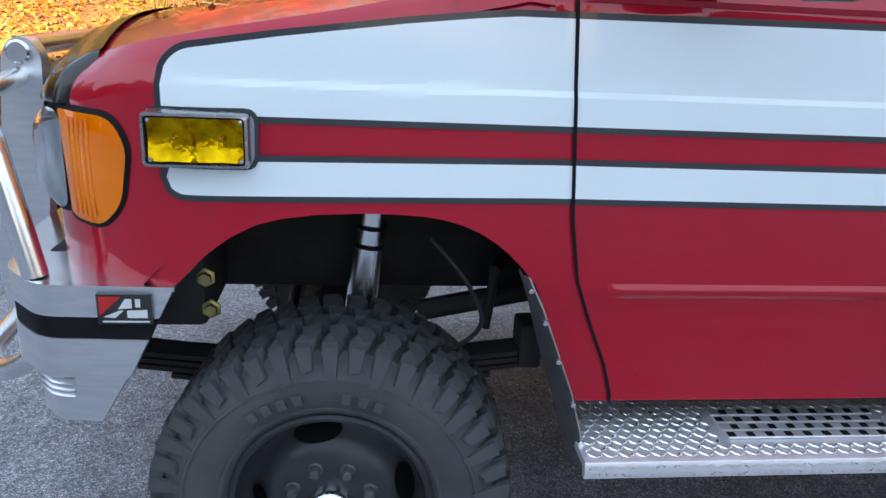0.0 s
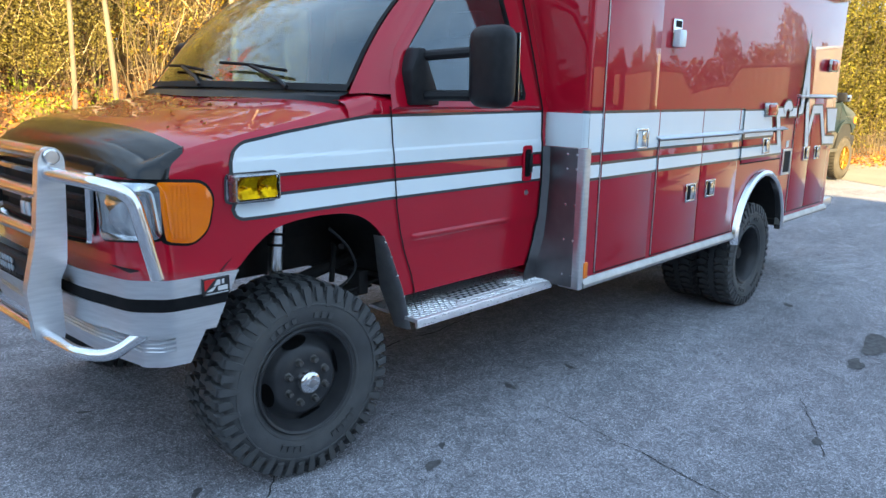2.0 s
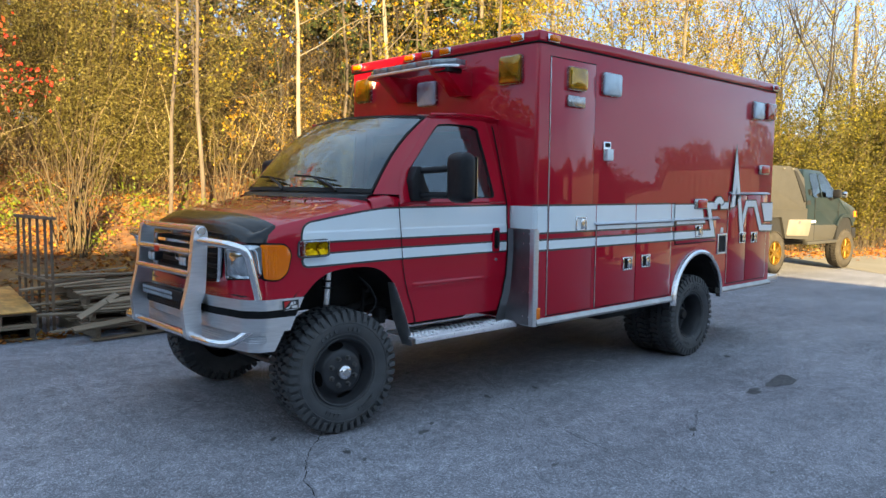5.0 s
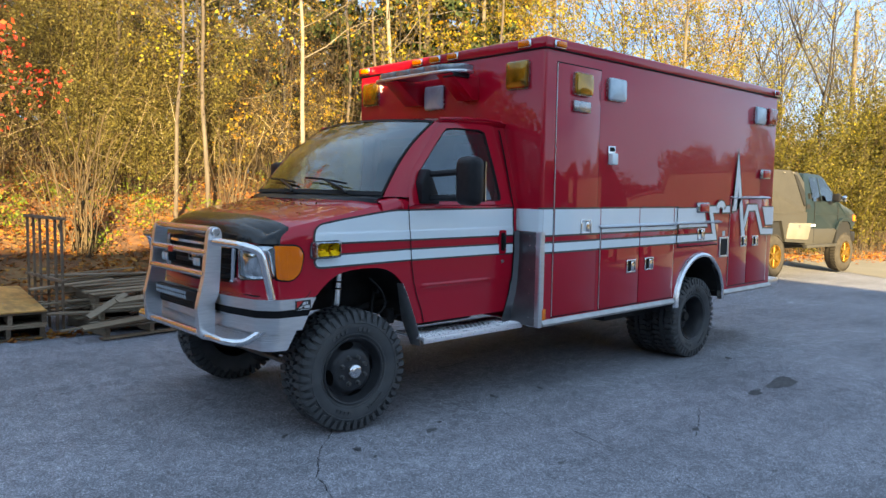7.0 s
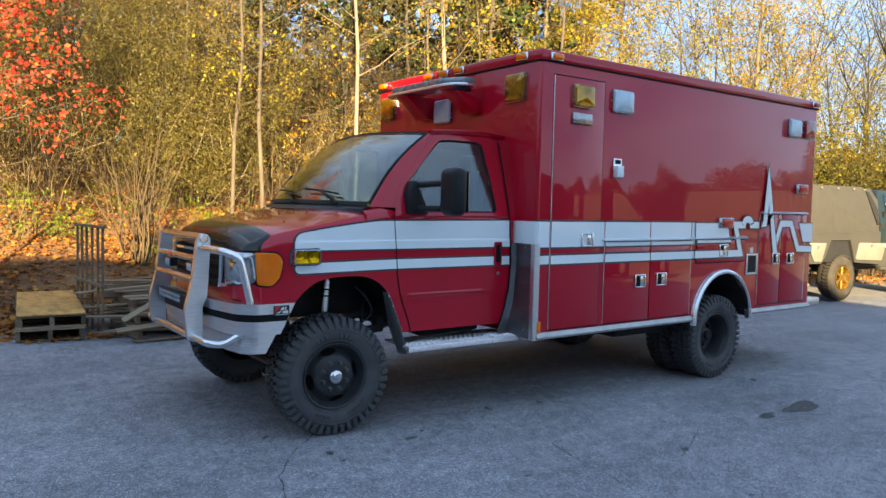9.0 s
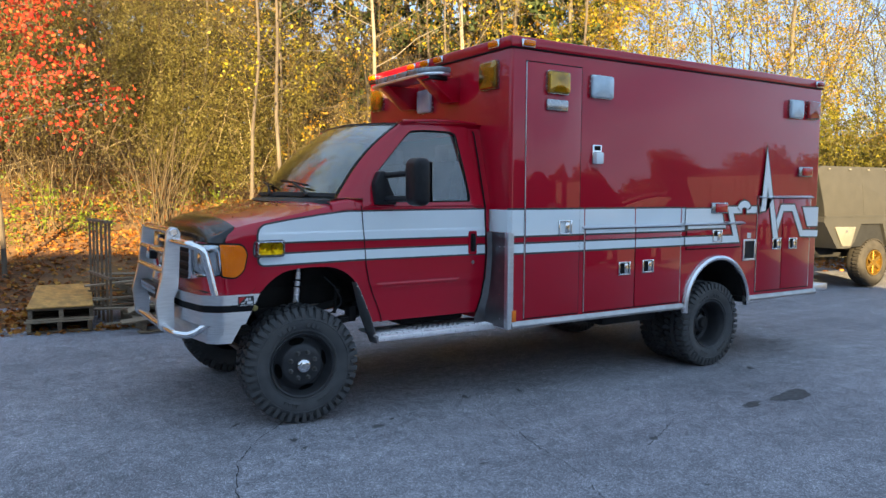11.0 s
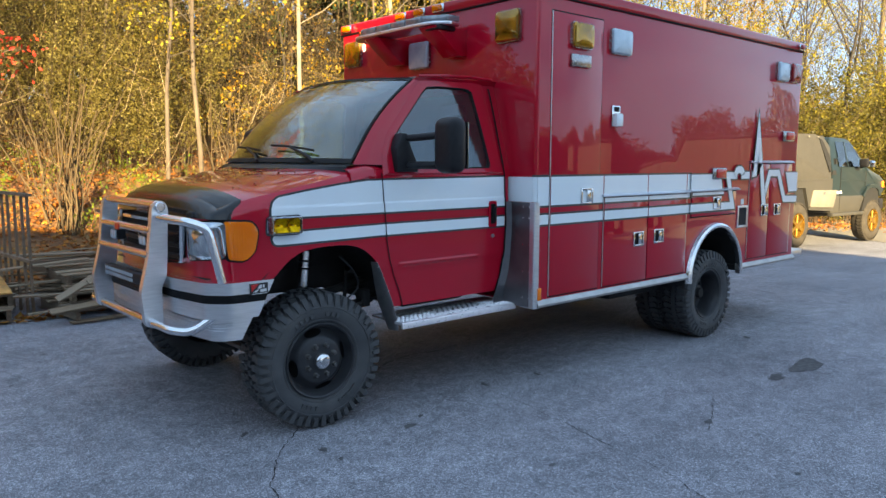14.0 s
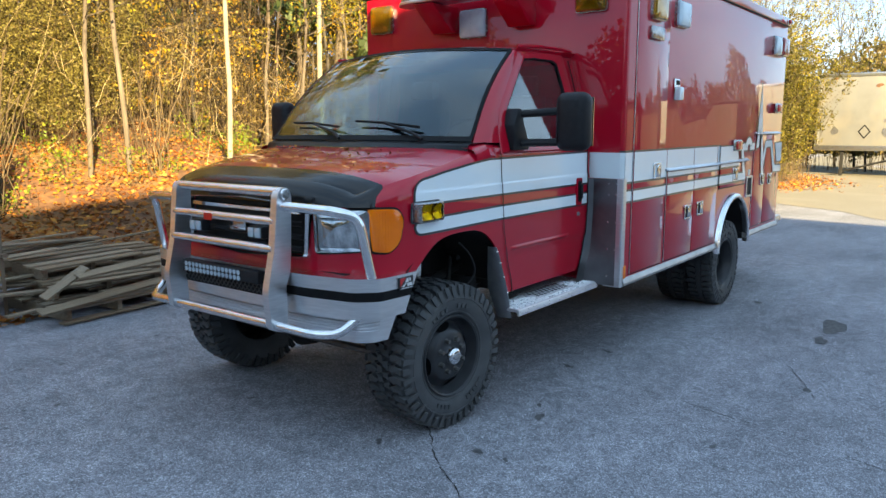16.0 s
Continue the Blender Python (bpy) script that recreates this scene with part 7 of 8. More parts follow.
def skid(at, rot, label, seed):
    """A long narrow pallet: three stringers with boards across."""
    t_ = thing("pallet", at, label, "pallet", group="wooden pallets")
    t_.matrix_basis = Matrix.Translation(at) @ Matrix.Rotation(rot, 4, "Z")
    q_ = random.Random(seed)
    for z, n_ in ((0.009, 5), (0.127, 13)):
        for i in range(n_):
            board(t_, pose(q_.uniform(-0.01, 0.01), -1.05 + 2.10 * i / (n_ - 1), z, 0, 0, q_.uniform(-1.5, 1.5)), (0.68 + q_.uniform(-0.03, 0.02), 0.09, 0.018), "slat")
    for x_ in (-0.31, 0.0, 0.31):
        board(t_, pose(x_, 0, 0.068), (0.045, 2.16, 0.098), "stringer")
for k in range(2):
    skid((-1.10, 5.40, gz(-1.1, 4.6) + 0.004 + 0.142 * k), radians(-6.6 + k), "weathered pallet with a plywood sheet on top" if k else "weathered pallet under another", k)
ply = bmesh.new()
box(ply, (-0.33, -1.10, 0.0), (0.34, 1.12, 0.016), 0.002)
ply.transform(Matrix.Translation((-1.10, 5.38, gz(-1.1, 4.6) + 0.288)) @ Matrix.Rotation(radians(-6.3), 4, "Z"))
tagged(part("plywood_sheet", ply, PLY), "tan plywood sheet lying on stacked pallets", "plywood")
for k, (x, y, z, rot, tl) in enumerate(((0.05, 4.45, 0.0, 4, 0), (0.18, 4.75, 0.145, -3, 2), (0.62, 4.95, 0.0, 12, 0), (0.1, 5.05, 0.30, 7, 4), (0.75, 5.2, 0.16, -8, 6))):
    pallet((x, y, gz(x, y) + z + 0.004), radians(rot), "grey weathered pallet in a collapsed stack", radians(tl), skew=20 + k)
r = random.Random(9)
for i in range(34):
    x, y = r.uniform(-0.75, 1.0), r.uniform(4.25, 5.6)
    z = 0.10 + 0.42 * r.random() * min(1, (y - 4.0) / 0.8) + gz(x, y)
    o = new("plank", BOARD)
    L = r.uniform(0.8, 1.6)
    o.matrix_basis = Matrix.Translation((x + 0.25, y, z)) @ Euler((r.uniform(-0.1, 0.1), r.uniform(-0.07, 0.07), r.uniform(-0.28, 0.28))).to_matrix().to_4x4() @ Matrix.Diagonal((L, r.uniform(0.07, 0.11), 0.018, 1))
    tagged(o, "grey weathered plank in the pallet heap", "plank", group="loose planks")
for x, y, z, L, a in ((-0.35, 4.02, 0.42, 0.45, 28), (0.35, 4.0, 0.50, 1.25, 3), (0.0, 3.92, 0.27, 1.3, 4)):
    o = new("plank", BOARD)
    o.matrix_basis = Matrix.Translation((x, y, z)) @ Euler((0.3, radians(-a), radians(4))).to_matrix().to_4x4() @ Matrix.Diagonal((L, 0.10, 0.02, 1))
    tagged(o, "pale grey plank on top of the pallet heap", "plank", group="loose planks")
# upright rack leaning at the pallets
rk = thing("wooden_rack", (-0.69, 5.0, gz(-0.7, 5)), "weathered upright wooden frame standing by the pallets", "rack")
z0 = gz(-0.72, 5.0)
for x, y in ((-0.745, 5.50), (-0.725, 5.32), (-0.71, 5.12), (-0.69, 4.90), (-0.67, 4.68), (-0.655, 4.50)):
    o = new("post", BOARD)
    o.matrix_basis = Matrix.Translation((x, y, z0 + 0.61)) @ Matrix.Diagonal((0.026, 0.020, 1.22, 1))
    o.data = DARKBOARD
    o.parent = rk
    o.matrix_parent_inverse = rk.matrix_basis.inverted()
for y0, y1, z, w in ((4.42, 5.55, 1.235, 0.09), (4.42, 5.55, 0.56, 0.09)):
    o = new("rail", BOARD)
    o.matrix_basis = Matrix.Translation((-0.70, (y0 + y1) / 2, z0 + z)) @ Matrix.Rotation(radians(5.0), 4, "Z") @ Matrix.Diagonal((w * 0.6, y1 - y0, 0.03, 1))
    o.data = DARKBOARD
    o.parent = rk
    o.matrix_parent_inverse = rk.matrix_basis.inverted()

# ---- parked van ----
VANGREEN = mat("van_green_paint", (0.014, 0.024, 0.028), 0.3, second=(0.012, 0.021, 0.025), scale=2, coat=0.4, spec=0.2)
VANGREY = mat("van_beige_grey_paint", (0.050, 0.047, 0.040), 0.5, second=(0.041, 0.039, 0.033), scale=3, bump=0.001, bump_scale=40)
CANVAS = mat("grey_canvas", (0.046, 0.043, 0.037), 0.9, second=(0.037, 0.035, 0.030), scale=6, bump=0.004, bump_scale=120)
CREAM = mat("cream_panel", (0.18, 0.168, 0.138), 0.55, second=(0.15, 0.138, 0.11), scale=5)
GOLD = mat("gold_wheel", (0.36, 0.21, 0.04), 0.36, 0.8, second=(0.26, 0.15, 0.03), scale=20)
YARD = 0.02      # the yard lies a little higher than the lot
van = thing("van", (14.2, 3.3, gz(14, 3) + YARD), "dark green camper van with grey canvas top and gold wheels", "van")
VW = 1.95
VM = Matrix.Translation((12.6, 2.56, 0)) @ Matrix.Rotation(radians(-5.0), 4, "Z")
CANVASGAP = mat("dark_canvas_gap", (0.006, 0.006, 0.006), 0.8, second=(0.012, 0.012, 0.012), scale=12)


def vpart(name, b, m_, label="", parent=None, lean=0.0):
    """A part of the van, in its own length, width and height; lean tips the upper sides inwards."""
    for v in b.verts:
        if v.co.z > 1.5:
            v.co.y += lean * (v.co.z - 1.5) * (1 if v.co.y < VW / 2 else -1)
    b.transform(VM)
    return part(name, b, m_, parent or van, label)


def side(name, pts, y0, y1, m_, label="", bev=0.0, lean=0.0):
    b = bmesh.new()
    prism(b, pts, "y", y0, y1, bev)
    return vpart(name, b, m_, label, lean=lean)


cab = side("van_body", outline([(1.32, 0.93), (2.66, 0.90), (2.72, 1.00), (2.90, 1.12), (3.36, 1.12), (3.52, 0.96), (3.70, 0.98), (3.73, 1.08), (3.68, 1.27), (3.50, 1.36), (2.98, 1.50), (2.84, 1.56), (2.28, 2.08), (2.10, 2.16), (1.40, 2.19), (1.32, 2.12)], 0.05, 3), 0.0, VW, VANGREEN, "dark green van cab", 0.02, 0.20)
side("lower_cab_panel", [(1.32, 0.60), (2.58, 0.58), (2.80, 0.94), (1.32, 0.96)], -0.006, VW + 0.006, VANGREY, "beige-grey lower cab side", 0.012)
side("front_fender_flare", outline([(2.68, 0.92), (2.86, 1.12), (3.02, 1.17), (3.36, 1.17), (3.52, 1.02), (3.55, 0.90), (3.47, 0.90), (3.40, 1.04), (3.30, 1.10), (2.98, 1.10), (2.84, 1.02), (2.76, 0.90)], 0.03, 2), -0.03, 0.05, VANGREEN, "green wheel arch lip")
side("front_wheel_opening", [(2.70, 0.60), (2.82, 0.98), (2.98, 1.09), (3.32, 1.09), (3.44, 0.98), (3.50, 0.66)], -0.010, 0.35, CANVASGAP)
tray = side("camper_tray", [(-1.50, 1.29), (-1.50, 1.20), (-1.10, 0.70), (-0.72, 0.70), (-0.60, 0.82), (-0.42, 1.15), (0.24, 1.15), (0.42, 0.70), (1.40, 0.64), (1.32, 0.95), (1.32, 1.31)], -0.02, VW + 0.02, VANGREY, "beige-grey camper tray with a cut for the wheel")
side("rear_wheel_opening", [(-0.70, 0.72), (-0.58, 0.84), (-0.40, 1.14), (0.22, 1.14), (0.40, 0.72)], 0.03, VW - 0.03, CANVASGAP)
side("canvas_top", outline([(-1.44, 1.28), (1.20, 1.31), (1.20, 1.44), (0.80, 2.20), (0.70, 2.23), (-1.50, 2.23), (-1.62, 2.17)], 0.03, 2), 0.0, VW, CANVAS, "grey canvas camper top", 0.02, 0.10)
for x in (-1.35, -0.75, -0.20, 0.35, 0.72):
    b = bmesh.new()
    box(b, (x, 0.035, 2.16), (x + 0.05, 0.065, 2.19), 0.006)
    vpart("canvas_strap", b, CREAM)
side("canvas_seam", [(-0.32, 1.31), (-0.30, 1.31), (-0.34, 2.20), (-0.36, 2.20)], -0.004, 0.02, CANVAS, lean=0.10)
side("tray_rail", [(-1.48, 1.275), (1.30, 1.295), (1.30, 1.325), (-1.48, 1.305)], -0.03, 0.0, VANGREY)
side("cab_rear_panel", [(1.22, 1.31), (1.60, 1.31), (1.42, 1.62), (1.36, 1.95), (1.10, 2.20), (0.84, 2.20), (1.22, 1.46)], 0.02, VW - 0.02, VANGREY, "beige-grey panel behind the cab", lean=0.16)
side("panel_slot", [(0.90, 2.15), (1.02, 2.12), (1.27, 1.78), (1.27, 1.46), (1.22, 1.47)], -0.004, 0.06, CANVASGAP, "dark slot behind the canvas", lean=0.16)
side("panel_vent", [(1.30, 1.40), (1.50, 1.40), (1.46, 1.50), (1.34, 1.50)], -0.004, 0.06, CANVASGAP)
side("panel_vent", [(1.44, 1.62), (1.52, 1.62), (1.45, 1.74)], -0.004, 0.06, CANVASGAP)
side("van_window", outline([(1.62, 1.57), (2.74, 1.57), (2.28, 2.02), (2.18, 2.08), (1.56, 2.10)], 0.03, 3), -0.008, 0.02, GLASS, "van side window", lean=0.20)
side("window_back", [(1.62, 1.58), (2.72, 1.58), (2.25, 2.05), (1.58, 2.08)], 0.022, 0.03, CANVASGAP, lean=0.20)
side("window_post", [(1.98, 1.56), (2.02, 1.56), (1.96, 2.10), (1.92, 2.10)], -0.014, 0.0, VANGREEN, lean=0.20)
side("door_gap", [(1.68, 0.62), (1.692, 0.62), (1.692, 1.54), (1.68, 1.54)], -0.010, 0.0, CANVASGAP)
side("door_gap", [(2.80, 1.12), (2.812, 1.12), (2.83, 1.50), (2.818, 1.50)], -0.006, 0.0, CANVASGAP)
side("belt_moulding", [(1.68, 1.27), (3.62, 1.24), (3.62, 1.255), (1.68, 1.285)], -0.012, 0.0, VANGREEN)
side("side_lamp", [(1.50, 1.00), (1.60, 1.00), (1.60, 1.06), (1.50, 1.06)], -0.026, 0.0, PRINT, "small white side lamp", 0.01)
side("side_lamp", [(1.64, 1.00), (1.72, 1.00), (1.72, 1.06), (1.64, 1.06)], -0.026, 0.0, PRINT, "small white side lamp", 0.01)
side("van_turn_lamp", [(3.60, 1.10), (3.705, 1.10), (3.69, 1.24), (3.58, 1.24)], -0.012, 0.10, ORANGE, "orange front turn lamp", 0.01)
b = bmesh.new()
grid(b, [[(2.87, y, 1.56), (2.31, y, 2.06)] for y in (0.16, VW - 0.16)])
thick(b, 0.02)
vpart("van_windscreen", b, GLASS)
b = bmesh.new()
box(b, (2.32, -0.24, 1.56), (2.42, -0.06, 1.74), 0.03)
tube(b, [(2.42, -0.18, 1.58), (2.60, 0.02, 1.55)], 0.02, 8)
mir = vpart("van_mirror", b, BLACK, "black door mirror")
b = bmesh.new()
box(b, (2.88, -0.12, 1.56), (2.98, 0.01, 1.70), 0.03)
vpart("spot_light", b, CHROME, "bright lamp beside the windscreen")
for pts in ([(-1.22, 1.11), (-0.60, 1.10), (-0.74, 0.74), (-0.98, 0.74)], [(0.52, 1.10), (1.50, 1.08), (1.36, 0.72), (0.42, 0.76)]):
    side("cream_hatch", outline(pts, 0.03, 2), -0.045, -0.018, CREAM, "cream side hatch", 0.006)
    cx = sum(p[0] for p in pts) / 4
    side("hatch_latch", [(cx - 0.03, 1.00), (cx + 0.03, 1.00), (cx + 0.03, 1.05), (cx - 0.03, 1.05)], -0.055, -0.044, STEEL)
b = bmesh.new()
box(b, (3.66, 0.05, 0.60), (3.88, VW - 0.05, 0.84), 0.03)
vpart("van_bumper", b, BLACK)
b = bmesh.new()
box(b, (1.28, -0.08, 0.53), (2.66, 0.04, 0.60), 0.015)
vpart("rock_slider", b, VANGREY, "beige side step bar")
b = bmesh.new()
box(b, (-1.4, 0.5, 0.48), (3.5, 1.45, 0.72), 0.04)
vpart("chassis", b, UNDER)
b = bmesh.new()
vs = [b.verts.new((rr * math.sin(da), yy, rr * math.cos(da))) for rr, yy, da in ((0.465, 0.03, -0.05), (0.465, 0.03, 0.05), (0.465, 0.14, 0.06), (0.465, 0.14, -0.04))]
vb = [b.verts.new((rr * math.sin(da), yy, rr * math.cos(da))) for rr, yy, da in ((0.435, 0.02, -0.05), (0.435, 0.02, 0.05), (0.435, 0.15, 0.06), (0.435, 0.15, -0.04))]
b.faces.new(vs)
for i in range(4):
    b.faces.new((vb[i], vb[(i + 1) % 4], vs[(i + 1) % 4], vs[i]))
VANLUG = bpy.data.meshes.new("tread_lug")
b.to_mesh(VANLUG)
b.free()
DUSTYTYRE = mat("dusty_tyre", (0.060, 0.053, 0.044), 0.85, second=(0.036, 0.032, 0.027), scale=7, bump=0.002, bump_scale=90, spec=0.15)
VANLUG.materials.append(DUSTYTYRE)
for x in (0.0, 3.2):
    for y, far in ((-0.04, False), (VW + 0.04, True)):
        b = bmesh.new()
        lathe(b, [(0.235, 0.05), (0.26, 0.0), (0.37, -0.008), (0.42, 0.02), (0.445, 0.06), (0.445, 0.24), (0.42, 0.29), (0.30, 0.30)], 48)
        wx = 12.6 + x
        m2 = Matrix.Translation((x, y, 0.465 + gz(wx, 2.5) + YARD)) @ (Matrix.Rotation(math.pi, 4, "Z") if far else Matrix())
        b.transform(m2)
        ty = vpart("van_wheel", b, DUSTYTYRE, "large dusty off-road tyre")
        for k in range(40):
            o = new("tread_lug", VANLUG)
            o.parent = ty
            o.matrix_basis = VM @ m2 @ Matrix.Rotation(2 * math.pi * k / 40, 4, "Y")
        b = bmesh.new()
        lathe(b, [(0.0, 0.0), (0.06, 0.0), (0.075, 0.03), (0.0, 0.06)], 20)
        lathe(b, [(0.19, 0.07), (0.225, 0.01), (0.225, -0.006), (0.245, -0.006), (0.245, 0.10)], 40)
        for k in range(6):
            box(b, (-0.030, 0.005, 0.05), (0.030, 0.05, 0.22), 0.01, 1)
            bmesh.ops.rotate(b, verts=b.verts[-24:], cent=(0, 0, 0), matrix=Matrix.Rotation(2 * math.pi * k / 6, 3, "Y"))
        b.transform(m2)
        vpart("rim", b, GOLD, "gold spoked rim", ty)
        b = bmesh.new()
        lathe(b, [(0.0, 0.08), (0.23, 0.08)], 24)
        b.transform(m2)
        vpart("brake_disc", b, UNDER, "", ty)

# ---- white trailer in the distance ----
TRAIL = mat("dirty_white_panel", (0.23, 0.235, 0.232), 0.5, second=(0.19, 0.19, 0.187), scale=1.5, third=(0.27, 0.25, 0.215), scale3=0.9)
RUST = mat("rust_scrapes", (0.20, 0.09, 0.045), 0.85, second=(0.10, 0.055, 0.035), scale=12)
tr = thing("semi_trailer", (30, -2, gz(30, 0)), "dirty white box trailer parked with its legs down", "trailer")
tz = gz(30, 0)
TX, TY0, TY1 = 30.0, -4.4, 4.25
b = bmesh.new()
box(b, (TX, TY0, tz + 1.15), (TX + 2.5, TY1, tz + 4.05), 0.03)
part("trailer_box", b, TRAIL, tr, "dirty white trailer wall")
b = bmesh.new()
box(b, (TX - 0.03, TY0, tz + 3.95), (TX + 2.53, TY1 + 0.02, tz + 4.10), 0.02)
part("roof_rail", b, ALU, tr)
b = bmesh.new()
box(b, (TX - 0.03, TY0, tz + 1.08), (TX + 2.53, TY1 + 0.02, tz + 1.28), 0.02)
part("bottom_rail", b, STEEL, tr)
for y in (TY1 - 0.10,):
    b = bmesh.new()
    box(b, (TX - 0.02, y, tz + 1.2), (TX + 0.02, y + 0.10, tz + 4.0))
    part("corner_post", b, ALU, tr)
for y in (1.5, -0.4, -2.4):
    b = bmesh.new()
    box(b, (TX - 0.008, y - 0.03, tz + 1.28), (TX, y + 0.03, tz + 3.95))
    part("panel_seam", b, TRAIL, tr)
r = random.Random(4)
for y, z, w, h in ((p[0] + 2.7, *p[1:]) for p in ((-0.6, 3.3, 0.30, 0.16), (-1.6, 3.05, 0.30, 0.45), (-1.0, 1.95, 0.35, 0.18), (-1.5, 1.95, 0.35, 0.06), (-1.5, 1.72, 0.26, 0.12), (-0.95, 1.5, 0.34, 0.5), (0.85, 1.55, 0.30, 0.35), (0.95, 3.6, 0.22, 0.10))):
    b = bmesh.new()
    prism(b, [(y + w / 2 * math.cos(a) * r.uniform(0.6, 1.1), z + h / 2 * math.sin(a) * r.uniform(0.6, 1.1)) for a in [6.283 * k / 9 for k in range(9)]], "x", TX - 0.012, TX - 0.002)
    part("rust_patch", b, RUST if z > 2.2 else STEEL, tr)
b = bmesh.new()
l_, rr_ = ribbon([(-0.25, 1.98), (-0.05, 1.73), (-0.25, 1.48), (-0.45, 1.73), (-0.25, 1.98)], 0.04)
grid(b, [[(TX - 0.006, p.x + 2.75, p.y + tz + 0.1) for p in l_], [(TX - 0.006, p.x + 2.75, p.y + tz + 0.1) for p in rr_]])
part("placard", b, TRIM, tr)
for y in (3.25, 1.3):
    b = bmesh.new()
    box(b, (TX + 0.10, y - 0.06, tz), (TX + 0.22, y + 0.06, tz + 1.15))
    box(b, (TX + 0.0, y - 0.13, tz), (TX + 0.32, y + 0.13, tz + 0.05))
    part("landing_leg", b, UNDER, tr)
b = bmesh.new()
tube(b, [(TX + 0.16, 3.25, tz + 0.25), (TX + 0.16, 0.3, tz + 1.1)], 0.04, 8)
part("leg_brace", b, UNDER, tr)
for y in (-2.2, -3.4):
    b = bmesh.new()
    tube(b, [(TX + 0.1, y, tz + 0.5), (TX + 2.4, y, tz + 0.5)], 0.5, 24)
    part("trailer_wheels", b, RUBBER, tr)

# ---- buildings behind the camera ----
SIDING = mat("tan_metal_siding", (0.085, 0.062, 0.048), 0.6, second=(0.055, 0.042, 0.034), scale=3, bump=0.004, bump_scale=20)
PALESIDING = mat("grey_metal_siding", (0.36, 0.36, 0.36), 0.5, second=(0.31, 0.31, 0.31), scale=3, bump=0.004, bump_scale=20)
DARKSIDING = mat("brown_board_siding", (0.11, 0.085, 0.07), 0.7, second=(0.08, 0.06, 0.05), scale=4, bump=0.004, bump_scale=20)
ROOF = mat("dark_shingles", (0.07, 0.06, 0.06), 0.85, second=(0.05, 0.045, 0.045), scale=14, bump=0.01, bump_scale=30)
wh = thing("warehouse", (-16, -30, 0), "tall plain metal-sided warehouse shading the lot", "building")
b = bmesh.new()
box(b, (-30, -46, -0.5), (-1.35, -14.3, 7.84))
part("wall", b, PALESIDING, wh)
b = bmesh.new()
box(b, (-30.2, -46.2, 7.84), (-1.2, -14.15, 8.04))
part("roof", b, ROOF, wh)
hs = thing("workshop", (13, -24, 0), "low brown workshop with a gabled roof", "building")
b = bmesh.new()
prism(b, [(9.0, -0.6), (18.0, -0.6), (18.0, 2.6), (15.0, 3.5), (12.0, 3.5), (9.0, 2.6)], "y", -32, -22)
part("wall", b, DARKSIDING, hs)
b = bmesh.new()
prism(b, [(8.6, 2.4), (11.9, 3.55), (15.1, 3.55), (18.4, 2.4), (18.4, 2.6), (15.2, 3.72), (11.8, 3.72), (8.6, 2.6)], "y", -32.4, -21.5)
part("roof", b, ROOF, hs)
for x in (9.6, 13.6):
    b = bmesh.new()
    box(b, (x, -22.05, 0), (x + 2.6, -21.96, 2.3), 0.02)
    part("garage_door", b, SIDING, hs, "tan garage door")


def corrugated(x0, y0, x1, y1, z0, z1, pitch, depth):
    """A sheet-metal wall with upright ribs between two points of the plan."""
    b_ = bmesh.new()
    d = Vector((x1 - x0, y1 - y0, 0))
    n_ = int(d.length / pitch) * 4
    out = Vector((-d.y, d.x, 0)).normalized()
    rows_ = [[], []]
    for k in range(n_ + 1):
        p = Vector((x0, y0, 0)) + d * (k / n_) + out * (depth if k % 4 in (1, 2) else 0.0)
        for row_, z in zip(rows_, (z0, z1)):
            row_.append((p.x, p.y, z))
    grid(b_, rows_)
    return thick(b_, 0.02)


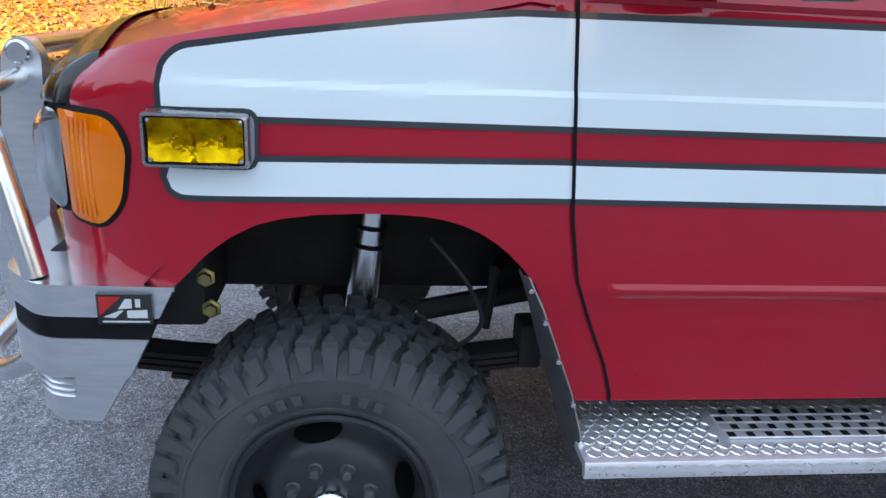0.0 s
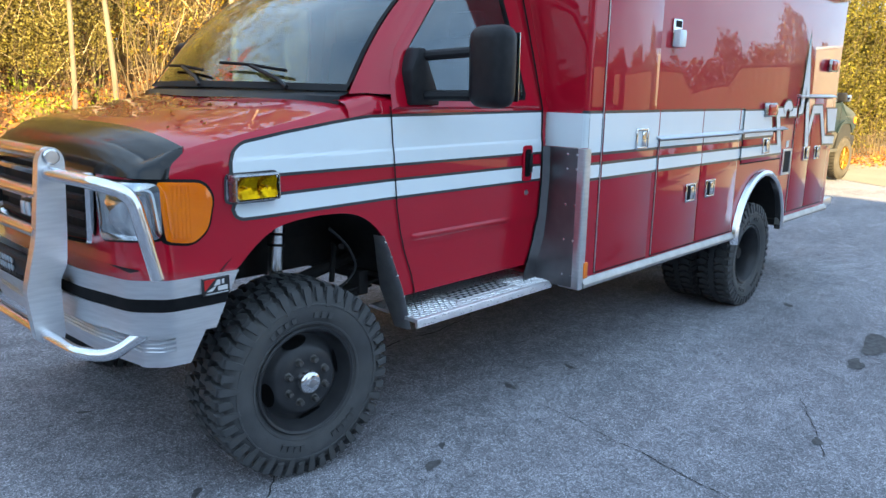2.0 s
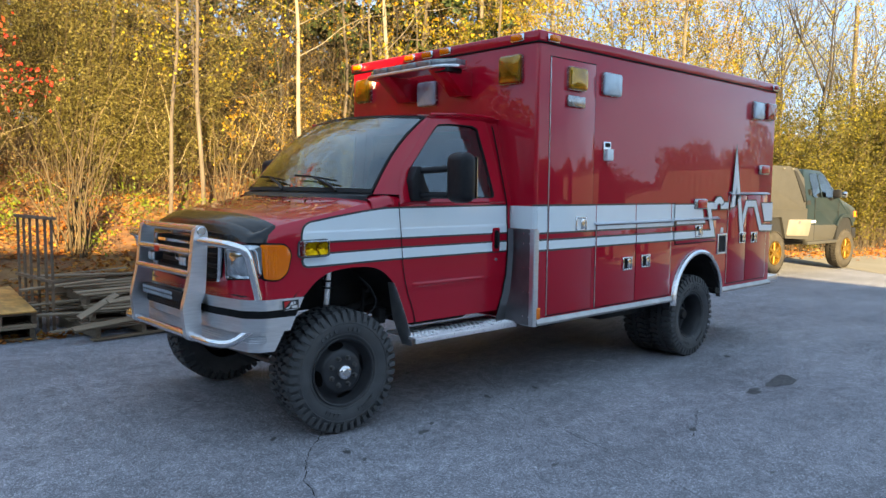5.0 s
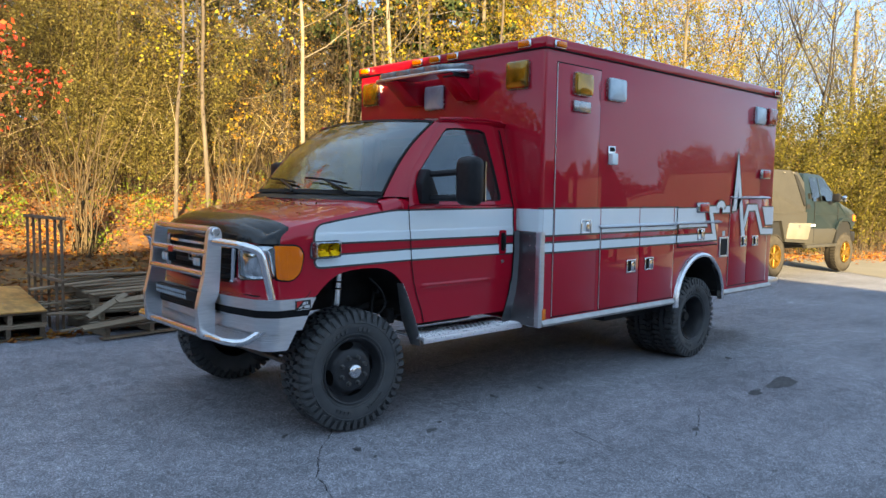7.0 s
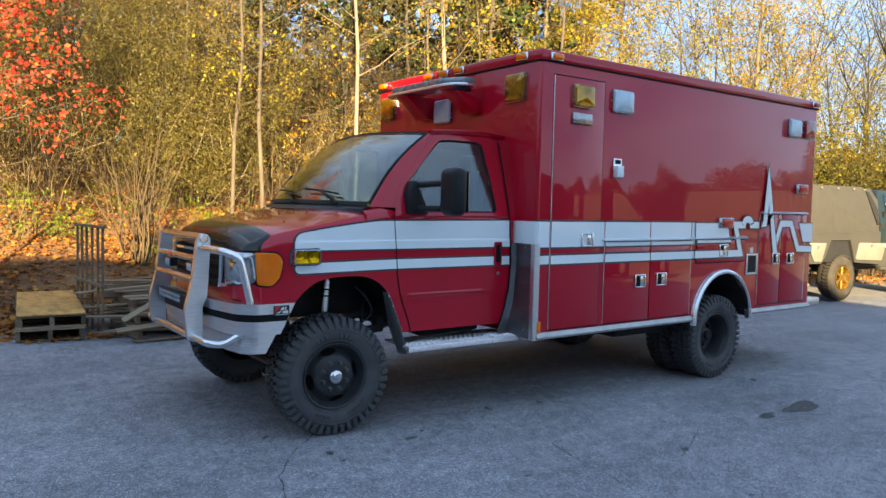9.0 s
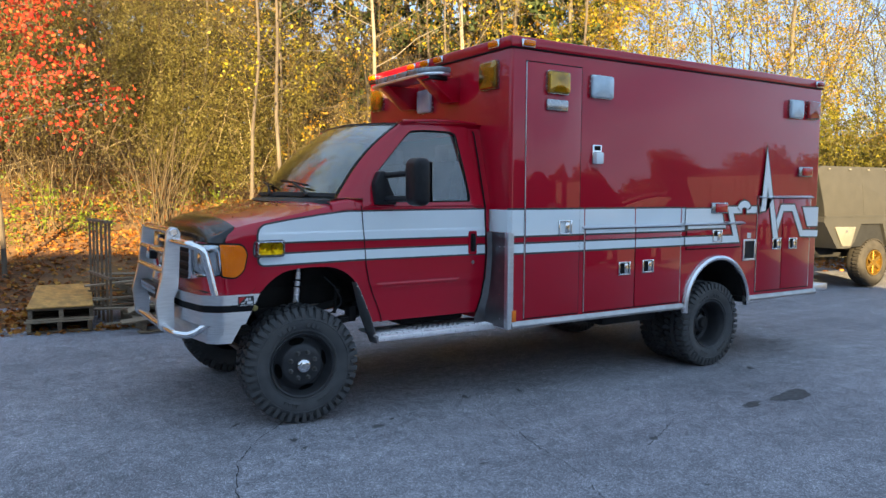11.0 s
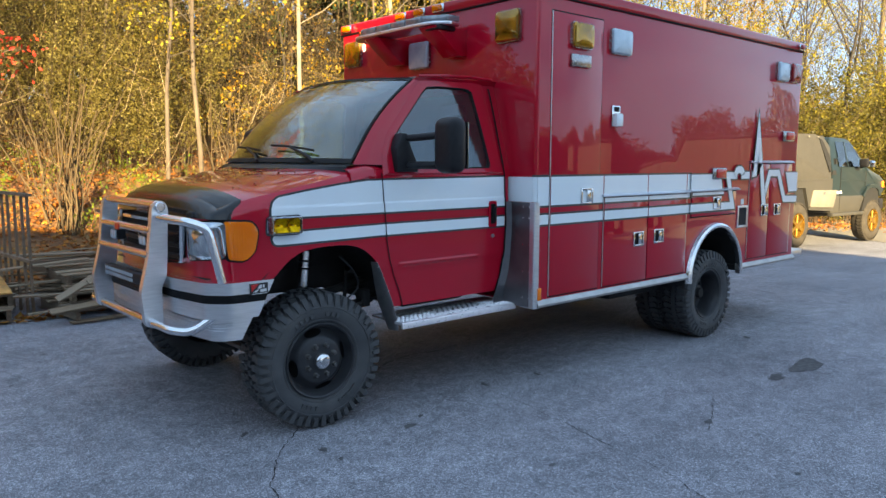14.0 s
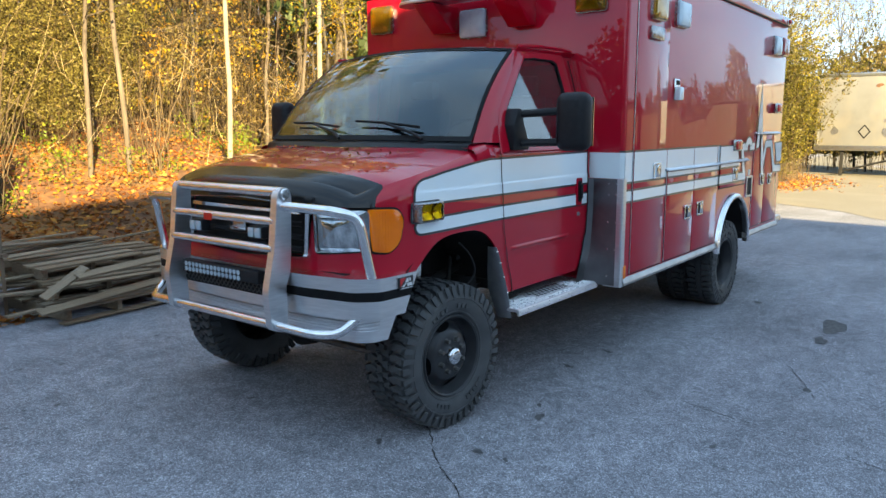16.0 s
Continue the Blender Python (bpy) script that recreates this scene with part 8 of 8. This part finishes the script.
def shed(name, x0, x1, y0, y1, h, label):
    t_ = thing(name, ((x0 + x1) / 2, (y0 + y1) / 2, gz(x0, y0)), label, "building")
    z0 = gz(x1, y0) - 0.1
    for a_, c_ in (((x0, y0), (x0, y1)), ((x0, y1), (x1, y1)), ((x1, y1), (x1, y0)), ((x1, y0), (x0, y0))):
        part("wall", corrugated(*a_, *c_, z0, h, 0.9, 0.025), SIDING, t_, "tan corrugated metal wall")
    b_ = bmesh.new()
    box(b_, (x0 - 0.25, y0 - 0.25, h), (x1 + 0.25, y1 + 0.25, h + 0.16), 0.02)
    part("roof", b_, ROOF, t_)
    return t_


shed("small_shed", 22.0, 25.5, -21.6, -18.2, 2.9, "small tan corrugated metal shed in the sun")
shed("long_shed", 41.0, 49.0, -34.0, -9.5, 3.5, "long low tan corrugated metal building")

# ---- gravel beyond the asphalt ----
GRAVEL = mat("tan_gravel", (0.29, 0.262, 0.205), 0.9, second=(0.19, 0.172, 0.135), scale=60, bump=0.006, bump_scale=90, third=(0.27, 0.245, 0.195), scale3=0.6, spec=0.2)
b = bmesh.new()
rows = []
for i in range(60):
    y = -40 + 48 * i / 59
    x0 = 14.4 + 0.62 * max(-20, min(y, 6)) + 0.35 * math.sin(y * 1.3) + 0.2 * math.sin(y * 3.7)
    rows.append([(x0 + (75 - x0) * u, y, gz(x0 + (75 - x0) * u, y) + (0.006 if u == 0 else 0.02)) for u in (0, 0.02, 0.06, 0.12, 0.2, 0.3, 0.426, 0.6, 1.0)])
grid(b, rows)
tagged(part("gravel_yard", b, GRAVEL), "tan gravel yard in the sun beyond the asphalt", "gravel", kind="structure")

# ---- utility pole ----
up = thing("street_lamp", (36, 9.2, 0), "wooden pole with a lamp on an arm among bare trees", "street lamp")
b = bmesh.new()
tube(b, [(36, 9.2, -0.3), (36, 9.2, 10.5)], 0.14, 12, 0.10)
part("pole", b, BARK, up)
b = bmesh.new()
tube(b, rounded([(36, 9.1, 10.2), (36, 8.3, 10.75), (36, 7.9, 10.75)], 0.3), 0.03, 8)
part("arm", b, STEEL, up)
b = bmesh.new()
lathe(b, [(0.0, -0.12), (0.16, -0.10), (0.22, 0.1), (0.1, 0.25), (0.0, 0.27)], 16)
b.transform(Matrix.Translation((36, 7.8, 10.65)) @ Matrix.Rotation(radians(90), 4, "X"))
part("lamp_head", b, TRAIL, up)
